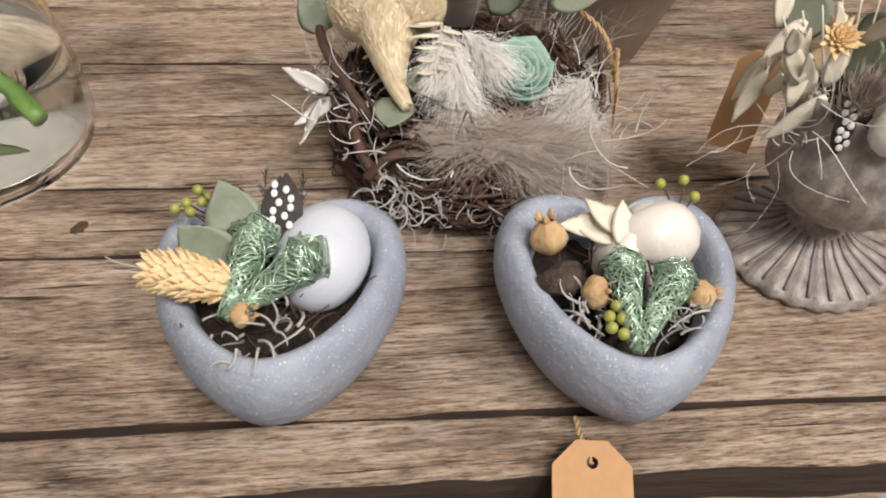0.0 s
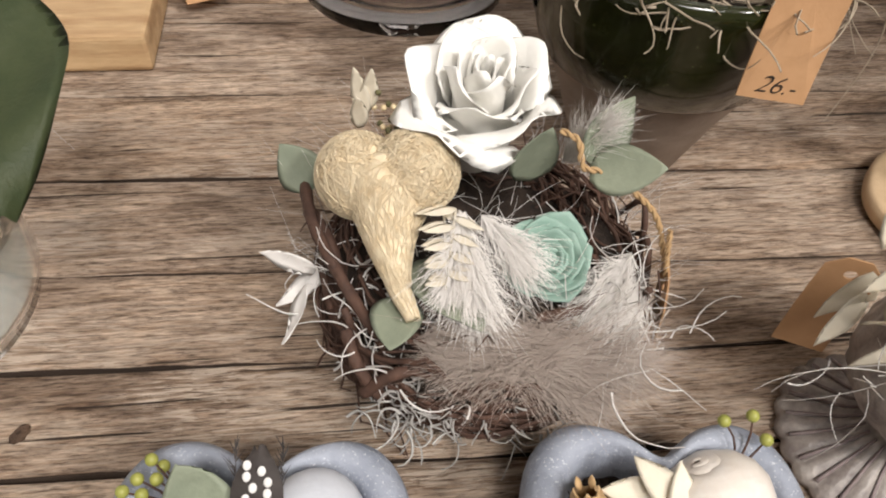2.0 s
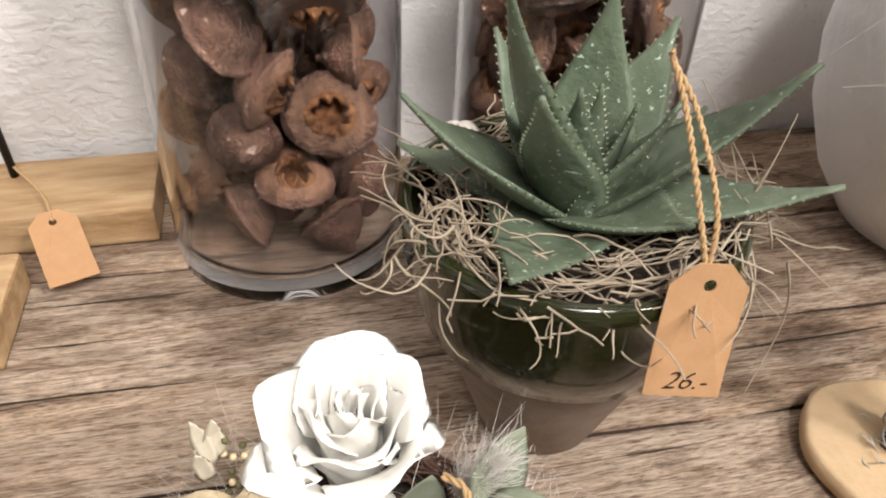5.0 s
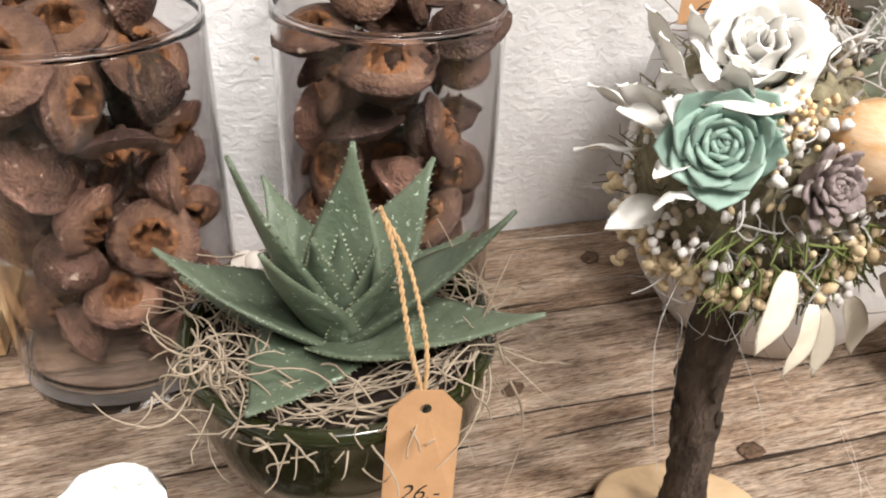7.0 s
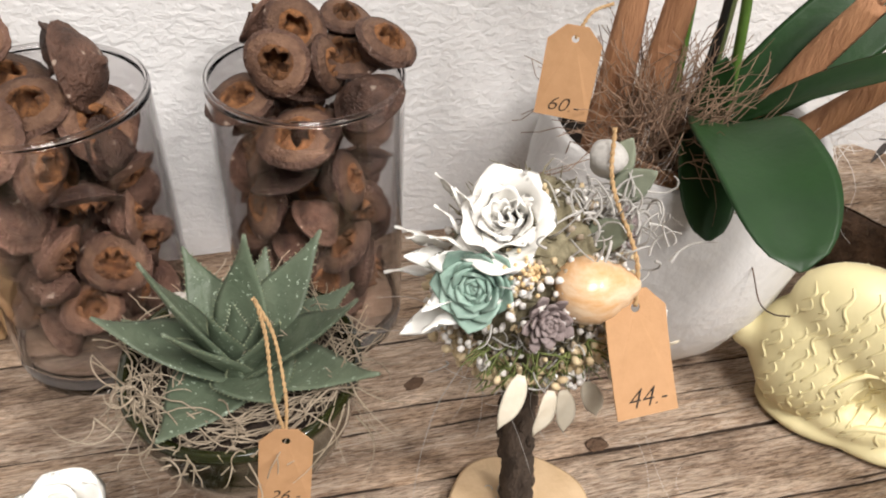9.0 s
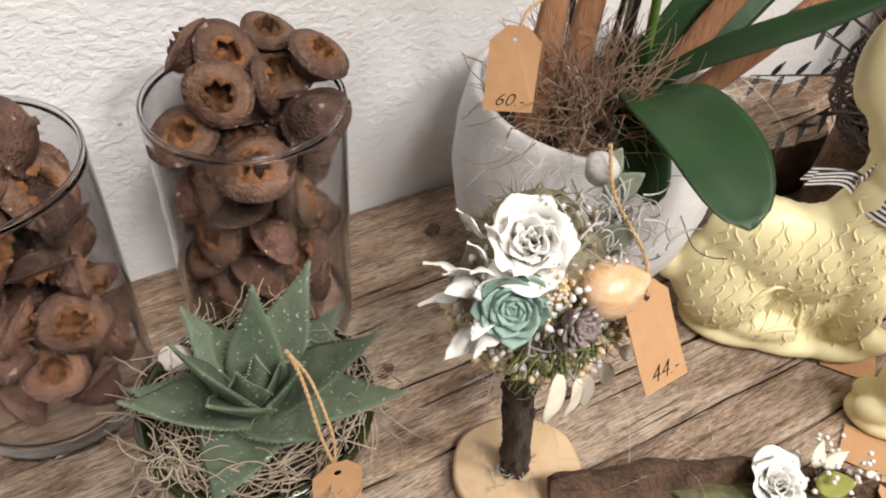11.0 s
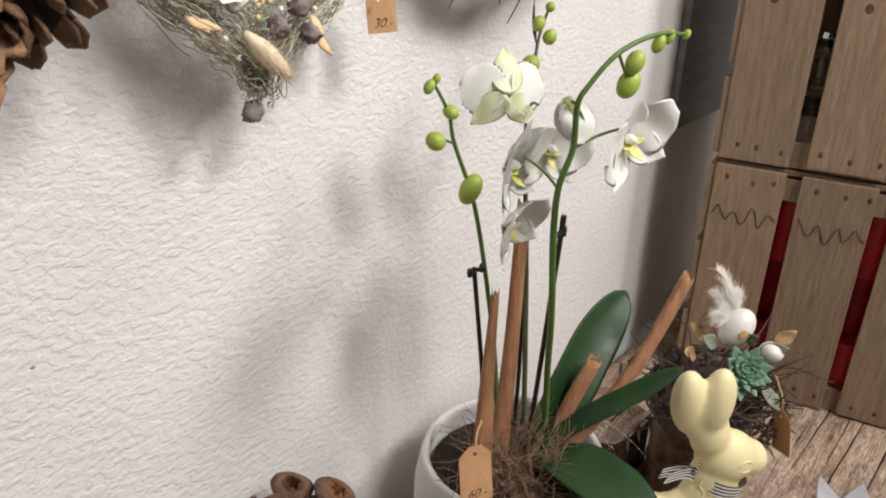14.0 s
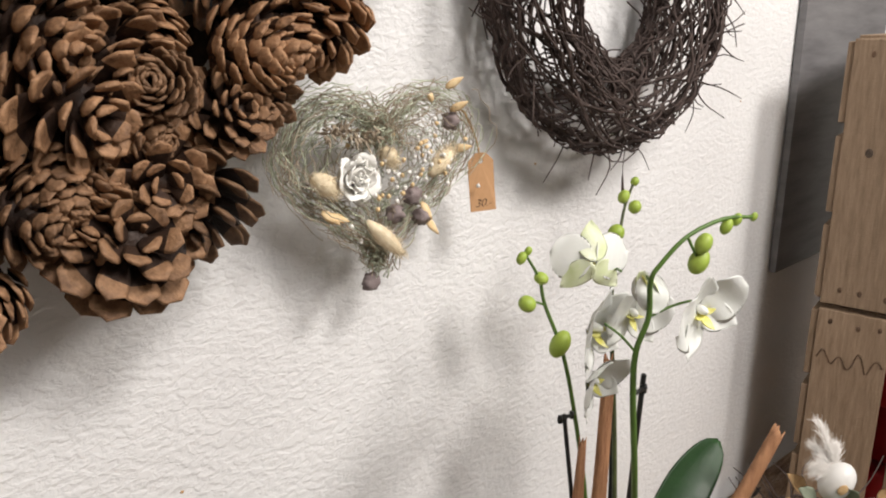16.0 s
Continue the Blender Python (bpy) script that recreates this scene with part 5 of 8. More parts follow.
for p, d, L, W in [((0.478, 0.59, 0.10), (0.3, -0.35, 0.5), 0.03, 0.026), ((0.47, 0.585, 0.1), (0.1, -0.6, 0.4), 0.026, 0.022), ((0.49, 0.57, 0.1), (0.3, -0.7, 0.3), 0.03, 0.026), ((0.46, 0.6, 0.1), (-0.2, 0.3, 0.8), 0.026, 0.02)]:
    leaf_thing("eucalyptus_leaf", leafgeo(L, W, 0.0008, 0.5, 0.22, 9, 8, "leaf", None, 0.02), frm(p, d, (-0.2, -0.7, 0.6)), "euc", "round grey-green eucalyptus leaf in the goblet", group="eucalyptus leaves")
snail("snail_shell", (0.476, 0.553, 0.093), 0.0165, 30, "pinkish banded snail shell on the goblet rim", "shell", (70, -20))
dotted_feather((0.462, 0.556, 0.076), (0.4575, 0.56, 0.106), (-0.3, -0.9, 0.2), 0.008, "narrow dark feather with white dots")
fm = Mesh()
feather(fm, (0.458, 0.562, 0.088), (0.4605, 0.556, 0.108), (0, -0.9, 0.4), 0.014, 70, rnd(84), 0.1, 0.6)
solo("feather", fm, "featherg", (0.458, 0.562, 0.088), "soft grey-brown down feather in the goblet", "feather", "brown feathers")
solo("stuffed_filling", Mesh().add(blob(0.025, 0.025, 0.02, 16, 10, 0.1, rg), pose(0.489, 0.577, 0.08)), "soil", (0.489, 0.577, 0.06), "dark mossy filling of the goblet", "moss")
cl = Mesh()
curls(rg, (0.452, 0.57, 0.08), 24, (0.014, 0.014, 0.02), 0.035, 0.0003, cl, 1.8)
solo("hair_fibre", cl, "feather", (0.452, 0.57, 0.08), "fine pale threads round the goblet", "fibre", kind="stuff")
price_tag((0.4475, 0.603, 0.085), (0.0, 0.05, -1), (-0.4, -0.9, 0.1), 0.019, 0.05, "", None, "brown kraft tag behind the goblet")

# ---- wooden candle blocks ----
for x0, x1, y0, y1, h_, lab in [(0.06, 0.170, 0.835, 0.905, 0.024, "low oiled wooden block beside another"), (0.03, 0.239, 0.935, 1.004, 0.026, "long oiled wooden block with a black iron rod")]:
    th = thing("wooden_block", ((x0 + x1) / 2, (y0 + y1) / 2, 0), lab, "wooden block", "wooden blocks")
    part("block", Mesh().add(box(x0, x1, y0, y1, 0.0005, h_, 0.0025)), "block", th, smooth=False)
    if y0 > 0.9:
        part("rod", Mesh().add(tube([(0.152, 0.985, h_ - 0.002), (0.149, 0.985, 0.11)], 0.0026, None, 10)), "blackmetal", th, "thin black iron rod")
price_tag((0.184, 0.927, 0.027), (0.28, -0.75, -0.35), (0.2, -0.5, 0.8), 0.027, 0.052, "", [(0.184, 0.927, 0.028), (0.176, 0.95, 0.032), (0.154, 0.983, 0.034)], "brown kraft tag tied to the iron rod")


# ---- vases full of dried pods ----
def pod_proto(seed, wide, tall, teeth, bite):
    """A woody capsule: stalk nub, conical cup, flared lip, and a toothed crown round a hollow."""
    rng = rnd(seed)
    th = thing("dried_pod", (0, 0, 0), "dry brown woody bell-shaped seed pod", "seed pod", "dried pods in the vases")
    n = 40
    a = np.arange(n) * 2 * np.pi / n
    oval = 1 + 0.05 * np.sin(2 * a + seed) + 0.03 * np.sin(3 * a + 2 * seed)
    saw = np.abs((a * teeth / (2 * np.pi) + 0.15 * np.sin(a + seed)) % 1 - 0.5) * 2
    saw = saw * (0.75 + 0.25 * np.sin(1.7 * a * 2 + seed))

    def ring(r_, z_, jit=0.012, tooth=0.0, lean=0.0):
        k = (oval + rng.normal(size=n) * jit * (r_ > 0.25)) * (1 - lean * saw)
        return [(r_ * wide * q * math.cos(b) * 0.0208, r_ * wide * q * math.sin(b) * 0.0208, (z_ * tall + tooth * t + 0.05 * math.sin(2 * b + seed) * (r_ > 0.6)) * 0.0208) for q, b, t in zip(k, a, saw)]

    cup = [(0.0, -1.08), (0.10, -1.06), (0.115, -0.92), (0.16, -0.86), (0.40, -0.76), (0.66, -0.56), (0.84, -0.30), (0.91, -0.13), (0.94, -0.06), (1.06, -0.04), (1.11, 0.02), (1.09, 0.08), (0.98, 0.11), (0.96, 0.15), (0.88, 0.18), (0.78, 0.24), (0.66, 0.28), (0.56, 0.27)]
    v = [p for r_, z_ in cup for p in ring(r_, z_)]
    f = grid_faces(len(cup), n, True)
    part("shell", Mesh().add((v, f, [1 if k // n >= 13 else 0 for k in range(len(f))])), ["pod", "podrim"], th)
    crown = [(0.61, 0.22, 0.0, 0.0), (0.56, 0.27, 0.5 * bite, 0.1), (0.51, 0.28, bite, 0.46), (0.47, 0.23, 0.92 * bite, 0.55), (0.46, 0.0, 0.4 * bite, 0.2), (0.44, -0.34, 0.0, 0.0), (0.28, -0.52, 0.0, 0.0), (0.12, -0.30, 0.0, 0.0), (0.0, -0.22, 0.0, 0.0)]
    v = [p for r_, z_, t, ln in crown for p in ring(r_, z_, 0.035, t, ln)]
    part("core", Mesh().add((v, grid_faces(len(crown), n, True))), "podcore", th, "orange-brown toothed inside")
    return th


PODS = [pod_proto(1, 1.0, 0.95, 5, 0.34), pod_proto(2, 1.12, 0.62, 8, 0.46), pod_proto(3, 0.95, 1.08, 6, 0.22), pod_proto(4, 1.05, 0.78, 5, 0.16), pod_proto(5, 0.9, 0.9, 7, 0.3)]


def vase(cx, cy, R, H, seed, heap, label):
    th = thing("glass_vase", (cx, cy, 0), label, "vase", "cylinder vases")
    ou = [(0, 0.0005), (R - 0.006, 0.0005), (R - 0.001, 0.004), (R, 0.012), (R, 0.0125), (R, 0.014), (R, H - 0.005), (R, H - 0.003), (R, H - 0.002), (R - 0.0015, H), (R - 0.003, H - 0.002), (R - 0.003, H - 0.003), (R - 0.003, H - 0.005), (R - 0.003, 0.029), (R - 0.003, 0.027), (R - 0.0032, 0.025), (R - 0.006, 0.019), (R - 0.009, 0.0175), (R - 0.011, 0.017), (0, 0.017)]
    g = part("glass", Mesh().add(lathe(ou, 64), pose(cx, cy, 0)), "smoky", th, "thick-bottomed clear glass")
    g.visible_shadow = False
    a = np.linspace(0, 2 * np.pi, 65)[:-1]
    v = [((R - 0.0015 + 0.0018 * math.cos(q)) * math.cos(b) + cx, (R - 0.0015 + 0.0018 * math.cos(q)) * math.sin(b) + cy, H + 0.0022 + 0.0016 * math.sin(q)) for b in a for q in np.arange(8) * np.pi / 4]
    f = [(i * 8 + j, ((i + 1) % 64) * 8 + j, ((i + 1) % 64) * 8 + (j + 1) % 8, i * 8 + (j + 1) % 8) for i in range(64) for j in range(8)]
    rim = part("rim", Mesh().add((v, f)), "smoky", th, "melted rounded rim")
    rim.visible_shadow = False
    rng = rnd(seed)
    ri = R - 0.0255
    z = 0.04
    lay = 0
    while z < H - 0.004:
        m_ = 6
        for k in range(m_):
            a_ = 2 * math.pi * (k + 0.5 * (lay % 2) + rng.uniform(-0.12, 0.12)) / m_
            out = Vector((math.cos(a_), math.sin(a_), 0))
            up = out * rng.uniform(-0.2, 1.0) + Vector(rng.normal(size=3)) * 0.55
            q = up.to_track_quat("Z", "Y").to_matrix().to_4x4()
            s_ = rng.uniform(0.86, 1.1)
            o = copy_thing(PODS[rng.integers(5)], Matrix.Translation((cx + ri * math.cos(a_) * 0.98, cy + ri * math.sin(a_) * 0.98, z + rng.uniform(-0.006, 0.006))) @ q)
            o.scale = (s_, s_, s_)
        copy_thing(PODS[rng.integers(5)], Matrix.Translation((cx, cy, z)) @ Vector(rng.normal(size=3)).to_track_quat("Z", "Y").to_matrix().to_4x4())
        z += 0.0295
        lay += 1
    for x, y, zz, ux, uy, uz, s_ in heap:
        zz -= 0.018
        o = copy_thing(PODS[rng.integers(5)], Matrix.Translation((cx + x, cy + y, H + zz)) @ Vector((ux, uy, uz)).to_track_quat("Z", "Y").to_matrix().to_4x4())
        o.scale = (s_, s_, s_)
    return th


heapR = [(-0.012, -0.048, -0.002, -0.1, -0.25, 1, 1.25), (0.038, -0.03, 0.012, 0.3, 0.3, -0.9, 1.0), (-0.045, -0.008, 0.008, -0.2, -0.2, 1, 1.0), (0.0, 0.02, 0.012, 0.2, -0.4, 0.9, 1.1), (-0.018, -0.01, 0.034, -0.25, -0.85, 0.5, 1.0), (0.028, 0.012, 0.026, 0.1, -0.3, 0.9, 0.95), (0.056, 0.006, 0.036, 0.45, -0.35, 0.85, 1.05), (-0.004, 0.014, 0.046, 0.1, -0.8, 0.5, 0.9), (-0.022, 0.04, 0.042, -0.5, 0.5, 0.5, 1.1), (0.034, 0.04, 0.04, 0.1, -0.2, 1, 0.95), (0.014, 0.0, 0.026, 0.8, -0.4, 0.3, 0.95)]
heapL = [(-0.03, -0.045, 0.012, -0.2, -0.6, 0.8, 1.25), (0.035, -0.02, 0.004, 0.5, -0.6, 0.5, 1.05), (0.03, -0.005, 0.036, -0.9, 0.2, -0.3, 1.15), (-0.02, 0.02, 0.02, 0.1, -0.2, 1, 1.1), (0.02, 0.035, 0.03, 0.6, 0.3, 0.5, 1.1), (-0.05, 0.0, 0.02, -0.3, -0.4, 0.8, 1.0), (0.0, -0.02, 0.02, 0, -0.5, 0.9, 1.0), (-0.035, 0.01, 0.055, 0.3, -0.5, 0.7, 1.05)]
vase(0.3205, 0.927, 0.0695, 0.219, 101, heapL, "smoky clear cylinder vase heaped with dried pods")
vase(0.4905, 0.921, 0.0675, 0.221, 102, heapR, "clear cylinder vase overflowing with dried pods")
for o in PODS:
    for c in list(o.children):
        bpy.data.objects.remove(c)
    bpy.data.objects.remove(o)

# ---- aloe in a glazed pot ----
AX, AY = 0.4295, 0.7595
ap = thing("plant_pot", (AX, AY, 0), "conical stoneware pot with dark green glazed rim", "plant pot")
part("foot", Mesh().add(lathe([(0, 0.0005), (0.026, 0.0005), (0.029, 0.003), (0.0435, 0.045), (0.0545, 0.070)], 56), pose(AX, AY, 0)), "stone", ap, "raw unglazed tapering stoneware")
part("glazed_wall", Mesh().add(lathe([(0.0542, 0.069), (0.058, 0.0725), (0.0635, 0.09), (0.067, 0.108), (0.0682, 0.121), (0.0695, 0.124), (0.0692, 0.1285), (0.0665, 0.1305), (0.0635, 0.1285), (0.0625, 0.12), (0.061, 0.1), (0, 0.1)], 64), pose(AX, AY, 0)), "glaze", ap, "glossy dark green glaze")
part("soil", Mesh().add(lathe([(0.0625, 0.114), (0.04, 0.12), (0, 0.122)], 32), pose(AX, AY, 0)), "soil", ap)
rg = rnd(111)
al = thing("aloe", (AX, AY, 0.12), "grey-green spotted aloe with toothed leaves", "aloe")


def aloe_leaf(tip, w, t_, bend=0.0):
    b = Vector((AX, AY, 0.122)) + (Vector((tip[0], tip[1], 0)) - Vector((AX, AY, 0))).normalized() * 0.006
    t = Vector(tip)
    d = t - b
    L = d.length * 1.04
    up = Vector((-(t - b).x, -(t - b).y, 0)).normalized() * 0.9 + Vector((0, 0, 1))
    m = frm(b, d.normalized() - Vector((0, 0, 0.22 * bend)), up)
    ms = Mesh().add(leafgeo(L, w, t_, 0.22 * bend * 2, 0.34, 14, 10, "blade"), m)
    lf = part("leaf", ms, "aloe", al)
    sp = Mesh()
    v, _, _ = leafgeo(L, w, t_, 0.22 * bend * 2, 0.34, 22, 10, "blade")
    v = v.reshape(23, 10, 3)
    for i in range(1, 22):
        for j, sg in ((0, 1), (5, -1)):
            p = v[i, j]
            sp.add(([p + (-0.0006, 0, 0.0002), p + (0.0006, 0, 0.0002), p + (0.0, 0, -0.0006), p + (0.0007, sg * 0.0013, 0.0002)], [(0, 1, 3), (1, 2, 3), (2, 0, 3)]), m)
    part("spine_edge", sp, "aloespine", lf, smooth=False)


for tip, w, bd in [((0.388, 0.745, 0.214), 0.036, 0.3), ((0.441, 0.775, 0.204), 0.034, 0.1), ((0.482, 0.80, 0.180), 0.036, 0.2), ((0.493, 0.7245, 0.191), 0.038, 0.6), ((0.498, 0.705, 0.159), 0.036, 0.6), ((0.360, 0.7545, 0.176), 0.040, 0.7), ((0.447, 0.705, 0.150), 0.042, 0.5), ((0.387, 0.703, 0.138), 0.044, 0.4), ((0.398, 0.725, 0.188), 0.030, 0.1), ((0.405, 0.80, 0.180), 0.032, 0.2), ((0.498, 0.79, 0.145), 0.034, 0.4), ((0.3665, 0.79, 0.14), 0.034, 0.4), ((0.43, 0.752, 0.178), 0.018, 0.0), ((0.443, 0.748, 0.172), 0.020, 0.0), ((0.453, 0.735, 0.176), 0.034, 0.3), ((0.418, 0.742, 0.182), 0.022, 0.0), ((0.45, 0.815, 0.16), 0.032, 0.3)]:
    aloe_leaf(tip, w * 1.12, 0.008, bd)
cl = Mesh()
for k in range(260):
    a_ = rg.uniform(0, 6.283)
    r_ = rg.uniform(0.035, 0.064)
    p = np.array((AX + r_ * math.cos(a_), AY + r_ * math.sin(a_), rg.uniform(0.124, 0.136)))
    d = np.array((-math.sin(a_), math.cos(a_), 0)) * rg.choice([-1, 1]) + rg.normal(size=3) * 0.35
    pts = [p]
    for i in range(7):
        d += rg.normal(size=3) * 0.25
        d[2] *= 0.6
        d /= np.linalg.norm(d)
        q = pts[-1] + d * 0.0055
        q[2] = max(q[2], 0.121)
        pts.append(q)
    cl.add(tube(pts, 0.0006, 0.0004, 3, False))
curls(rg, (AX - 0.058, AY - 0.02, 0.128), 46, (0.016, 0.022, 0.012), 0.032, 0.0007, cl, 3.2, -0.15, 9, 4)
curls(rg, (AX - 0.02, AY - 0.064, 0.126), 12, (0.03, 0.006, 0.006), 0.022, 0.0006, cl, 3.2, -0.3, 9, 4)
curls(rg, (AX + 0.056, AY - 0.03, 0.13), 26, (0.012, 0.02, 0.008), 0.05, 0.0006, cl, 1.7, 0.05, 9, 4)
part("dry_fibre", cl, "hay", ap, "tangled dry pale root fibres")
snail("snail_shell", (0.396, 0.808, 0.130), 0.0125, 120, "small round white snail shell in the pot", "shell", (75, 0))
price_tag((0.449, 0.689, 0.1385), (-0.12, -0.16, -1), (-0.12, -0.95, 0.2), 0.0275, 0.05, "26.-", [(0.449, 0.692, 0.139), (0.4515, 0.7, 0.16), (0.4495, 0.72, 0.183), (0.443, 0.731, 0.197), (0.4415, 0.731, 0.201)], "brown kraft tag with a pencilled price on the aloe pot", 0.0105)
s_ = rope([(0.449, 0.692, 0.139), (0.4455, 0.7, 0.16), (0.4455, 0.72, 0.183), (0.443, 0.731, 0.197)], 0.00105, 90)
solo("twine_loop", s_, "twine", (0.446, 0.7, 0.15), "loop of jute twine hung on an aloe leaf", "twine")

# ---- flower topiary on a wood slice ----
sl = thing("wood_slice", (0.592, 0.693, 0), "pale round wood slice as a stand", "wood slice")
a_ = np.linspace(0, 2 * np.pi, 48, endpoint=False)
wob = 1 + 0.03 * np.sin(3 * a_ + 1) + 0.015 * np.sin(7 * a_)
v = []
for r_, z_ in [(0.0, 0.0005), (0.046, 0.0005), (0.048, 0.003), (0.048, 0.010), (0.0455, 0.012), (0.0, 0.012)]:
    v += [(0.592 + r_ * k * math.cos(q), 0.693 + r_ * k * math.sin(q), z_) for q, k in zip(a_, wob)]
part("disc", Mesh().add((v, grid_faces(6, 48, True))), "slice", sl)
rg = rnd(121)
tp = thing("topiary", (0.59, 0.697, 0.012), "small tree of dried flowers on a bark trunk", "dried-flower tree")
tk = Mesh()
tpts = smooth_path([(0.590, 0.697, 0.010), (0.587, 0.698, 0.05), (0.581, 0.70, 0.10), (0.577, 0.70, 0.16), (0.575, 0.70, 0.21)], 26)
tv, tf = tube(smooth_path(tpts, 60), 0.0102, None, 22)
ax60 = np.repeat(smooth_path(tpts, 60), 22, 0)
lump = np.array([0.24 * noise.noise((q[0] * 160, q[1] * 160, q[2] * 55)) + 0.14 * noise.noise((q[0] * 420, q[1] * 420, q[2] * 190)) for q in tv])
tk.add((ax60 + (tv - ax60) * (1 + lump)[:, None], tf))
for k in range(30):
    p = tpts[rg.integers(2, 18)]
    an = rg.uniform(0, 6.28)
    tk.add(blob(0.0022, 0.0022, 0.006, 7, 5, 0.3, rg), pose(p[0] + 0.0098 * math.cos(an), p[1] + 0.0105 * math.sin(an), p[2]))
part("trunk", tk, "bark", tp, "rough dark bark trunk")
CC = np.array((0.5755, 0.704, 0.219))
SUC = (0.5425, 0.6820, 0.2385)
part("core", Mesh().add(blob(0.041, 0.041, 0.048, 20, 14, 0.06, rg), pose(*CC)), "mossbrown", tp, "moss-covered ball")
ms = Mesh()
for k in range(420):
    o = rg.normal(size=3)
    o /= np.linalg.norm(o)
    p = CC + o * (0.041, 0.041, 0.048)
    e = p + o * 0.004 + rg.normal(size=3) * 0.0045
    ms.add(tube([p, (p + e) / 2 + rg.normal(size=3) * 0.002, e], 0.0006, 0.0002, 3, False))
tagged(part("moss", ms, "mossbrown", tp), kind="stuff")
ms = Mesh()
curls(rg, CC + (0.022, -0.016, 0.040), 110, (0.024, 0.025, 0.014), 0.024, 0.0008, ms, 3.0, 0.2, 8, 4)
curls(rg, CC + (-0.005, -0.02, -0.046), 40, (0.03, 0.03, 0.01), 0.028, 0.0003, ms, 2.5, -0.3, 8)
curls(rg, CC + (-0.004, -0.036, -0.004), 130, (0.034, 0.014, 0.03), 0.014, 0.0006, ms, 3.0, 0.1, 7, 4)
tagged(part("lichen", ms, "moss", tp, "silver-grey curling lichen"), kind="stuff")
for mt_, cnt, sz, lab in (("feather", 170, 0.0017, "white dried florets"), ("cream", 150, 0.0016, "cream seed grains"), ("hay", 120, 0.0018, "tan chaff")):
    ms = Mesh()
    for k in range(cnt):
        a, e = math.radians(rg.uniform(-190, 10)), math.radians(rg.normal() * 32)
        o = np.array((math.cos(a) * math.cos(e), math.sin(a) * math.cos(e), math.sin(e)))
        ms.add(blob(sz, sz * 0.8, sz * rg.uniform(0.8, 1.6), 6, 4, 0.2, rg), frm(CC + o * rg.uniform(0.044, 0.050) * np.array((1, 1, 1.08)), rg.normal(size=3)))
    tagged(part("floret_cover", ms, mt_, tp, lab), kind="stuff")
ms = Mesh()
for k in range(190):
    s = k / 190
    an = math.radians(165 + 140 * s)
    o = np.array((math.cos(an), math.sin(an), -0.25 - 0.6 * math.sin(math.pi * min(1, s * 1.1)) + rg.normal() * 0.15))
    o /= np.linalg.norm(o)
    p = CC + o * 0.0505 + rg.normal(size=3) * 0.0032
    ms.add(blob(0.0030, 0.0019, 0.0019, 8, 6), frm(p, rg.normal(size=3)))
tagged(part("seed_cluster", ms, "cream", tp, "cream grain-like seed clusters"), kind="stuff")


def on_ball(az, el, r=0.05):
    r *= 0.96
    a, e = math.radians(az), math.radians(el)
    o = Vector((math.cos(a) * math.cos(e), math.sin(a) * math.cos(e), math.sin(e)))
    return Vector(CC) + o * r, o


su = part("succulent", Mesh().add(blob(0.004), pose(*SUC)), "succ", tp, "blue-green rosette succulent")
leaf_parts(lambda e: rosette(e, SUC, (-0.55, -0.70, 0.40), 0.0235, 40, rnd(122), 0.12, 0.08, 1.35, 0.78), "leaf", "succ", su)
rm = part("rose", Mesh().add(blob(0.005, 0.005, 0.007, 10, 8), pose(0.561, 0.698, 0.256)), "petal", tp, "white preserved rose")
leaf_parts(lambda e: rose(e, (0.559, 0.696, 0.256), (-0.42, -0.45, 0.80), 0.0215, 0.024, rnd(123), 18), "petal", "petal", rm)
sh = Mesh()
whorl = [(0.0, -0.0165), (0.009, -0.0155), (0.0150, -0.0115), (0.0180, -0.004), (0.0183, 0.003), (0.0160, 0.010), (0.0128, 0.0145), (0.0120, 0.0152), (0.0110, 0.0188), (0.0082, 0.0215), (0.0074, 0.0220), (0.0060, 0.0245), (0.0032, 0.0268), (0.0, 0.0275)]
sv_, sf_ = lathe([(0.84 * r_, 0.84 * z_) for r_, z_ in whorl], 28)
turn_ = np.arctan2(sv_[:, 1], sv_[:, 0])
sv_[:, 2] += 0.0011 * np.cos(turn_) * (np.hypot(sv_[:, 0], sv_[:, 1]) > 0.003)
sh.add((sv_, sf_), frm((0.585, 0.664, 0.242), (0.3, 0.4, -0.8), (0.80, -0.30, 0.38)))
part("snail_shell", sh, "shellbrown", tp, "orange-brown banded snail shell")
ym = Mesh()
for k in range(150):
    ym.add(blob(0.0011, None, None, 6, 4), pose(*(np.array((0.5575, 0.671, 0.2505)) + rg.normal(size=3) * 0.0038)))
part("yellow_flower", ym, "yellow", tp, "orange-yellow dried blossom")
for c_, n_, r_, k_, lab in [((0.5635, 0.660, 0.234), (0.05, -0.93, 0.25), 0.015, 44, "small grey-mauve opened cone"), ((0.6090, 0.690, 0.252), (0.6, -0.55, 0.5), 0.013, 36, "small grey-brown opened cone")]:
    cn = part("small_cone", Mesh().add(blob(r_ * 0.4, None, None, 10, 8), pose(*c_)), "conegrey", tp, lab)
    leaf_parts(lambda e: rosette(e, c_, n_, r_, k_, rnd(k_), 0.16, 0.1, 1.5, 0.42, "scale"), "scale", "conegrey", cn)
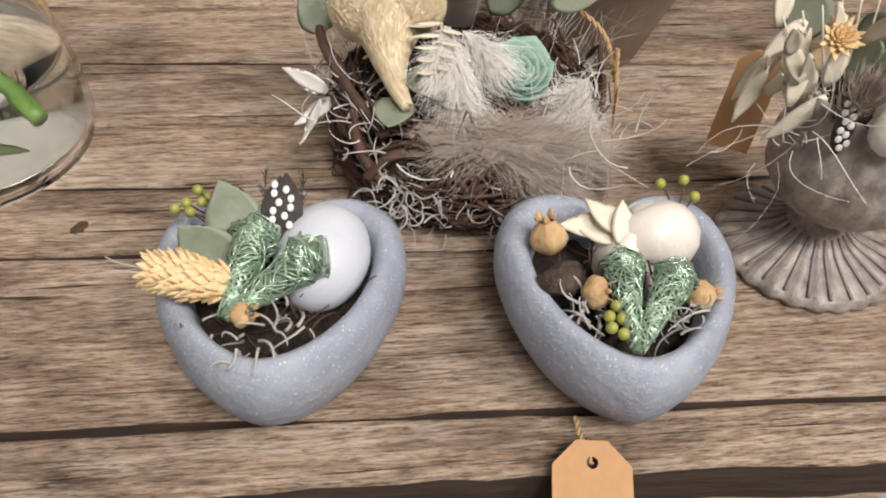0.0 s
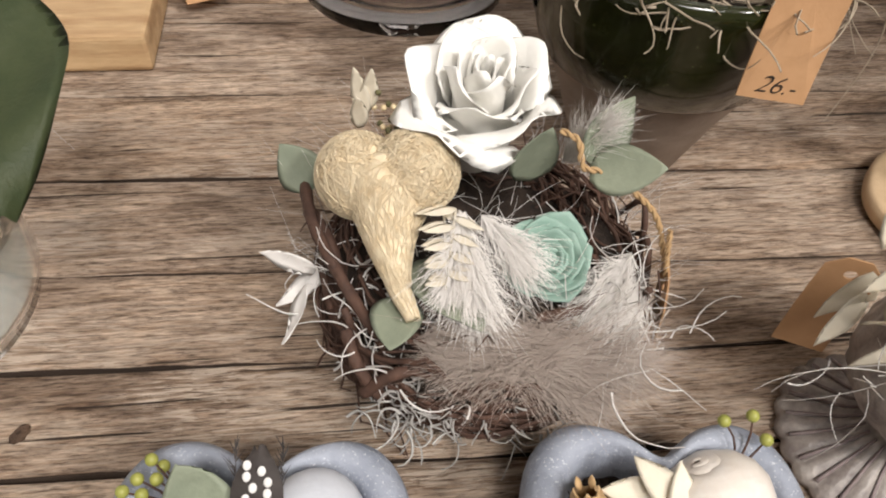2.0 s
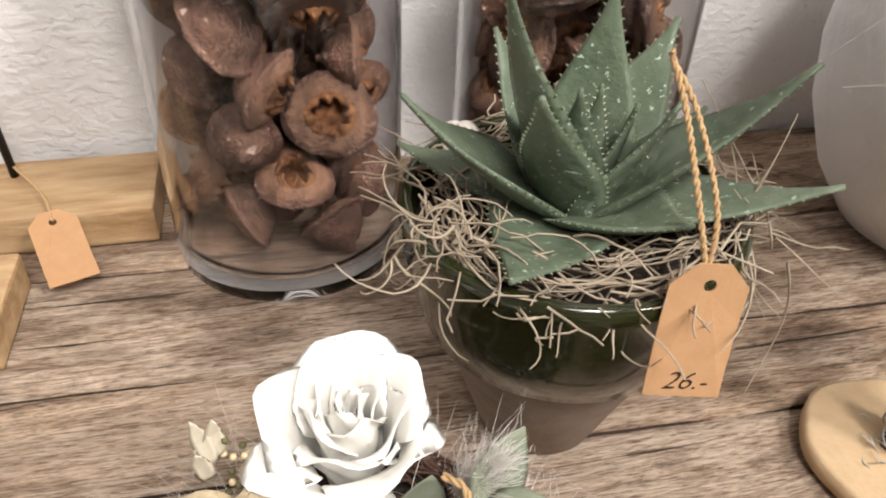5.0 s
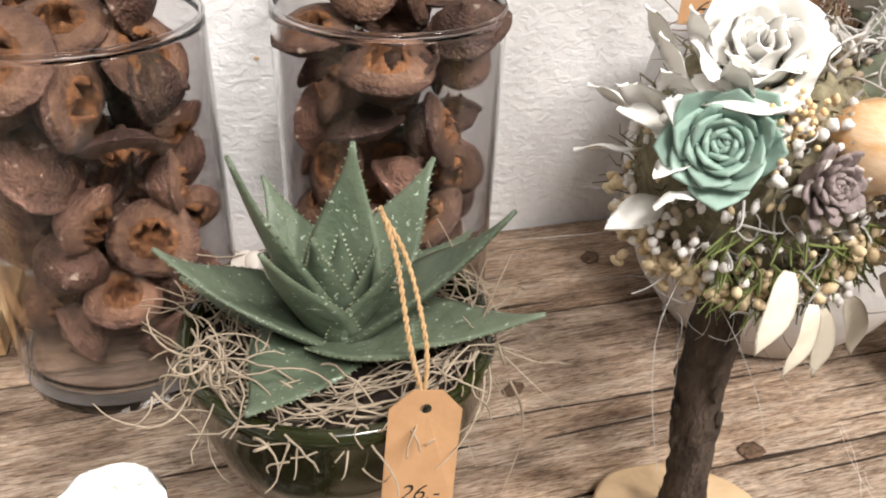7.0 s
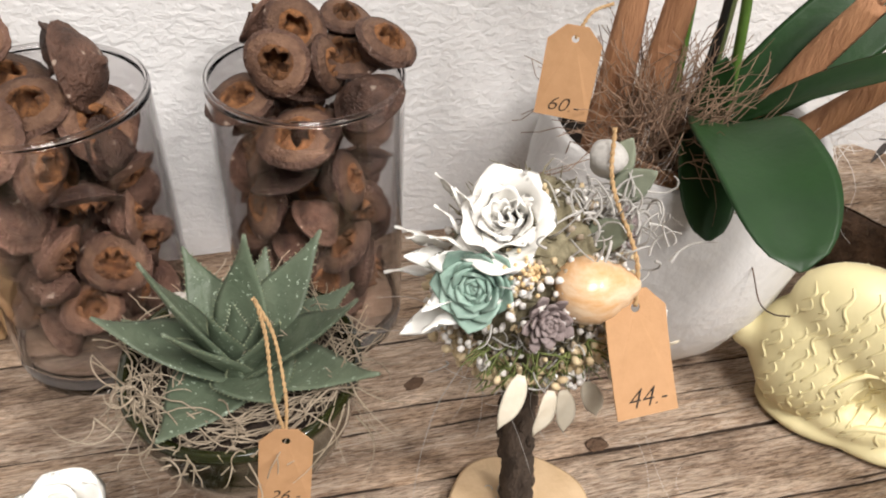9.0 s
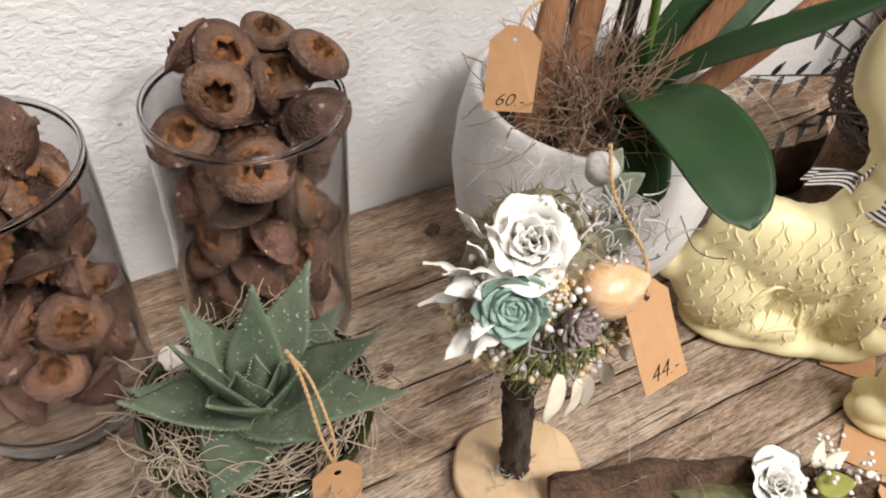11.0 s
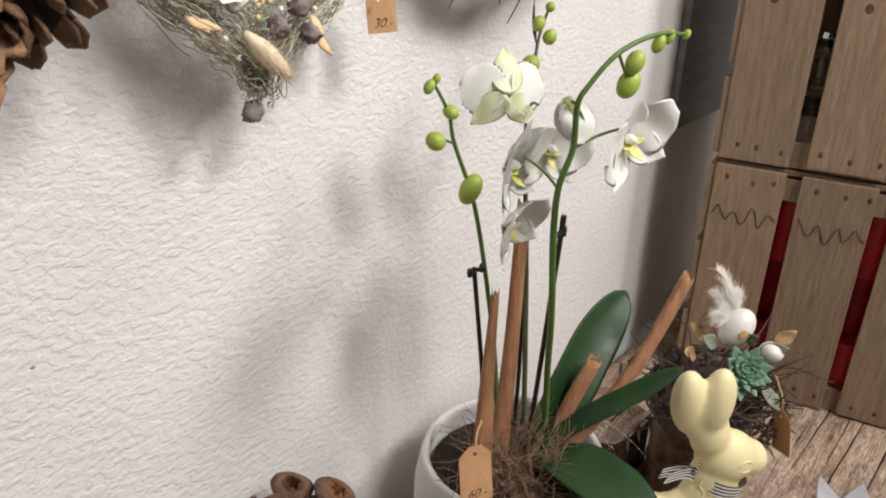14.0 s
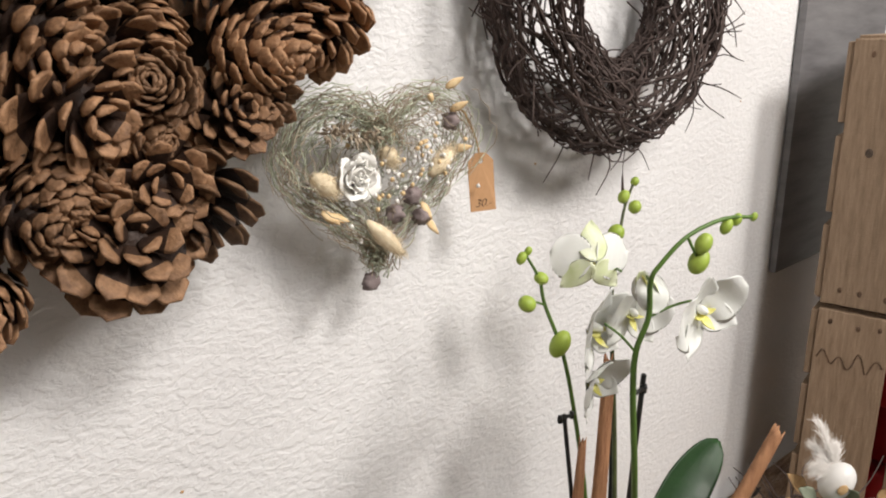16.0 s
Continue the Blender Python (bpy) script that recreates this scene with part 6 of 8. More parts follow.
for (az, el, d) in [(-112, -10, (-0.4, -0.5, -0.7)), (-85, -35, (0.1, -0.4, -0.9)), (-72, -32, (0.35, -0.3, -0.85)), (-62, -22, (0.6, -0.2, -0.6)), (-50, -14, (0.9, -0.2, -0.2)), (-48, -22, (0.8, -0.1, -0.5)), (-95, -28, (-0.2, -0.4, -0.9))]:
    p, o = on_ball(az, el, 0.053)
    part("bleached_leaf", Mesh().add(leafgeo(0.029, 0.0105, 0.0006, -0.5, 0.3, 9, 8, "leaf", None, 0.05), frm(p + o * 0.008, d, o)), "ivory", tp, "ivory bleached leaf")
for (az, el, d) in [(195, 38, (-0.6, -0.1, 0.7)), (200, 30, (-0.8, -0.1, 0.4)), (185, 40, (-0.35, 0, 0.9)), (205, 20, (-0.6, -0.4, -0.2)), (190, 26, (-0.9, 0, 0.1)), (172, 22, (-0.6, 0.2, 0.6)), (178, 10, (-0.8, 0.1, 0.3)), (215, 44, (-0.4, -0.3, 0.8)), (165, 45, (-0.3, 0.3, 0.9)), (210, 6, (-0.7, -0.3, 0.3)), (198, -4, (-0.8, -0.1, -0.3)), (186, 52, (-0.3, 0, 0.95)), (182, 30, (-0.7, 0.1, 0.5))]:
    p, o = on_ball(az, el, 0.05)
    part("white_petal", Mesh().add(leafgeo(0.026, 0.012, 0.0006, 0.5, 0.3, 8, 6, "leaf", None, 0.06), frm(p, d, o)), "petal", tp, "thin white dried petal")
for k in range(90):
    az, el = rg.uniform(-185, -60), rg.uniform(14, 44) if k < 66 else rg.uniform(-55, -15)
    p, o = on_ball(az, el, 0.055)
    part("white_floret", Mesh().add(blob(0.0019, 0.0019, 0.0019, 7, 5, 0.2, rg), Matrix.Translation(p)), "feather", tp)
for az, el, r_ in [(-80, -30, 0.0055), (-70, -45, 0.004), (-58, -38, 0.0045), (-28, -8, 0.0035)]:
    p, o = on_ball(az, el, 0.056 if az < -30 else 0.068)
    bl = Mesh()
    for k in range(36):
        q = rg.normal(size=3)
        q /= np.linalg.norm(q)
        bl.add(blob(r_ * 0.28, None, None, 6, 4), pose(*(np.array(p) + q * r_)))
    part("button_flower", bl, "feather", tp, "white button-like dried flower head")
po = Mesh()
po.add(lathe([(0.0, -0.009), (0.006, -0.007), (0.0085, 0.0), (0.0088, 0.003), (0.007, 0.005), (0.0035, 0.007), (0.0, 0.007)], 20), frm((0.605, 0.706, 0.281), (1, 0.2, 0), (0.1, -0.3, 0.95)))
part("gum_nut", po, "moss", tp, "frosted grey seed capsule")
for p, d in [((0.608, 0.708, 0.268), (0.35, 0.1, 0.8)), ((0.61, 0.703, 0.262), (0.5, -0.1, 0.4)), ((0.592, 0.685, 0.252), (0.6, -0.3, 0.5))]:
    part("eucalyptus_leaf", Mesh().add(leafgeo(0.024, 0.016, 0.0007, 0.4, 0.2, 8, 8, "leaf"), frm(p, d, (-0.2, -0.8, 0.6))), "euc", tp, "grey-green eucalyptus leaf")
ms = Mesh()
for k in range(190):
    p, o = on_ball(rg.uniform(-135, -45), rg.uniform(-50, -2), 0.050)
    e = p + o * 0.004 + Vector((rg.normal() * 0.006, -0.002, -abs(rg.normal()) * 0.006))
    ms.add(tube([p, e], 0.0007, 0.0003, 4, False))
part("conifer_sprig", ms, "needle", tp, "green conifer needles")
cl = Mesh()
curls(rg, CC + (-0.03, -0.015, -0.035), 18, (0.02, 0.02, 0.015), 0.06, 0.00025, cl, 1.3, -0.7, 9)
curls(rg, (0.588, 0.694, 0.018), 50, (0.014, 0.014, 0.006), 0.012, 0.0006, cl, 2.5, 0.1, 6, 4)
tagged(part("threads", cl, "moss", tp, "loose pale threads"), kind="stuff")
price_tag((0.604, 0.654, 0.2375), (0.02, -0.55, -0.83), (0.05, -0.83, 0.55), 0.030, 0.056, "44.-", [(0.604, 0.654, 0.238), (0.6045, 0.664, 0.258), (0.601, 0.69, 0.278), (0.604, 0.704, 0.298)], "brown kraft tag with a pencilled price on the flower tree", 0.013)

# ---- orchid in a white pot ----
OX, OY = 0.756, 0.866
op = thing("plant_pot", (OX, OY, 0), "rounded matt white ceramic plant pot", "plant pot")
part("pot", Mesh().add(lathe([(0, 0.0005), (0.058, 0.0005), (0.066, 0.004), (0.088, 0.035), (0.104, 0.075), (0.1105, 0.115), (0.109, 0.155), (0.103, 0.188), (0.101, 0.194), (0.098, 0.1965), (0.094, 0.194), (0.094, 0.185), (0.098, 0.15), (0.0, 0.15)], 72), pose(OX, OY, 0)), "potw", op)
part("bark_mulch", Mesh().add(blob(0.092, 0.092, 0.012, 24, 8, 0.06, rg), pose(OX, OY, 0.168)), "soil", op, "dark bark substrate")
orc = thing("orchid", (OX, OY, 0.17), "white flowering moth orchid with three flower spikes", "orchid")


def spike(name, pts, r0, r1, mt, lab="", n=40, sides=8):
    return part(name, Mesh().add(tube(smooth_path(pts, n), r0, r1, sides)), mt, orc, lab)


SR = [(0.765, 0.845, 0.17), (0.755, 0.83, 0.246), (0.733, 0.82, 0.336), (0.695, 0.8, 0.42), (0.677, 0.795, 0.499), (0.669, 0.79, 0.545), (0.677, 0.785, 0.577), (0.668, 0.78, 0.612), (0.673, 0.775, 0.627), (0.694, 0.765, 0.649), (0.731, 0.755, 0.659), (0.766, 0.745, 0.657)]
spike("flower_spike", SR, 0.0036, 0.0016, "stem", "bright green flower spike", 60)
SM = [(0.765, 0.862, 0.17), (0.762, 0.86, 0.241), (0.763, 0.868, 0.363), (0.756, 0.87, 0.45), (0.752, 0.873, 0.505), (0.757, 0.88, 0.565), (0.778, 0.89, 0.601), (0.799, 0.9, 0.632), (0.813, 0.9, 0.658)]
spike("flower_spike", SM, 0.0032, 0.0013, "budstem", "dark green-brown flower spike", 60)
SL = [(0.757, 0.885, 0.17), (0.752, 0.895, 0.30), (0.742, 0.9, 0.375), (0.711, 0.9, 0.486), (0.677, 0.9, 0.556), (0.668, 0.9, 0.584), (0.647, 0.9, 0.614)]
spike("flower_spike", SL, 0.003, 0.0013, "stem", "slim green flower spike", 60)
spike("support_stake", [(0.752, 0.858, 0.16), (0.744, 0.84, 0.253), (0.70, 0.8, 0.510)], 0.0026, 0.0026, "black", "thin black plastic stake", 14)
spike("support_stake", [(0.745, 0.895, 0.16), (0.738, 0.9, 0.28), (0.7135, 0.9, 0.424)], 0.0024, 0.0024, "black", "thin black plastic stake", 14)
spike("support_stake", [(0.76, 0.872, 0.16), (0.768, 0.874, 0.30), (0.762, 0.876, 0.47)], 0.0024, 0.0024, "black", "thin black plastic stake", 14)
for p, d in [((0.6905, 0.7975, 0.498), (0.028, 0.004, -0.004)), ((0.718, 0.9, 0.42), (0.024, 0.0, -0.002))]:
    p = Vector(p)
    d = Vector(d)
    c_ = Mesh()
    c_.add(tube([p - d * 0.55, p + d * 0.45], 0.0022, None, 8))
    c_.add(tube([p - d * 0.45 + Vector((0, 0, 0.004)), p - d * 0.45 - Vector((0, 0, 0.004))], 0.0026, None, 8))
    c_.add(tube([p + d * 0.35 + Vector((0, 0, 0.004)), p + d * 0.35 - Vector((0, 0, 0.004))], 0.0026, None, 8))
    part("stem_clip", c_, "black", orc, "black plastic stem clip")
for p, r_, l_ in [((0.712, 0.763, 0.624), 0.0085, 0.0115), ((0.710, 0.759, 0.641), 0.007, 0.0095), ((0.736, 0.754, 0.652), 0.005, 0.0075), ((0.749, 0.752, 0.656), 0.0042, 0.006), ((0.765, 0.745, 0.657), 0.003, 0.0042), ((0.777, 0.893, 0.611), 0.0085, 0.0095), ((0.8165, 0.899, 0.631), 0.0068, 0.0075), ((0.7925, 0.897, 0.646), 0.006, 0.0075), ((0.815, 0.9, 0.6585), 0.0045, 0.005), ((0.696, 0.895, 0.511), 0.0098, 0.015), ((0.649, 0.898, 0.565), 0.0088, 0.008), ((0.668, 0.898, 0.586), 0.0072, 0.006), ((0.642, 0.9, 0.611), 0.0045, 0.0065), ((0.651, 0.9, 0.616), 0.0035, 0.0045)]:
    part("bud", Mesh().add(blob(r_, r_, l_, 14, 10), pose(*p, 12, 25, 0)), "bud", orc, "plump yellow-green flower bud")
for pts in [[(0.677, 0.785, 0.577), (0.695, 0.775, 0.585), (0.708, 0.764, 0.59)], [(0.669, 0.79, 0.545), (0.66, 0.80, 0.560), (0.652, 0.812, 0.570)], [(0.668, 0.78, 0.612), (0.672, 0.785, 0.613), (0.678, 0.79, 0.612)], [(0.677, 0.9, 0.556), (0.665, 0.9, 0.562), (0.655, 0.899, 0.566)], [(0.694, 0.765, 0.649), (0.702, 0.763, 0.636), (0.709, 0.763, 0.628)], [(0.757, 0.88, 0.565), (0.745, 0.868, 0.585), (0.735, 0.855, 0.588)]]:
    spike("flower_stalk", pts, 0.0013, 0.0011, "stem", "", 12, 6)


def orchid_flower(p, face, s, up=(0, 0, 1), cup=0.45, green=False):
    """Two round side petals, three sepals and a yellow lip."""
    z = Vector(face).normalized()
    m0 = frm(p, Vector(up).cross(z), z)
    b = part("blossom", Mesh().add(blob(0.003 * s, 0.003 * s, 0.005 * s, 10, 7), m0 @ pose(0, 0.002 * s, 0.005 * s)), "orchid", orc, "white moth-orchid blossom")
    for ang, L, W in [(12, 0.035, 0.040), (168, 0.035, 0.040), (90, 0.034, 0.025), (222, 0.034, 0.022), (318, 0.034, 0.022)]:
        a = math.radians(ang)
        wide = W > 0.03
        if cup > 0.9:
            W *= 0.72
        g = leafgeo(L * s, W * s, 0.0004, -0.5 + cup * 1.1, 0.16 if wide else 0.24, 12, 12, "round" if wide else "leaf", None, 0.03)
        mm = m0 @ frm((0.002 * math.cos(a), 0.002 * math.sin(a), 0.002 if wide else 0), (math.cos(a), math.sin(a), 0.1 + 1.1 * cup * cup), (0, 0, 1))
        part("petal" if wide else "sepal", Mesh().add(g, mm), "orchidgreen" if green and not wide else "orchid", b, "pale green-tinged sepal" if green and not wide else "")
    lp = Mesh()
    for a in (205, 335):
        lp.add(leafgeo(0.011 * s, 0.008 * s, 0.001, 1.0, 0.4, 6, 6, "leaf"), m0 @ frm((0, -0.002 * s, 0.003 * s), (math.cos(math.radians(a)), math.sin(math.radians(a)), 0.8), (0, 1, 0)))
    lp.add(leafgeo(0.013 * s, 0.007 * s, 0.001, 0.9, 0.3, 6, 6, "leaf"), m0 @ frm((0, -0.003 * s, 0.004 * s), (0, -1, 0.55), (0, 0, 1)))
    part("lip", lp, "lip", b, "yellow-throated lip")


orchid_flower((0.711, 0.761, 0.582), (-0.15, -0.95, -0.12), 1.3, (-0.35, 0.1, 1), 0.5)
orchid_flower((0.681, 0.797, 0.614), (0.2, -0.3, -0.93), 1.05, (0.55, -0.5, 0.3), 1.15, True)
orchid_flower((0.674, 0.845, 0.550), (0.22, -0.92, -0.10), 1.45, (-0.1, 0.0, 1), 0.5)
orchid_flower((0.669, 0.838, 0.503), (0.1, -0.92, -0.25), 1.15, (-0.25, 0, 1), 0.6)
orchid_flower((0.722, 0.835, 0.556), (-0.25, -0.9, -0.2), 1.2, (0.15, 0, 1), 0.5)
orchid_flower((0.718, 0.874, 0.596), (0.45, 0.70, -0.1), 1.2, (0.1, 0.1, 1), 0.5, True)


def strap_leaf(pts, w, label, T=0.0022, side=None):
    """A long leathery leaf along a path, with a keel."""
    p = smooth_path(pts, 22)
    t = np.gradient(p, axis=0)
    v = []
    for i in range(22):
        s = i / 21
        d = t[i] / np.linalg.norm(t[i])
        sd = np.cross(d, side if side is not None else (0, 0, 1))
        sd /= np.linalg.norm(sd)
        nr = np.cross(sd, d)
        ww = w * 0.5 * (0.45 + 0.55 * math.sin(math.pi * 0.5 * min(1, s * 2.2))) * (1 if s < 0.6 else math.sqrt(max(0.0008, 1 - ((s - 0.6) / 0.402) ** 2)))
        for j in range(12):
            a = 2 * math.pi * j / 12
            y = math.cos(a)
            v.append(p[i] + sd * ww * y + nr * (T * 0.5 * math.sin(a) + 0.22 * ww * y * y - 0.0016 * max(0, 1 - abs(y) * 5)))
    part("leaf", Mesh().add((v, grid_faces(22, 12, True) + [tuple(range(12))[::-1], tuple(21 * 12 + i for i in range(12))])), "orchleaf", orc, label)


strap_leaf([(0.765, 0.846, 0.20), (0.735, 0.785, 0.236), (0.720, 0.725, 0.240), (0.709, 0.675, 0.222)], 0.062, "broad glossy dark green leaf", side=(-0.25, -0.35, 0.9))
strap_leaf([(0.77, 0.85, 0.20), (0.81, 0.838, 0.25), (0.865, 0.837, 0.30), (0.93, 0.836, 0.335)], 0.056, "broad glossy dark green leaf", side=(-0.5, -0.7, 0.5))
strap_leaf([(0.77, 0.845, 0.20), (0.795, 0.80, 0.25), (0.82, 0.762, 0.285), (0.845, 0.728, 0.318)], 0.026, "narrow upright green leaf", side=(-0.6, 0.1, 0.8))
strap_leaf([(0.758, 0.846, 0.195), (0.732, 0.806, 0.214), (0.716, 0.772, 0.205), (0.708, 0.745, 0.185)], 0.036, "small bright green leaf", side=(-0.2, -0.4, 0.9))
strap_leaf([(0.757, 0.85, 0.18), (0.747, 0.835, 0.22), (0.743, 0.826, 0.262)], 0.024, "small sheathing green leaf", side=(-0.4, -0.9, 0.2))
rg = rnd(131)


def bark_roll(p0, p1, r0, r1, seed, label):
    """A curled strip of bark with ragged ends."""
    rng = rnd(seed)
    p = smooth_path([p0, (np.array(p0) + p1) / 2 + rng.normal(size=3) * 0.004, p1], 18)
    v = []
    d = np.array(p1) - p0
    d /= np.linalg.norm(d)
    u = np.cross(d, (0.3, 0.9, 0.1))
    u /= np.linalg.norm(u)
    w = np.cross(d, u)
    ends = rng.uniform(0, 0.014, 14)
    for lay in (1.0, 0.78):
        for i in range(18):
            s = i / 17
            for j in range(14):
                a = math.radians(-150 + 300 * j / 13)
                r_ = (r0 + (r1 - r0) * s) * lay * (1 + 0.08 * math.sin(5 * s + seed) + 0.05 * math.sin(3 * a))
                v.append(p[i] + r_ * (math.cos(a) * u + math.sin(a) * w * 0.7) - d * (ends[j] if i == 17 else 0))
    f = grid_faces(18, 14)
    o = 18 * 14
    f2 = [tuple(o + k for k in q[::-1]) for q in f]
    ed = [(17 * 14 + j, 17 * 14 + j + 1, o + 17 * 14 + j + 1, o + 17 * 14 + j) for j in range(13)]
    ed += [(i * 14, (i + 1) * 14, o + (i + 1) * 14, o + i * 14) for i in range(17)] + [((i + 1) * 14 + 13, i * 14 + 13, o + i * 14 + 13, o + (i + 1) * 14 + 13) for i in range(17)]
    return solo("bark_strip", Mesh().add((v, f + f2 + ed)), "barkred", tuple(p0), label, "bark", "bark strips")


bark_roll((0.688, 0.86, 0.17), (0.694, 0.86, 0.425), 0.014, 0.004, 1, "upright reddish curled bark strip in the pot")
bark_roll((0.715, 0.862, 0.17), (0.7345, 0.862, 0.50), 0.0125, 0.0065, 2, "tall grey-brown curled bark strip in the pot")
bark_roll((0.79, 0.83, 0.175), (0.93, 0.765, 0.385), 0.0125, 0.0085, 3, "long tan bark roll leaning out of the pot")
bark_roll((0.785, 0.845, 0.175), (0.832, 0.815, 0.305), 0.012, 0.009, 4, "short tan bark roll leaning from the pot")
bark_roll((0.70, 0.83, 0.182), (0.745, 0.79, 0.182), 0.011, 0.011, 5, "rust-brown bark piece lying in the pot")
bark_roll((0.72, 0.80, 0.182), (0.68, 0.825, 0.188), 0.008, 0.009, 6, "rust-brown bark piece lying in the pot")
cl = Mesh()
for k in range(280):
    p = np.array((0.713, 0.838, 0.185)) + rg.normal(size=3) * (0.015, 0.013, 0.004)
    d = np.array((rg.normal() * 0.25, rg.normal() * 0.25, 1.0))
    pts = [p]
    for i in range(8):
        d += rg.normal(size=3) * 0.32
        d /= np.linalg.norm(d)
        pts.append(pts[-1] + d * 0.0125)
    cl.add(tube(pts, 0.0006, 0.0003, 3, False))
part("root_fibre", cl, "rootfibre", op, "brown tangled root fibres")
cl = Mesh()
curls(rg, (0.675, 0.80, 0.19), 60, (0.03, 0.02, 0.006), 0.045, 0.0002, cl, 1.6, 0.3, 8)
curls(rg, (0.85, 0.825, 0.195), 26, (0.02, 0.02, 0.01), 0.06, 0.0003, cl, 2.2, 0.0, 9)
curls(rg, (0.655, 0.85, 0.185), 14, (0.01, 0.03, 0.006), 0.08, 0.0002, cl, 1.3, -0.6, 9)
part("angel_hair", cl, "feather", op, "wispy white fibres over the rim")
part("thin_twig", Mesh().add(tube(smooth_path([(0.765, 0.79, 0.16), (0.76, 0.757, 0.145), (0.755, 0.735, 0.135), (0.748, 0.715, 0.145), (0.745, 0.7, 0.158)], 20), 0.0005, None, 5)), "twig", op, "thin dark wire twig")
price_tag((0.644, 0.838, 0.2755), (-0.10, -0.14, -1), (-0.45, -0.85, 0.28), 0.033, 0.056, "60.-", [(0.644, 0.838, 0.276), (0.655, 0.845, 0.288), (0.672, 0.852, 0.29)], "brown kraft tag with a pencilled price in the orchid pot", 0.013)


# ---- ceramic rabbits ----
def rabbit(base, turn, parts_, voxel, lean, label, fur, marks):
    ms = Mesh()
    for x, y, z, rx, ry, rz, tilt in parts_:
        ms.add(blob(rx, ry, rz, 24, 16), pose(x + lean * z, y, z, 0, tilt, 0))
    ob = solo("rabbit_figure", ms, "bunny", (0, 0, 0), label, "rabbit figurine", "ceramic rabbits")
    rmod = ob.modifiers.new("blend", "REMESH")
    rmod.mode, rmod.voxel_size, rmod.use_smooth_shade = "VOXEL", voxel, True
    sm = ob.modifiers.new("soften", "SMOOTH")
    sm.factor, sm.iterations = 0.5, 7
    me = bpy.data.meshes.new_from_object(ob.evaluated_get(bpy.context.evaluated_depsgraph_get()))
    v = np.empty(len(me.vertices) * 3)
    me.vertices.foreach_get("co", v)
    v = v.reshape(-1, 3)
    f = [tuple(q.vertices) for q in me.polygons]
    skin = BVHTree.FromPolygons(v.tolist(), f)
    carved = Mesh().add((v, f))
    rng = rnd(int(voxel * 1e5))

    def lay(points, side, r, sink=0.05):
        """A ridge through the (x, z) points, laid on the skin from one side."""
        out = []
        for x, z in points:
            hit = skin.ray_cast(Vector((x, 0.2 * side, z)), Vector((0, -side, 0)))
            if hit[0] is None or abs(hit[1].y) < 0.05:
                return
            out.append(hit[0] + hit[1] * -r * sink)
        if len(out) > 1:
            carved.add(tube(smooth_path([tuple(q) for q in out], 9), r * np.sin(np.linspace(0.25, 3.0, 9)) ** 0.6, None, 6))

    x0, x1, z0, z1, step, rr = fur
    for side in (-1, 1):
        z = z1
        while z > z0:
            for x in np.arange(x0, x1, step):
                x_ = x + rng.normal() * step * 0.16 + step * 0.5 * (int(z / step) % 2) + lean * z
                zz = z + rng.normal() * step * 0.12
                w = step * 0.22 * rng.choice([1, 1, -1])
                lay([(x_, zz), (x_ + w, zz - step * 0.35), (x_ + w * 0.3, zz - step * 0.75), (x_ - w, zz - step * 1.1), (x_ - w * 0.6 - step * 0.2, zz - step * 1.4)], side, rr)
            z -= step * 0.92
        for pts, r in marks:
            lay(pts, side, r, 0.2)
    done = carved.data("rabbit_figure", ["bunny"])
    ob.modifiers.clear()
    ob.data = done
    ob.matrix_world = pose(*base, 0, 0, turn)
    return ob


BIG = [(-0.04, 0, 0.008, 0.05, 0.036, 0.0115, 0), (0.04, 0, 0.008, 0.05, 0.034, 0.0115, 0), (0, 0, 0.008, 0.06, 0.037, 0.0115, 0),
       (-0.046, 0, 0.062, 0.046, 0.033, 0.050, 0), (-0.012, 0, 0.098, 0.056, 0.030, 0.044, 25), (0.022, 0, 0.095, 0.05, 0.029, 0.05, 0), (0.056, 0, 0.12, 0.033, 0.027, 0.056, -12), (0.072, 0, 0.165, 0.029, 0.024, 0.034, 0),
       (0.09, 0, 0.193, 0.036, 0.027, 0.032, 8), (0.116, 0, 0.188, 0.022, 0.021, 0.021, 0), (0.075, 0, 0.225, 0.022, 0.02, 0.03, 0),
       (0.058, 0.003, 0.268, 0.0195, 0.018, 0.040, -6), (0.086, -0.004, 0.271, 0.0195, 0.018, 0.041, 6), (0.074, 0, 0.242, 0.024, 0.015, 0.032, 0), (0.058, 0.012, 0.06, 0.016, 0.013, 0.046, 0), (0.066, -0.014, 0.055, 0.017, 0.013, 0.046, 0), (0.072, -0.012, 0.02, 0.027, 0.015, 0.014, 0), (0.07, 0.014, 0.02, 0.025, 0.013, 0.013, 0),
       (-0.02, -0.02, 0.022, 0.036, 0.014, 0.014, 0), (-0.05, -0.016, 0.05, 0.036, 0.022, 0.036, 0), (0.015, 0, 0.05, 0.045, 0.018, 0.045, 0), (-0.092, 0, 0.062, 0.015, 0.015, 0.016, 0)]
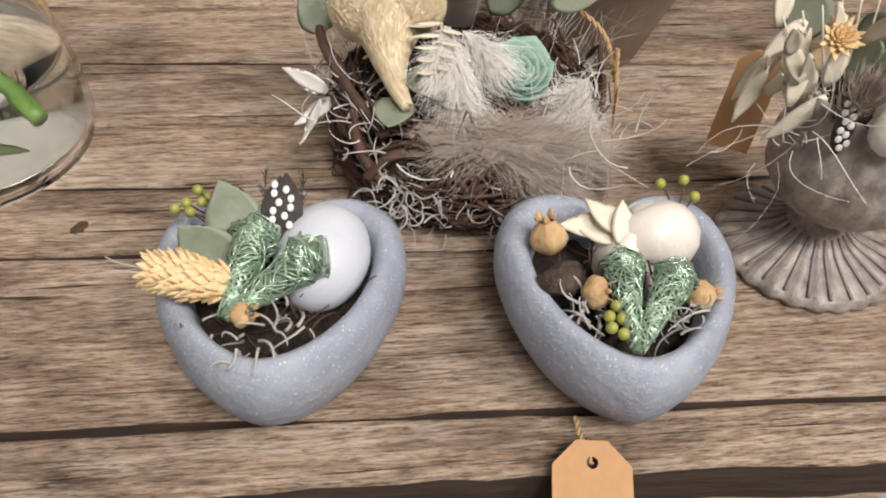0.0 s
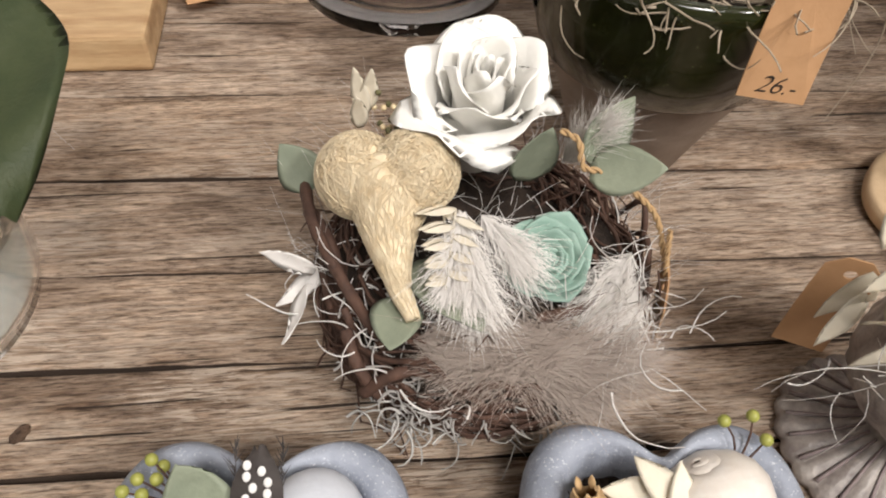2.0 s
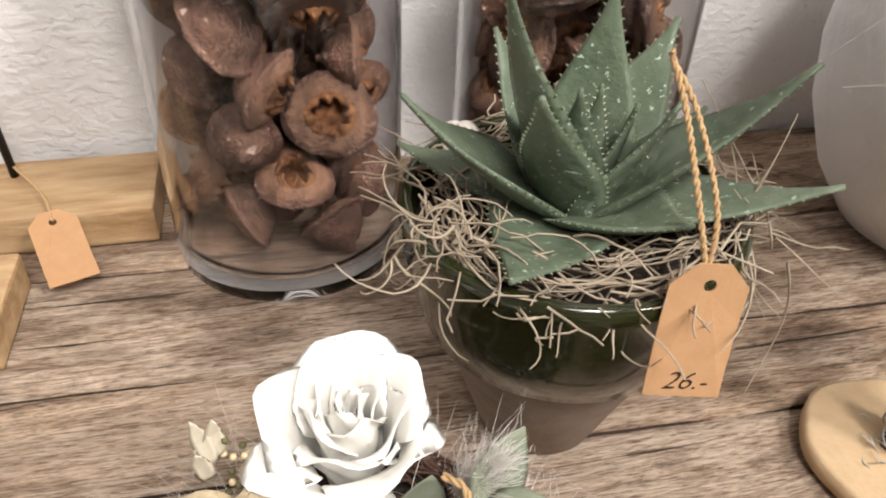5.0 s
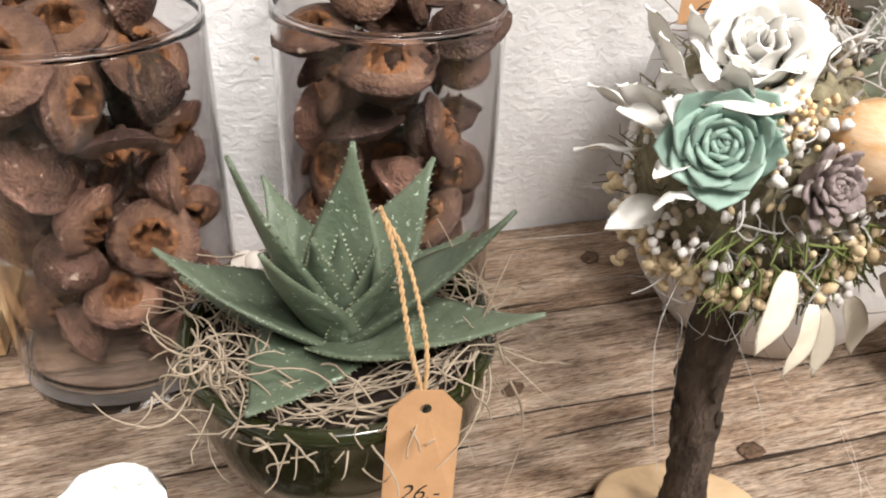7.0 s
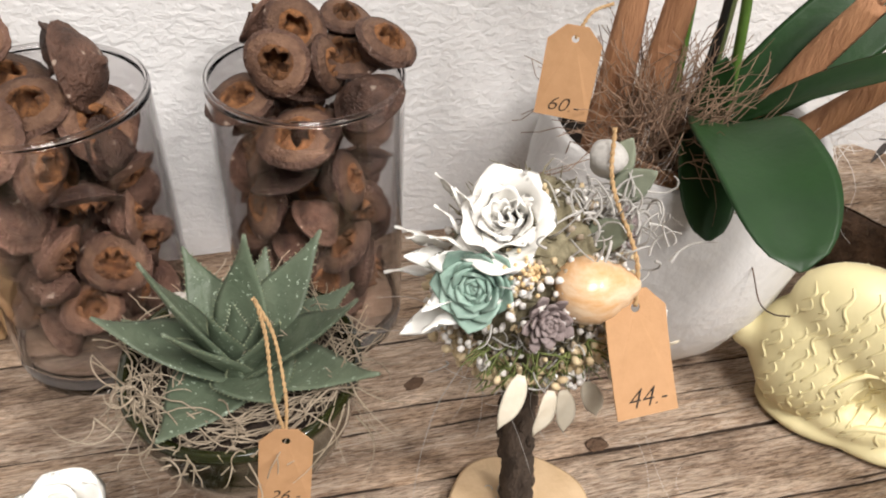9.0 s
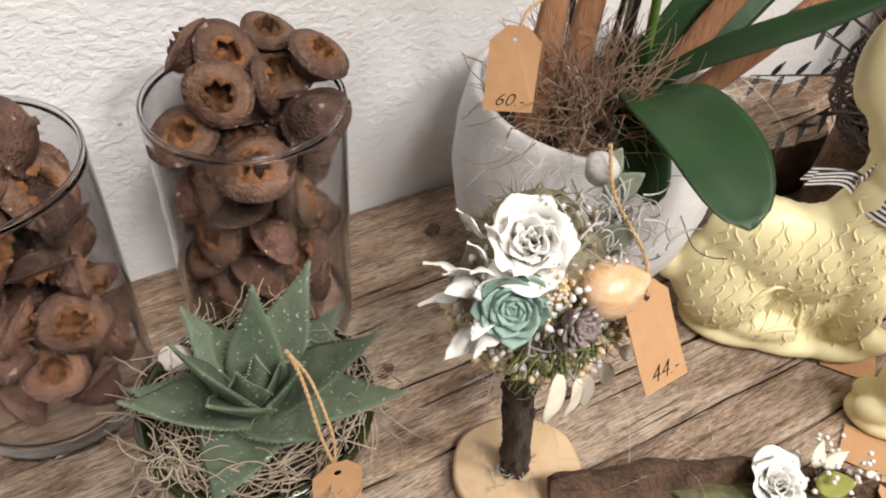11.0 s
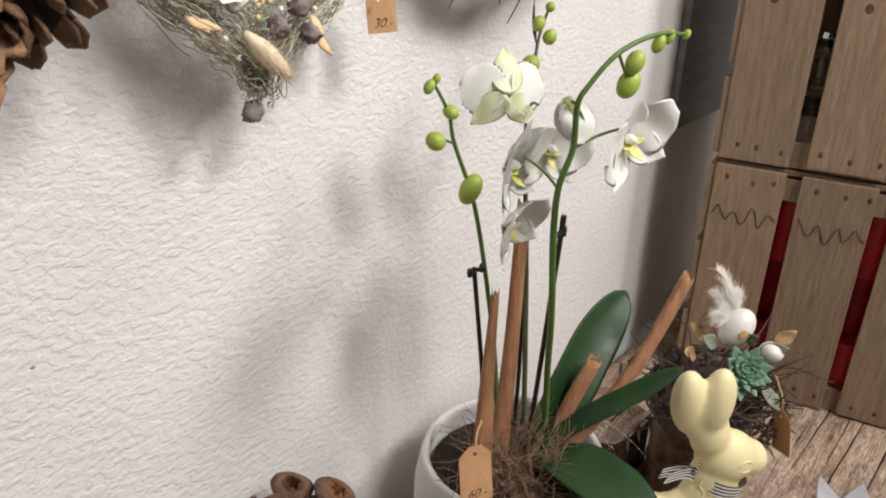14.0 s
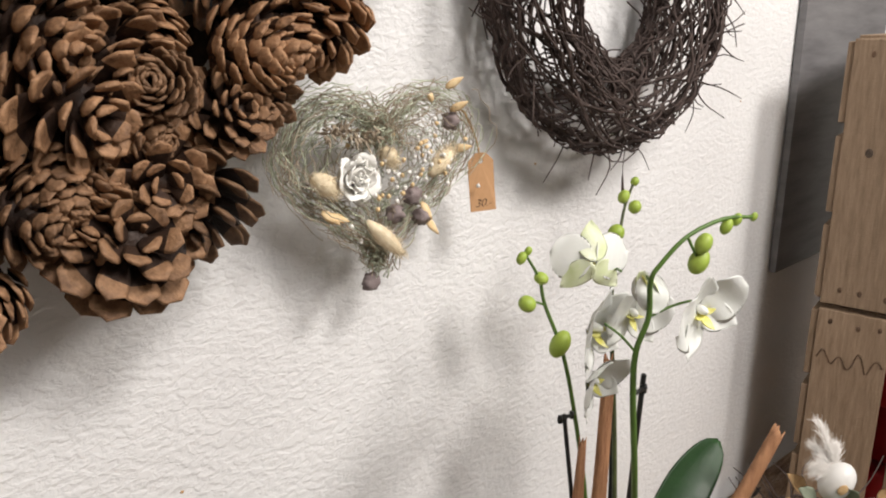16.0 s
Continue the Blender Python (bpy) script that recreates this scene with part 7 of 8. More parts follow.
rabbit((0.884, 0.703, 0.0), -40, BIG, 0.003, -0.31, "large pale yellow ceramic rabbit sitting upright with striped ribbon",
       (-0.075, 0.075, 0.032, 0.170, 0.0115, 0.0013), [([(0.030, 0.196), (0.038, 0.202), (0.046, 0.200), (0.052, 0.194)], 0.0016), ([(0.034, 0.190), (0.041, 0.188), (0.048, 0.190)], 0.0014), ([(0.056, 0.178), (0.064, 0.174), (0.070, 0.177)], 0.0012), ([(-0.03, 0.022), (-0.02, 0.03), (0.0, 0.03), (0.012, 0.02)], 0.003), ([(-0.055, 0.030), (-0.05, 0.06), (-0.03, 0.078), (-0.008, 0.07)], 0.0022), ([(0.004, 0.025), (0.002, 0.045), (-0.004, 0.06)], 0.002), ([(0.014, 0.025), (0.013, 0.045), (0.010, 0.06)], 0.002)])
SMALL = [(-0.022, 0, 0.006, 0.032, 0.024, 0.009, 0), (0.022, 0, 0.006, 0.032, 0.024, 0.009, 0), (-0.036, 0, 0.05, 0.034, 0.025, 0.036, 0), (-0.006, 0, 0.048, 0.036, 0.023, 0.038, 0), (0.012, 0, 0.052, 0.022, 0.02, 0.046, 0), (0.005, 0, 0.085, 0.02, 0.018, 0.022, 0), (-0.008, 0, 0.104, 0.027, 0.021, 0.021, -10), (0.014, 0, 0.1, 0.015, 0.015, 0.014, 0),
         (-0.045, 0.006, 0.128, 0.036, 0.009, 0.012, 40), (-0.047, -0.006, 0.126, 0.036, 0.009, 0.012, 40), (0.032, 0.01, 0.018, 0.02, 0.011, 0.011, 0), (0.03, -0.01, 0.018, 0.02, 0.011, 0.011, 0), (-0.046, 0.014, 0.026, 0.022, 0.014, 0.018, 0), (-0.046, -0.014, 0.026, 0.022, 0.014, 0.018, 0), (-0.07, 0, 0.04, 0.011, 0.012, 0.012, 0)]
SMALL = [(x * 0.88, y, z * 1.2, rx * 0.9, ry, rz * 1.15, tl) for x, y, z, rx, ry, rz, tl in SMALL]
rabbit((0.899, 0.581, 0.0), 131, SMALL, 0.0024, 0.16, "small pale yellow ceramic rabbit with its ears laid back",
       (-0.07, 0.0, 0.045, 0.09, 0.008, 0.0009), [([(0.012, 0.142), (0.018, 0.146), (0.024, 0.143)], 0.0011), ([(0.0, 0.12), (-0.004, 0.126), (-0.002, 0.132)], 0.001), ([(-0.028, 0.03), (-0.036, 0.045), (-0.052, 0.05), (-0.062, 0.04)], 0.0018)])


def ribbon_band(m, rx, ry, w, tails, label):
    th = thing("ribbon", tuple(m.translation), label, "ribbon", "striped ribbons")
    a = np.linspace(0, 2 * np.pi, 41)
    pts = np.stack([rx * np.cos(a), ry * np.sin(a), np.zeros(41)], 1)
    part("band", Mesh().add(strip(pts, w, (0, 0, 1)), m), "ribbon", th)
    for k, t in enumerate(tails):
        part("bow_loop" if len(t) > 4 else "tail", Mesh().add(strip(smooth_path(t, 14), w * 0.85, (0.25, 0.2, 0.95)), m), "ribbon", th)
    return th


mb = pose(0.884, 0.703, 0, 0, 0, -40) @ pose(0.0265, 0, 0.1625, 0, 14, 0)
ribbon_band(mb, 0.031, 0.0265, 0.017, [[(-0.028, -0.004, 0), (-0.045, -0.006, 0.006), (-0.066, -0.004, -0.006)], [(-0.028, 0.004, 0), (-0.045, 0.008, -0.002), (-0.062, 0.012, -0.012)], [(-0.028, 0, 0), (-0.036, -0.006, 0.012), (-0.04, -0.01, 0.02), (-0.033, -0.006, 0.014), (-0.028, 0, 0.002)]], "black and white striped ribbon round the large rabbit's neck")
mb = pose(0.899, 0.581, 0, 0, 0, 131) @ pose(0.0195, 0, 0.1, 0, -8, 0)
ribbon_band(mb, 0.0225, 0.0205, 0.009, [[(-0.004, 0.021, 0), (0.008, 0.024, 0.004), (0.017, 0.025, 0.001), (0.008, 0.026, -0.004), (-0.004, 0.022, 0)], [(-0.004, 0.021, 0), (-0.016, 0.024, 0.006), (-0.026, 0.025, 0.01), (-0.016, 0.026, 0.0), (-0.004, 0.022, 0)], [(-0.004, 0.021, 0), (0.01, 0.025, -0.008), (0.02, 0.026, -0.012)], [(-0.004, 0.021, 0), (-0.014, 0.025, -0.007), (-0.022, 0.026, -0.009)]], "black and white striped bow on the small rabbit")
for (x, y, rz, w, l) in [(0.915, 0.648, -55, 0.035, 0.045), (0.853, 0.577, -60, 0.036, 0.045), (0.945, 0.525, 20, 0.04, 0.05)]:
    th = solo("paper_label", Mesh().add(box(-l / 2, l / 2, -w / 2, w / 2, 0.0008, 0.0016, 0), pose(x, y, 0.0002, 0, 0, rz)), "kraft", (x, y, 0.001), "brown kraft card lying under a rabbit", "price tag", "cards under the rabbits", smooth=False)

# ---- bark tray with white blossom ----
tr = thing("bark_tray", (0.70, 0.61, 0), "curved dark bark tray holding dried flowers", "bark tray")
axis = smooth_path([(0.597, 0.672, 0.012), (0.66, 0.652, 0.014), (0.73, 0.618, 0.013), (0.79, 0.575, 0.012), (0.85, 0.52, 0.012)], 40)
v = []
rg = rnd(141)
for lay in (0, 1):
    for i in range(40):
        d = axis[min(39, i + 1)] - axis[max(0, i - 1)]
        d /= np.linalg.norm(d)
        sd = np.array((d[1], -d[0], 0))
        for j in range(11):
            a = math.radians(-62 + 124 * j / 10)
            r_ = (0.047 - 0.007 * lay) * (1 + 0.05 * math.sin(i * 0.7 + j))
            hgt = 0.06 * (1 - math.cos(a)) + 0.003 + lay * 0.006 + (0.004 * noise.noise((i * 0.5, j * 2.0, lay)) if j in (0, 10) else 0.001 * noise.noise((i * 0.8, j * 0.9, 3)))
            v.append(axis[i] * (1, 1, 0) + sd * (0.043 + r_ * math.sin(a)) + np.array((0, 0, hgt)))
f = grid_faces(40, 11)
o = 440
f2 = [tuple(o + k for k in q[::-1]) for q in f]
ed = [(i * 11, (i + 1) * 11, o + (i + 1) * 11, o + i * 11) for i in range(39)] + [((i + 1) * 11 + 10, i * 11 + 10, o + i * 11 + 10, o + (i + 1) * 11 + 10) for i in range(39)]
ed += [(j + 1, j, o + j, o + j + 1) for j in range(10)] + [(39 * 11 + j, 39 * 11 + j + 1, o + 39 * 11 + j + 1, o + 39 * 11 + j) for j in range(10)]
part("bark", Mesh().add((v, [q[::-1] for q in f2] + f, [0] * len(f2) + [0] * len(f))).add((v, ed)), ["logdark"], tr, "ragged dark brown bark")
rm = thing("ranunculus", (0.7365, 0.59, 0.02), "white many-petalled blossom in the bark tray", "flower")
leaf_parts(lambda e: rose(e, (0.7365, 0.590, 0.030), (-0.2, -0.25, 0.95), 0.020, 0.024, rnd(142), 22), "petal", "petal", rm)
part("heart", Mesh().add(blob(0.006, 0.006, 0.008, 10, 8), pose(0.7365, 0.590, 0.034)), "petal", rm)
part("filling", Mesh().add(blob(0.09, 0.016, 0.012, 20, 8, 0.15, rg), pose(0.745, 0.573, 0.018, 0, 0, -36)), "mossgreen", tr, "dark moss filling")
gp = thing("gypsophila", (0.775, 0.575, 0.02), "sprays of tiny white dried gypsophila", "dried flower")
st = Mesh()
for k in range(46):
    p = np.array((0.785, 0.572, 0.045)) + rg.normal(size=3) * (0.016, 0.014, 0.010)
    part("floret", Mesh().add(blob(0.002, 0.002, 0.0016, 7, 5, 0.25, rg), pose(*p)), "feather", gp)
    st.add(tube([(0.775, 0.57, 0.02), (p + (0.775, 0.57, 0.02)) / 2 + rg.normal(size=3) * 0.002, p], 0.0004, 0.0002, 3, False))
part("stalks", st, "hay", gp)
for p, d in [((0.752, 0.588, 0.045), (-0.2, 0.7, 0.2)), ((0.765, 0.583, 0.045), (0.4, 0.2, 0.3)), ((0.772, 0.58, 0.045), (0.6, -0.1, 0.3)), ((0.752, 0.592, 0.043), (-0.6, 0.5, 0.1)), ((0.80, 0.562, 0.04), (0.5, -0.5, -0.2))]:
    leaf_thing("bleached_leaf", leafgeo(0.022, 0.011, 0.0005, -0.3, 0.2, 7, 6, "leaf", None, 0.04), frm(p, d, (0, -0.3, 0.9)), "ivory", "pale bleached leaf in the bark tray", group="bleached leaves")
leaf_thing("green_leaf", leafgeo(0.026, 0.02, 0.0008, 0.3, 0.2, 8, 8, "leaf"), frm((0.757, 0.572, 0.042), (0.5, -0.3, 0.2), (0, -0.4, 0.9)), "berry", "olive green leaf beside the blossom", group="")
price_tag((0.812, 0.547, 0.038), (-0.15, -0.85, -0.4), (-0.1, -0.4, 0.9), 0.028, 0.05, "", None, "brown kraft tag leaning on the bark tray")
cl = Mesh()
curls(rg, (0.69, 0.645, 0.03), 12, (0.05, 0.02, 0.008), 0.06, 0.0002, cl, 1.4, 0, 9)
tagged(part("threads", cl, "feather", tr, "loose white threads"), kind="stuff")

# ---- log, stump and second nest ----
def log(name, c, r, z0, z1, seed, label):
    th = thing(name, (c[0], c[1], z0), label, "log", "log pieces")
    rng = rnd(seed)
    n = 40
    a = np.arange(n) * 2 * np.pi / n
    w = 1 + 0.06 * np.sin(2 * a + seed) + 0.05 * np.sin(5 * a) + rng.normal(size=n) * 0.015
    v = []
    zs = [z0, z0 + 0.3 * (z1 - z0), z0 + 0.7 * (z1 - z0), z1 - 0.003, z1]
    for k, z in enumerate(zs):
        v += [(c[0] + r * q * (0.96 if k == 4 else 1 + 0.02 * math.sin(k * 3 + b * 4)) * math.cos(b), c[1] + r * q * (0.96 if k == 4 else 1) * math.sin(b), z) for b, q in zip(a, w)]
    part("bark", Mesh().add((v, grid_faces(5, n, True) + [tuple(range(n))[::-1]])), "logdark", th)
    tpv = [(c[0], c[1], z1)]
    rings = 7
    for k in range(1, rings + 1):
        tpv += [(c[0] + r * 0.965 * q * k / rings * math.cos(b), c[1] + r * 0.965 * q * k / rings * math.sin(b), z1 + 0.0012 + 0.0009 * (k % 2)) for b, q in zip(a, w)]
    f = [(0, 1 + j, 1 + (j + 1) % n) for j in range(n)]
    for k in range(rings - 1):
        f += [(1 + k * n + j, 1 + (k + 1) * n + j, 1 + (k + 1) * n + (j + 1) % n, 1 + k * n + (j + 1) % n) for j in range(n)]
    part("cut_face", Mesh().add((tpv, f)), "table", th, "weathered ringed cut face", smooth=False)
    return th


log("log_slice", (1.075, 0.665), 0.062, 0.0005, 0.045, 1, "thick weathered log slice with a cracked face")
log("log_stump", (1.06, 0.765), 0.06, 0.0005, 0.135, 2, "short dark stump carrying the second nest")
log("log_stump", (1.03, 0.905), 0.075, 0.0005, 0.07, 3, "low old stump against the wall")
n2 = thing("nest", (1.035, 0.742, 0.136), "wild nest of dark twigs with egg shells", "nest")
tagged(part("twig_weave", ring_nest("nest", (1.035, 0.742, 0), 0.052, 0.034, 0.137, 330, 151, "twigdark", "", 1.1, 0.0013), "twigdark", n2), kind="stuff")
rg = rnd(152)
ms = Mesh()
for k in range(46):
    a = rg.uniform(0, 6.283)
    o = np.array((math.cos(a), math.sin(a), rg.uniform(-0.2, 0.9)))
    p = np.array((1.035, 0.742, 0.185)) + o * 0.05
    q = p + o * rg.uniform(0.03, 0.075) + rg.normal(size=3) * 0.012
    part("loose_twig", Mesh().add(tube(smooth_path([p, (p + q) / 2 + rg.normal(size=3) * 0.008, q], 8), 0.0014, 0.0006, 5)), "twigdark", n2)
part("core", Mesh().add(blob(0.052, 0.052, 0.03, 18, 10, 0.08, rg), pose(1.035, 0.742, 0.178)), "soil", n2)
su = thing("succulent", (1.012, 0.712, 0.23), "large green rosette succulent on the twig nest", "succulent", "rosettes")
leaf_parts(lambda e: rosette(e, (1.012, 0.712, 0.238), (-0.62, -0.55, 0.55), 0.037, 54, rnd(153), 0.1, 0.1, 1.45, 0.5, "leaf"), "leaf", "succ2", su)
eg = thing("egg_shell", (1.035, 0.733, 0.27), "white egg shell with a round hole and down tuft", "egg")
part("shell", Mesh().add(blob(0.0185, 0.0185, 0.026, 22, 14), pose(1.03, 0.732, 0.284, 28, 12, 20)), "white", eg)
part("hole", Mesh().add(blob(0.0075, 0.0065, 0.0012, 14, 6), frm((1.0165, 0.7195, 0.284), (0.3, -0.3, 0.9), (-0.65, -0.75, -0.05))), "seed", eg, "brown round opening")
fm = Mesh()
for k in range(6):
    feather(fm, (1.032, 0.737, 0.297), np.array((1.036, 0.752, 0.318)) + rg.normal(size=3) * 0.013, (-0.5, -0.7, 0.4), 0.016, 46, rg, 0.15, 0.7)
part("down_tuft", fm, "feather", eg, "fluffy white down")
solo("egg_shell", Mesh().add(blob(0.018, 0.014, 0.012, 18, 12), pose(1.04, 0.69, 0.262, 10, 20, 30)), "white", (1.04, 0.69, 0.25), "broken white egg shell half in the nest", "egg")
for p, d, L, mt in [((1.03, 0.70, 0.262), (0.3, -0.8, 0.35), 0.034, "euc"), ((1.01, 0.745, 0.262), (-0.5, 0.5, 0.4), 0.03, "euc"), ((1.02, 0.685, 0.225), (-0.3, -0.6, -0.5), 0.034, "euc"), ((1.03, 0.72, 0.27), (-0.2, -0.5, 0.5), 0.028, "euc"), ((1.03, 0.765, 0.255), (-0.4, 0.5, 0.5), 0.036, "seed"), ((1.05, 0.69, 0.27), (0.3, -0.6, 0.7), 0.03, "seed"), ((1.0, 0.765, 0.245), (-0.6, 0.2, 0.3), 0.036, "seed")]:
    leaf_thing("dried_leaf", leafgeo(L, 0.019, 0.0007, 0.3, 0.25, 8, 8, "leaf", None, 0.05), frm(p, d, (-0.5, -0.6, 0.6)), mt, "curled dried leaf in the twig nest", group="nest leaves")
for b0, d0 in [((0.985, 0.80, 0.20), (-0.35, 0.3, 0.25)), ((0.98, 0.81, 0.18), (-0.3, 0.3, -0.1)), ((0.985, 0.79, 0.17), (-0.25, 0.2, -0.35)), ((0.98, 0.79, 0.23), (-0.3, 0.25, 0.5))]:
    x = Vector(d0).normalized()
    th = thing("dry_sprig", b0, "dark narrow-leaved dried sprig by the nest", "sprig", "dark sprigs")
    part("stalk", Mesh().add(tube([b0, Vector(b0) + x * 0.07], 0.0011, 0.0006, 5)), "twigdark", th)
    for k in range(6):
        q = Vector(b0) + x * (0.012 + 0.01 * k)
        part("leaflet", Mesh().add(leafgeo(0.024, 0.0055, 0.0008, 0.3, 0.2, 5, 6), frm(q, x * 0.5 + Vector((0.3 * (-1) ** k, -0.5, 0.6 * (-1) ** k)), (-0.5, -0.7, 0.3))), "featherd", th)
price_tag((1.012, 0.657, 0.2), (0.0, -0.25, -1), (-0.8, 0.55, 0.1), 0.03, 0.056, "", [(1.012, 0.657, 0.2), (1.01, 0.66, 0.225), (1.02, 0.675, 0.245)], "brown kraft tag hanging from the second nest")
sv = thing("felt_leaf_bowl", (1.11, 0.565, 0), "grey felt leaf-shaped dish with pointed tips", "dish")
for k in range(7):
    a = k * 0.9
    part("leaf", Mesh().add(leafgeo(0.075, 0.045, 0.002, 0.75, 0.15, 9, 8, "leaf"), frm((1.11, 0.565, 0.004), (math.cos(a), math.sin(a), 0.1), (0, 0, 1))), "silver", sv)

# ---- stacked fruit crates ----
CD = Vector((0.18, -1, 0)).normalized()
CN = Vector((-CD.y, CD.x, 0)) * 1.0
CM = Matrix(((CD.x, CN.x, 0, 1.33), (CD.y, CN.y, 0, 0.891), (0, 0, 1, 0), (0, 0, 0, 1)))


def crate(z0, z1, seed, label, knots):
    th = thing("fruit_crate", tuple(CM @ Vector((0, 0, z0))), label, "crate", "stacked crates")
    rng = rnd(seed)
    u = 0.0
    W = 0.103
    for k in range(5):
        dz = rng.uniform(-0.003, 0.003)
        g = box(u, u + W, 0.0, 0.011, z0 + 0.004 + dz, z1 - 0.003 + dz, 0.002)
        sl_ = part("slat", Mesh().add(g, CM @ Matrix.Rotation(radians(rng.uniform(-0.4, 0.4)), 4, "Y")), "crate", th, smooth=False)
        for zz in (z0 + 0.026, z1 - 0.024):
            for q in (0.2, 0.55, 0.85):
                part("nail_mark", Mesh().add(blob(0.0032, 0.0012, 0.0048, 8, 5), CM @ pose(u + W * q + rng.uniform(-0.006, 0.006), -0.0002, zz + rng.uniform(-0.004, 0.004))), "logdark", sl_, "rusty nail mark")
        if seed == 2:
            zz = z1 - 0.085
            pts = [(u + W * (0.05 + 0.9 * i / 13), -0.0004, zz + 0.012 * math.sin(i * 1.7 + k) + 0.008 * rng.uniform(-1, 1)) for i in range(14)]
            part("stain", Mesh().add(tube(smooth_path(pts, 30), 0.0011, None, 5), CM), "logdark", sl_, "dark wavy water stain")
        for q in range(knots):
            part("knot", Mesh().add(blob(0.006, 0.0008, 0.007, 10, 6), CM @ pose(u + W * rng.uniform(0.15, 0.85), 0.0002, rng.uniform(z0 + 0.08, z1 - 0.08))), "bark", sl_, "dark wood knot")
        u += W + 0.0225
    L = u - 0.02
    for zz in (z0 + 0.02, z1 - 0.035):
        part("rail", Mesh().add(box(-0.01, L, 0.012, 0.03, zz - 0.015, zz + 0.02, 0.002), CM), "crate", th, smooth=False)
    part("back_board", Mesh().add(box(0, L, 0.27, 0.28, z0, z1, 0.002), CM), "crate", th, smooth=False)
    part("bottom_board", Mesh().add(box(0, L, 0.012, 0.27, z0 - 0.0, z0 + 0.008, 0.001), CM), "crate", th, smooth=False)
    part("top_board", Mesh().add(box(0, L, 0.012, 0.27, z1 - 0.009, z1 - 0.001, 0.001), CM), "crate", th, smooth=False)
    for k in range(3):
        zz = z0 + 0.01 + (z1 - z0) / 3 * k
        part("side_slat", Mesh().add(box(-0.012, -0.0015, 0.004, 0.29, zz, zz + (z1 - z0) / 3 - 0.02, 0.002), CM), "crate", th, smooth=False)
    return th


crate(0.0, 0.390, 2, "old fruit crate with red candles behind its slats", 0)
crate(0.3935, 0.80, 3, "old fruit crate with glass jars behind its slats", 2)
for k, (u, w_) in enumerate([(0.115, 0.06), (0.24, 0.06), (0.365, 0.06), (0.47, 0.06)]):
    for lvl in (0, 1, 2):
        p = CM @ Vector((u, w_ + 0.03 * (lvl % 2), 0.01 + 0.112 * lvl))
        th = thing("candle", tuple(p), "deep red pillar candle stored in the crate", "candle", "red candles")
        part("wax", Mesh().add(lathe([(0, 0), (0.034, 0), (0.036, 0.003), (0.036, 0.104), (0.033, 0.108), (0, 0.107)], 28), Matrix.Translation(p)), "red", th)
        part("wick", Mesh().add(tube([p + Vector((0, 0, 0.105)), p + Vector((0.001, 0, 0.1115))], 0.0012, None, 5)), "black", th)
for u in (0.11, 0.235, 0.36):
    for lvl in (0, 1):
        p = CM @ Vector((u, 0.075, 0.404 + 0.09 * lvl))
        th = thing("glass_jar", tuple(p), "stacked clear glass tumbler inside the crate", "glass jar", "stacked tumblers")
        g = part("glass", Mesh().add(lathe([(0, 0.001), (0.03, 0.001), (0.034, 0.006), (0.036, 0.04), (0.0375, 0.086), (0.035, 0.086), (0.033, 0.04), (0.03, 0.012), (0, 0.01)], 32), Matrix.Translation(p)), "glass", th)
        g.visible_shadow = False


# ---- wall decorations ----
def cone_data(seed, n, R, H, openness, width=0.54):
    """One pine cone, its axis along z: scales in spirals, each thick with a pale tip and a base darkened as gap shade.
    """
    rng = rnd(seed)
    ms = Mesh()
    ms.add(blob(R * 0.38, R * 0.38, H * 0.5, 10, 8), pose(0, 0, H * 0.45))
    for i in range(n):
        s = i / (n - 1)
        a = i * 2.39996 + rng.normal() * 0.05
        z = H * (0.02 + 0.93 * s)
        env = math.sin(math.pi * (0.2 + 0.75 * s) ** 0.9) ** 0.8
        r0 = R * 0.30 * (1 - 0.7 * s)
        tl = math.radians(openness + (52 - openness * 0.3) * s * s + rng.normal() * 4)
        L = R * (0.78 * env + 0.12) * rng.uniform(0.9, 1.1)
        d = (math.cos(a) * math.cos(tl), math.sin(a) * math.cos(tl), math.sin(tl))
        up = (-math.cos(a) * math.sin(tl), -math.sin(a) * math.sin(tl), math.cos(tl))
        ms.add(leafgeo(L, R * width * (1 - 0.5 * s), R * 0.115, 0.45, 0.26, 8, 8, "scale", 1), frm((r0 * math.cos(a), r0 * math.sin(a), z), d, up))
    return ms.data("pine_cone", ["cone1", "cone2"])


CONES = [cone_data(1, 40, 0.041, 0.048, 0, 0.58), cone_data(2, 56, 0.037, 0.060, 12), cone_data(3, 34, 0.042, 0.036, -6, 0.64), cone_data(4, 84, 0.029, 0.047, 30), cone_data(5, 48, 0.039, 0.044, 5, 0.5)]
ch = thing("pine_cone_heart", (0.12, 1.012, 0.78), "large wall heart made of brown pine cones", "pine-cone wreath")
o2 = soft_heart(64, 6)
v = [(0.16 + x * 0.62, 0.985, 0.88 + y * 0.42) for x, y in o2] + [(0.16 + x * 0.62, 1.013, 0.88 + y * 0.42) for x, y in o2]
# The backing's near-black colour stands for the shade behind the cones.
part("backing", Mesh().add((v, [tuple(range(64)), tuple(range(127, 63, -1))] + [(i, (i + 1) % 64, 64 + (i + 1) % 64, 64 + i) for i in range(64)])), "cone1", ch, "backing darkened as the shade between the cones", smooth=False)
rg = rnd(161)
spots = []
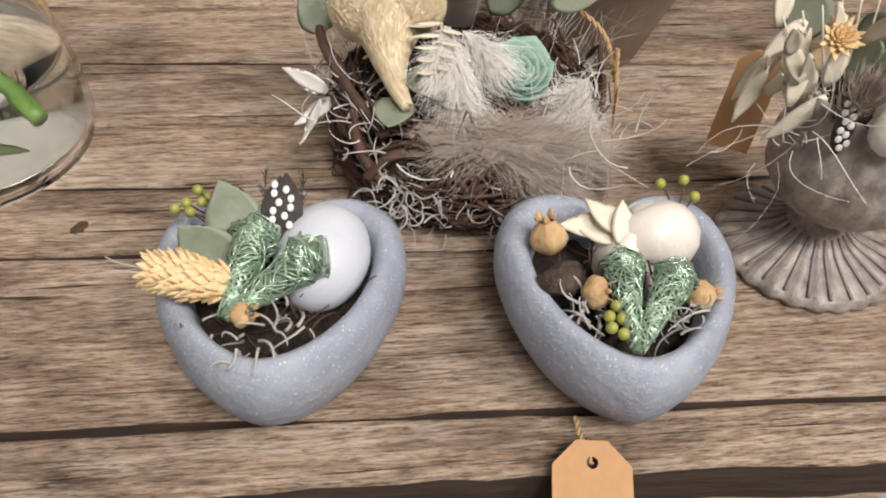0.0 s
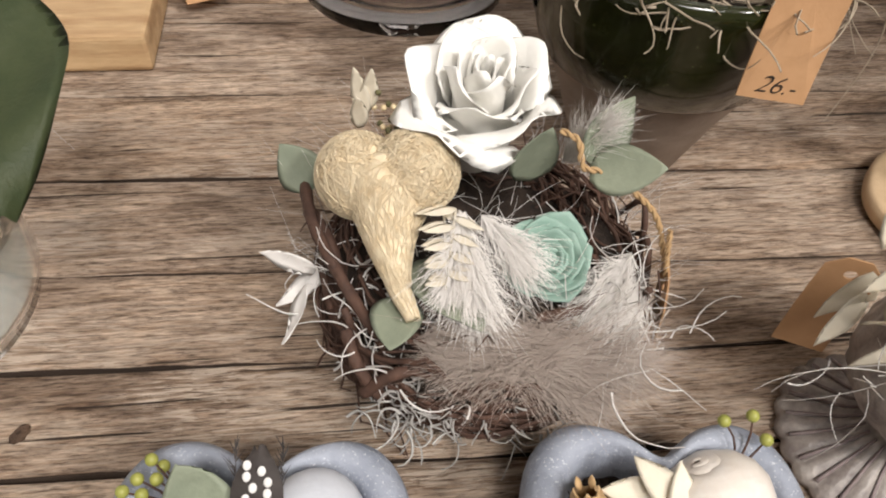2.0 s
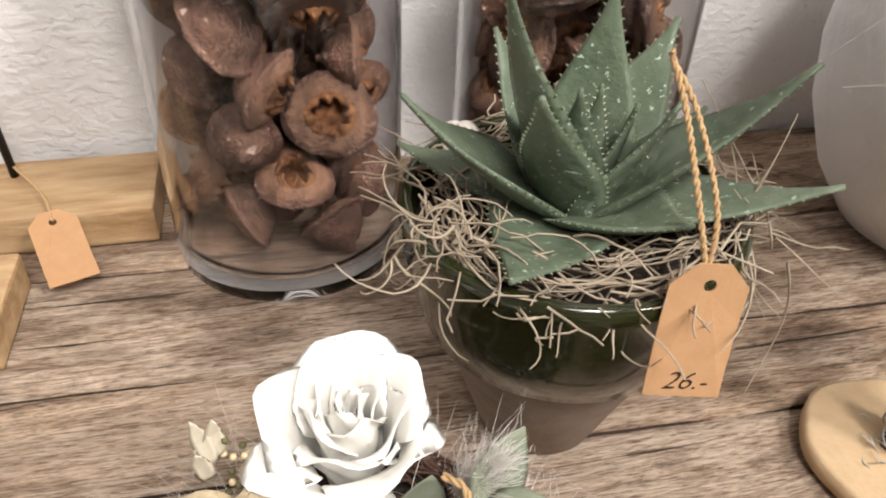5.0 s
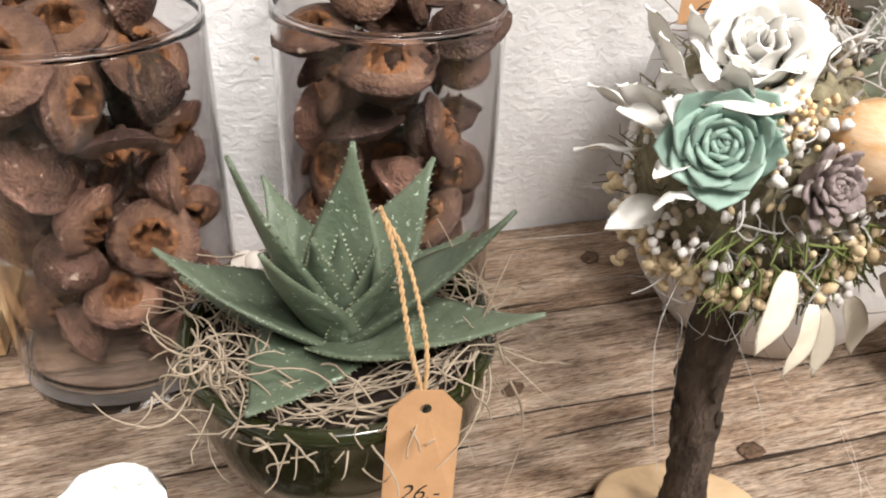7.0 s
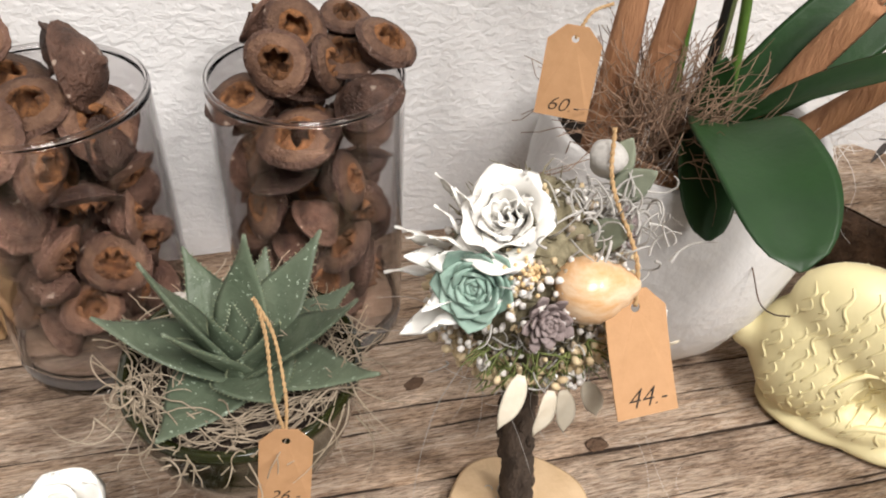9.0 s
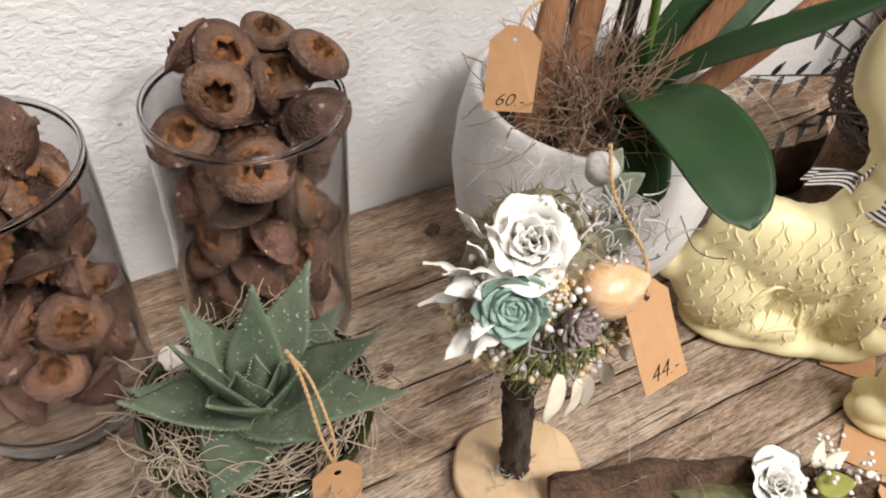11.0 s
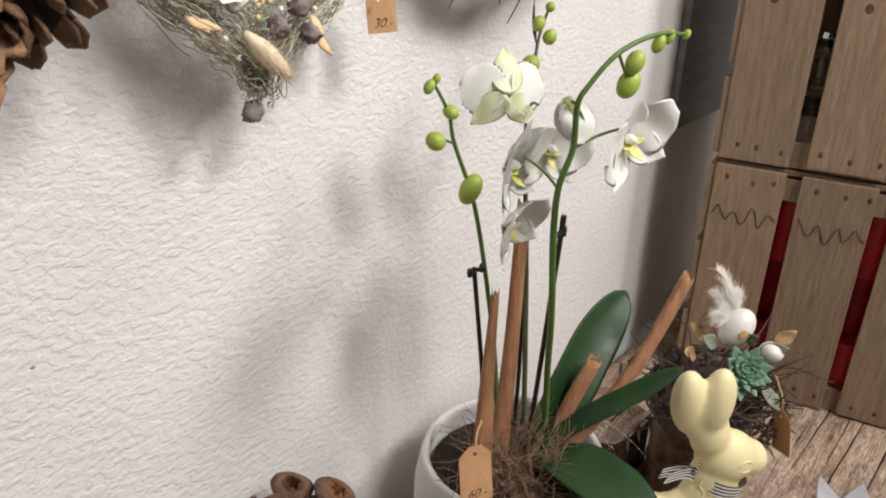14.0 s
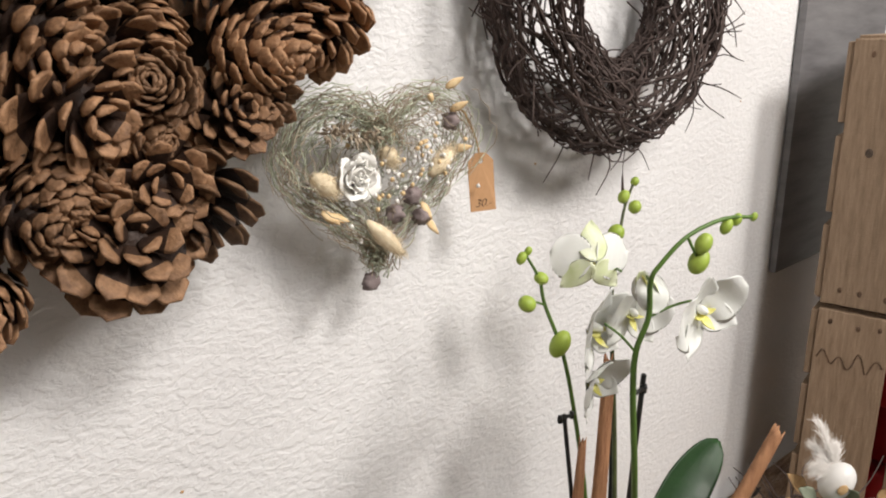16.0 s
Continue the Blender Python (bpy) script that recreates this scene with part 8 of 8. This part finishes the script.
for k in range(6000):
    x, y = rg.uniform(-0.5, 0.5), rg.uniform(-0.5, 0.5)
    # inside the heart: between its outline's columns
    inside = False
    for i in range(64):
        (x1, y1), (x2, y2) = o2[i], o2[(i + 1) % 64]
        if (y1 > y) != (y2 > y) and x < (x2 - x1) * (y - y1) / (y2 - y1) + x1:
            inside = not inside
    px, pz = 0.165 + x * 0.73, 0.884 + y * 0.49
    if inside and px > -0.14 and all((px - a) ** 2 + (pz - b) ** 2 > 0.032 ** 2 for a, b in spots):
        spots.append((px, pz))
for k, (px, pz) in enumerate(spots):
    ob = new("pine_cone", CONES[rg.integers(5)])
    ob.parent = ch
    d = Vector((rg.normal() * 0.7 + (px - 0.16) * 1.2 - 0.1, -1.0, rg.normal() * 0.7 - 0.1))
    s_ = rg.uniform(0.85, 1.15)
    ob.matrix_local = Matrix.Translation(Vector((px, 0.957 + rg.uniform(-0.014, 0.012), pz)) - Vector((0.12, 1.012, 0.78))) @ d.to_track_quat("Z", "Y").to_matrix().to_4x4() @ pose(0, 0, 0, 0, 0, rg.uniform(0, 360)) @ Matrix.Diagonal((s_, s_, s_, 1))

dh = thing("dried_flower_heart", (0.53, 1.01, 0.68), "wire heart stuffed with dried flowers and grasses", "wall heart")
rg = rnd(171)
hp = np.array([(0.53 + x * 0.205 + 0.012 * y, 0.965, 0.690 + y * 0.155) for x, y in heart_outline(64)])
ms, mp_ = Mesh(), Mesh()
for k in range(720):
    i0 = rg.integers(64)
    ln = rg.integers(4, 12)
    pts = []
    off = rg.normal(size=3) * (0.006, 0.010, 0.006)
    inw = rg.uniform(0.8, 1.0) if k % 3 else rg.uniform(0.3, 0.9)
    for i in range(ln):
        q = hp[(i0 + i) % 64]
        q = np.array((0.53, 0.965, 0.69)) + (q - (0.53, 0.965, 0.69)) * inw + off + rg.normal(size=3) * 0.0028
        q[1] = min(q[1], 1.008)
        pts.append(q)
    (ms if k % 2 else mp_).add(tube(smooth_path(pts, ln * 2), 0.00042, None, 3, False))
tagged(part("wire_tangle", ms, "wirepale", dh, "tangled pale green-gold wire"), kind="stuff")
tagged(part("moss_threads", mp_, "hay", dh, "tan moss threads"), kind="stuff")
rm = Mesh()
rose(rm, (0.4925, 0.955, 0.702), (0.05, -1, -0.05), 0.0205, 0.02, rnd(172), 20)
part("white_flower", rm, "petal", dh, "flat white dried flower")
for p0, p1, r_ in [((0.502, 0.945, 0.662), (0.535, 0.94, 0.628), 0.0075), ((0.455, 0.95, 0.705), (0.475, 0.946, 0.69), 0.009), ((0.575, 0.95, 0.69), (0.602, 0.948, 0.712), 0.008), ((0.525, 0.95, 0.72), (0.535, 0.948, 0.705), 0.008)]:
    bt_ = Mesh()
    a0, b0 = np.array(p0), np.array(p1)
    bt_.add(tube(smooth_path([a0, (a0 + b0) / 2, b0], 10), r_ * np.sin(np.linspace(0.35, 2.9, 10)), None, 10))
    for k in range(420):
        s = rg.uniform(0.02, 0.98)
        o = rg.normal(size=3)
        o /= np.linalg.norm(o)
        q = a0 + (b0 - a0) * s
        rr = r_ * math.sin(0.35 + 2.55 * s)
        bt_.add(tube([q + o * rr * 0.8, q + o * rr * 1.45 + (b0 - a0) * 0.12], 0.0002, 0.0001, 3, False))
    part("hare_tail_grass", bt_, "fibre", dh, "fluffy cream hare's-tail grass head")
for k in range(90):
    p = np.array((0.562 if k < 60 else 0.52, 0.948, 0.705 if k < 60 else 0.685)) + rg.normal(size=3) * (0.022, 0.006, 0.02)
    part("floret", Mesh().add(blob(0.0021, 0.0018, 0.0021, 7, 5, 0.2, rg), pose(*p)), "feather" if k % 3 else "yellow", dh)
for p in [(0.565, 0.95, 0.655), (0.535, 0.95, 0.662), (0.555, 0.95, 0.675), (0.605, 0.955, 0.735), (0.515, 0.96, 0.603), (0.53, 0.955, 0.64)]:
    part("gum_nut", Mesh().add(blob(0.0085, 0.007, 0.0075, 14, 10, 0.3, rg), pose(*p)), "conegrey", dh, "grey lichen-covered nut")
for p, d in [((0.462, 0.95, 0.676), (0.6, -0.3, -0.6)), ((0.468, 0.95, 0.672), (0.7, -0.3, -0.3)), ((0.565, 0.95, 0.668), (0.3, -0.3, -0.9)), ((0.57, 0.95, 0.652), (0.4, -0.3, -0.8)), ((0.595, 0.95, 0.765), (0.7, -0.2, 0.4)), ((0.58, 0.95, 0.756), (-0.6, -0.3, 0.2)), ((0.603, 0.95, 0.71), (0.7, -0.3, 0.1)), ((0.60, 0.95, 0.745), (0.5, -0.3, 0.3))]:
    part("seed_husk", Mesh().add(leafgeo(0.018, 0.008, 0.004, 0.3, 0.2, 6, 6, "leaf"), frm(p, d, (0, -1, 0.1))), "yellow", dh, "tan papery seed husk")
gh = Mesh()
for k in range(120):
    s = k / 120
    p = np.array((0.465 + 0.05 * s, 0.948, 0.735 + 0.004 * math.sin(6 * s))) + rg.normal(size=3) * 0.003
    gh.add(leafgeo(0.009, 0.003, 0.0008, 0.3, 0.2, 4, 5), frm(p, (rg.normal() * 0.5 - 0.3, -0.6, rg.normal() * 0.7), (0, -1, 0)))
part("grass_head", gh, "hay", dh, "brown feathery grass head")
price_tag((0.6425, 0.955, 0.694), (0.02, -0.03, -1), (-0.35, -0.93, 0.0), 0.026, 0.055, "30.-", [(0.6425, 0.955, 0.695), (0.639, 0.958, 0.715), (0.628, 0.96, 0.738), (0.618, 0.962, 0.748)], "brown kraft tag with a pencilled price on the dried heart", 0.011)

wr = thing("twig_wreath", (0.86, 1.01, 0.87), "thick round wreath of dark bent twigs", "wreath")
rg = rnd(181)
for grp in range(3):
    ms = Mesh()
    for k in range(200):
        a0, ln = rg.uniform(0, 6.283), rg.uniform(0.5, 1.7)
        ph, tw = rg.uniform(0, 6.283), rg.uniform(-2.5, 2.5)
        pts = []
        for i in range(11):
            s = i / 10
            a = a0 + ln * s
            q = ph + tw * s
            rr = 0.05 * rg.uniform(0.7, 1.08)
            if k % 9 == 0 and i > 8:
                rr *= rg.uniform(1.1, 1.7)
            R = 0.145 + rr * math.cos(q)
            pts.append((0.850 + R * math.cos(a) * 0.97, min(1.006, 0.958 + 0.9 * rr * math.sin(q)), 0.876 + R * math.sin(a) * 1.02))
        ms.add(tube(smooth_path(pts, 16), 0.0016 * rg.uniform(0.6, 1.4), 0.0008, 5, False))
    tagged(part("twig_weave", ms, "twigdark", wr), kind="stuff")
ms = Mesh()
for k in range(40):
    a = rg.uniform(3.0, 6.4)
    o = np.array((math.cos(a) * 1.03, -0.1, math.sin(a)))
    p = np.array((0.862, 0.965, 0.876)) + o * 0.185
    q = p + o * rg.uniform(0.01, 0.045) + rg.normal(size=3) * 0.02
    q[1] = min(q[1], 1.008)
    ms.add(tube(smooth_path([p, (p + q) / 2 + rg.normal(size=3) * 0.004, q], 7), 0.0011, 0.0005, 4))
tagged(part("stray_twig", ms, "twigdark", wr), kind="stuff")
rr = np.concatenate([np.full(8, 0.0005), np.linspace(0.0012, 0.0022, 6), np.linspace(0.002, 0.0004, 4)])
part("catkin", Mesh().add(tube(smooth_path([(0.866, 0.95, 0.685), (0.861, 0.948, 0.66), (0.862, 0.947, 0.635), (0.868, 0.946, 0.612)], 18), rr, None, 6)), "twigdark", wr, "thin hanging catkin")
ms = Mesh()
for x, z in [(0.788, 0.666), (1.249, 0.704), (0.42, 0.162), (0.35, 0.44)]:
    ms.add(blob(0.002, 0.0006, 0.0014, 8, 5), pose(x, 1.0148, z))
solo("wall_specks", ms, "seed", (0.8, 1.014, 0.5), "small brown specks on the plaster", "stain", kind="structure")
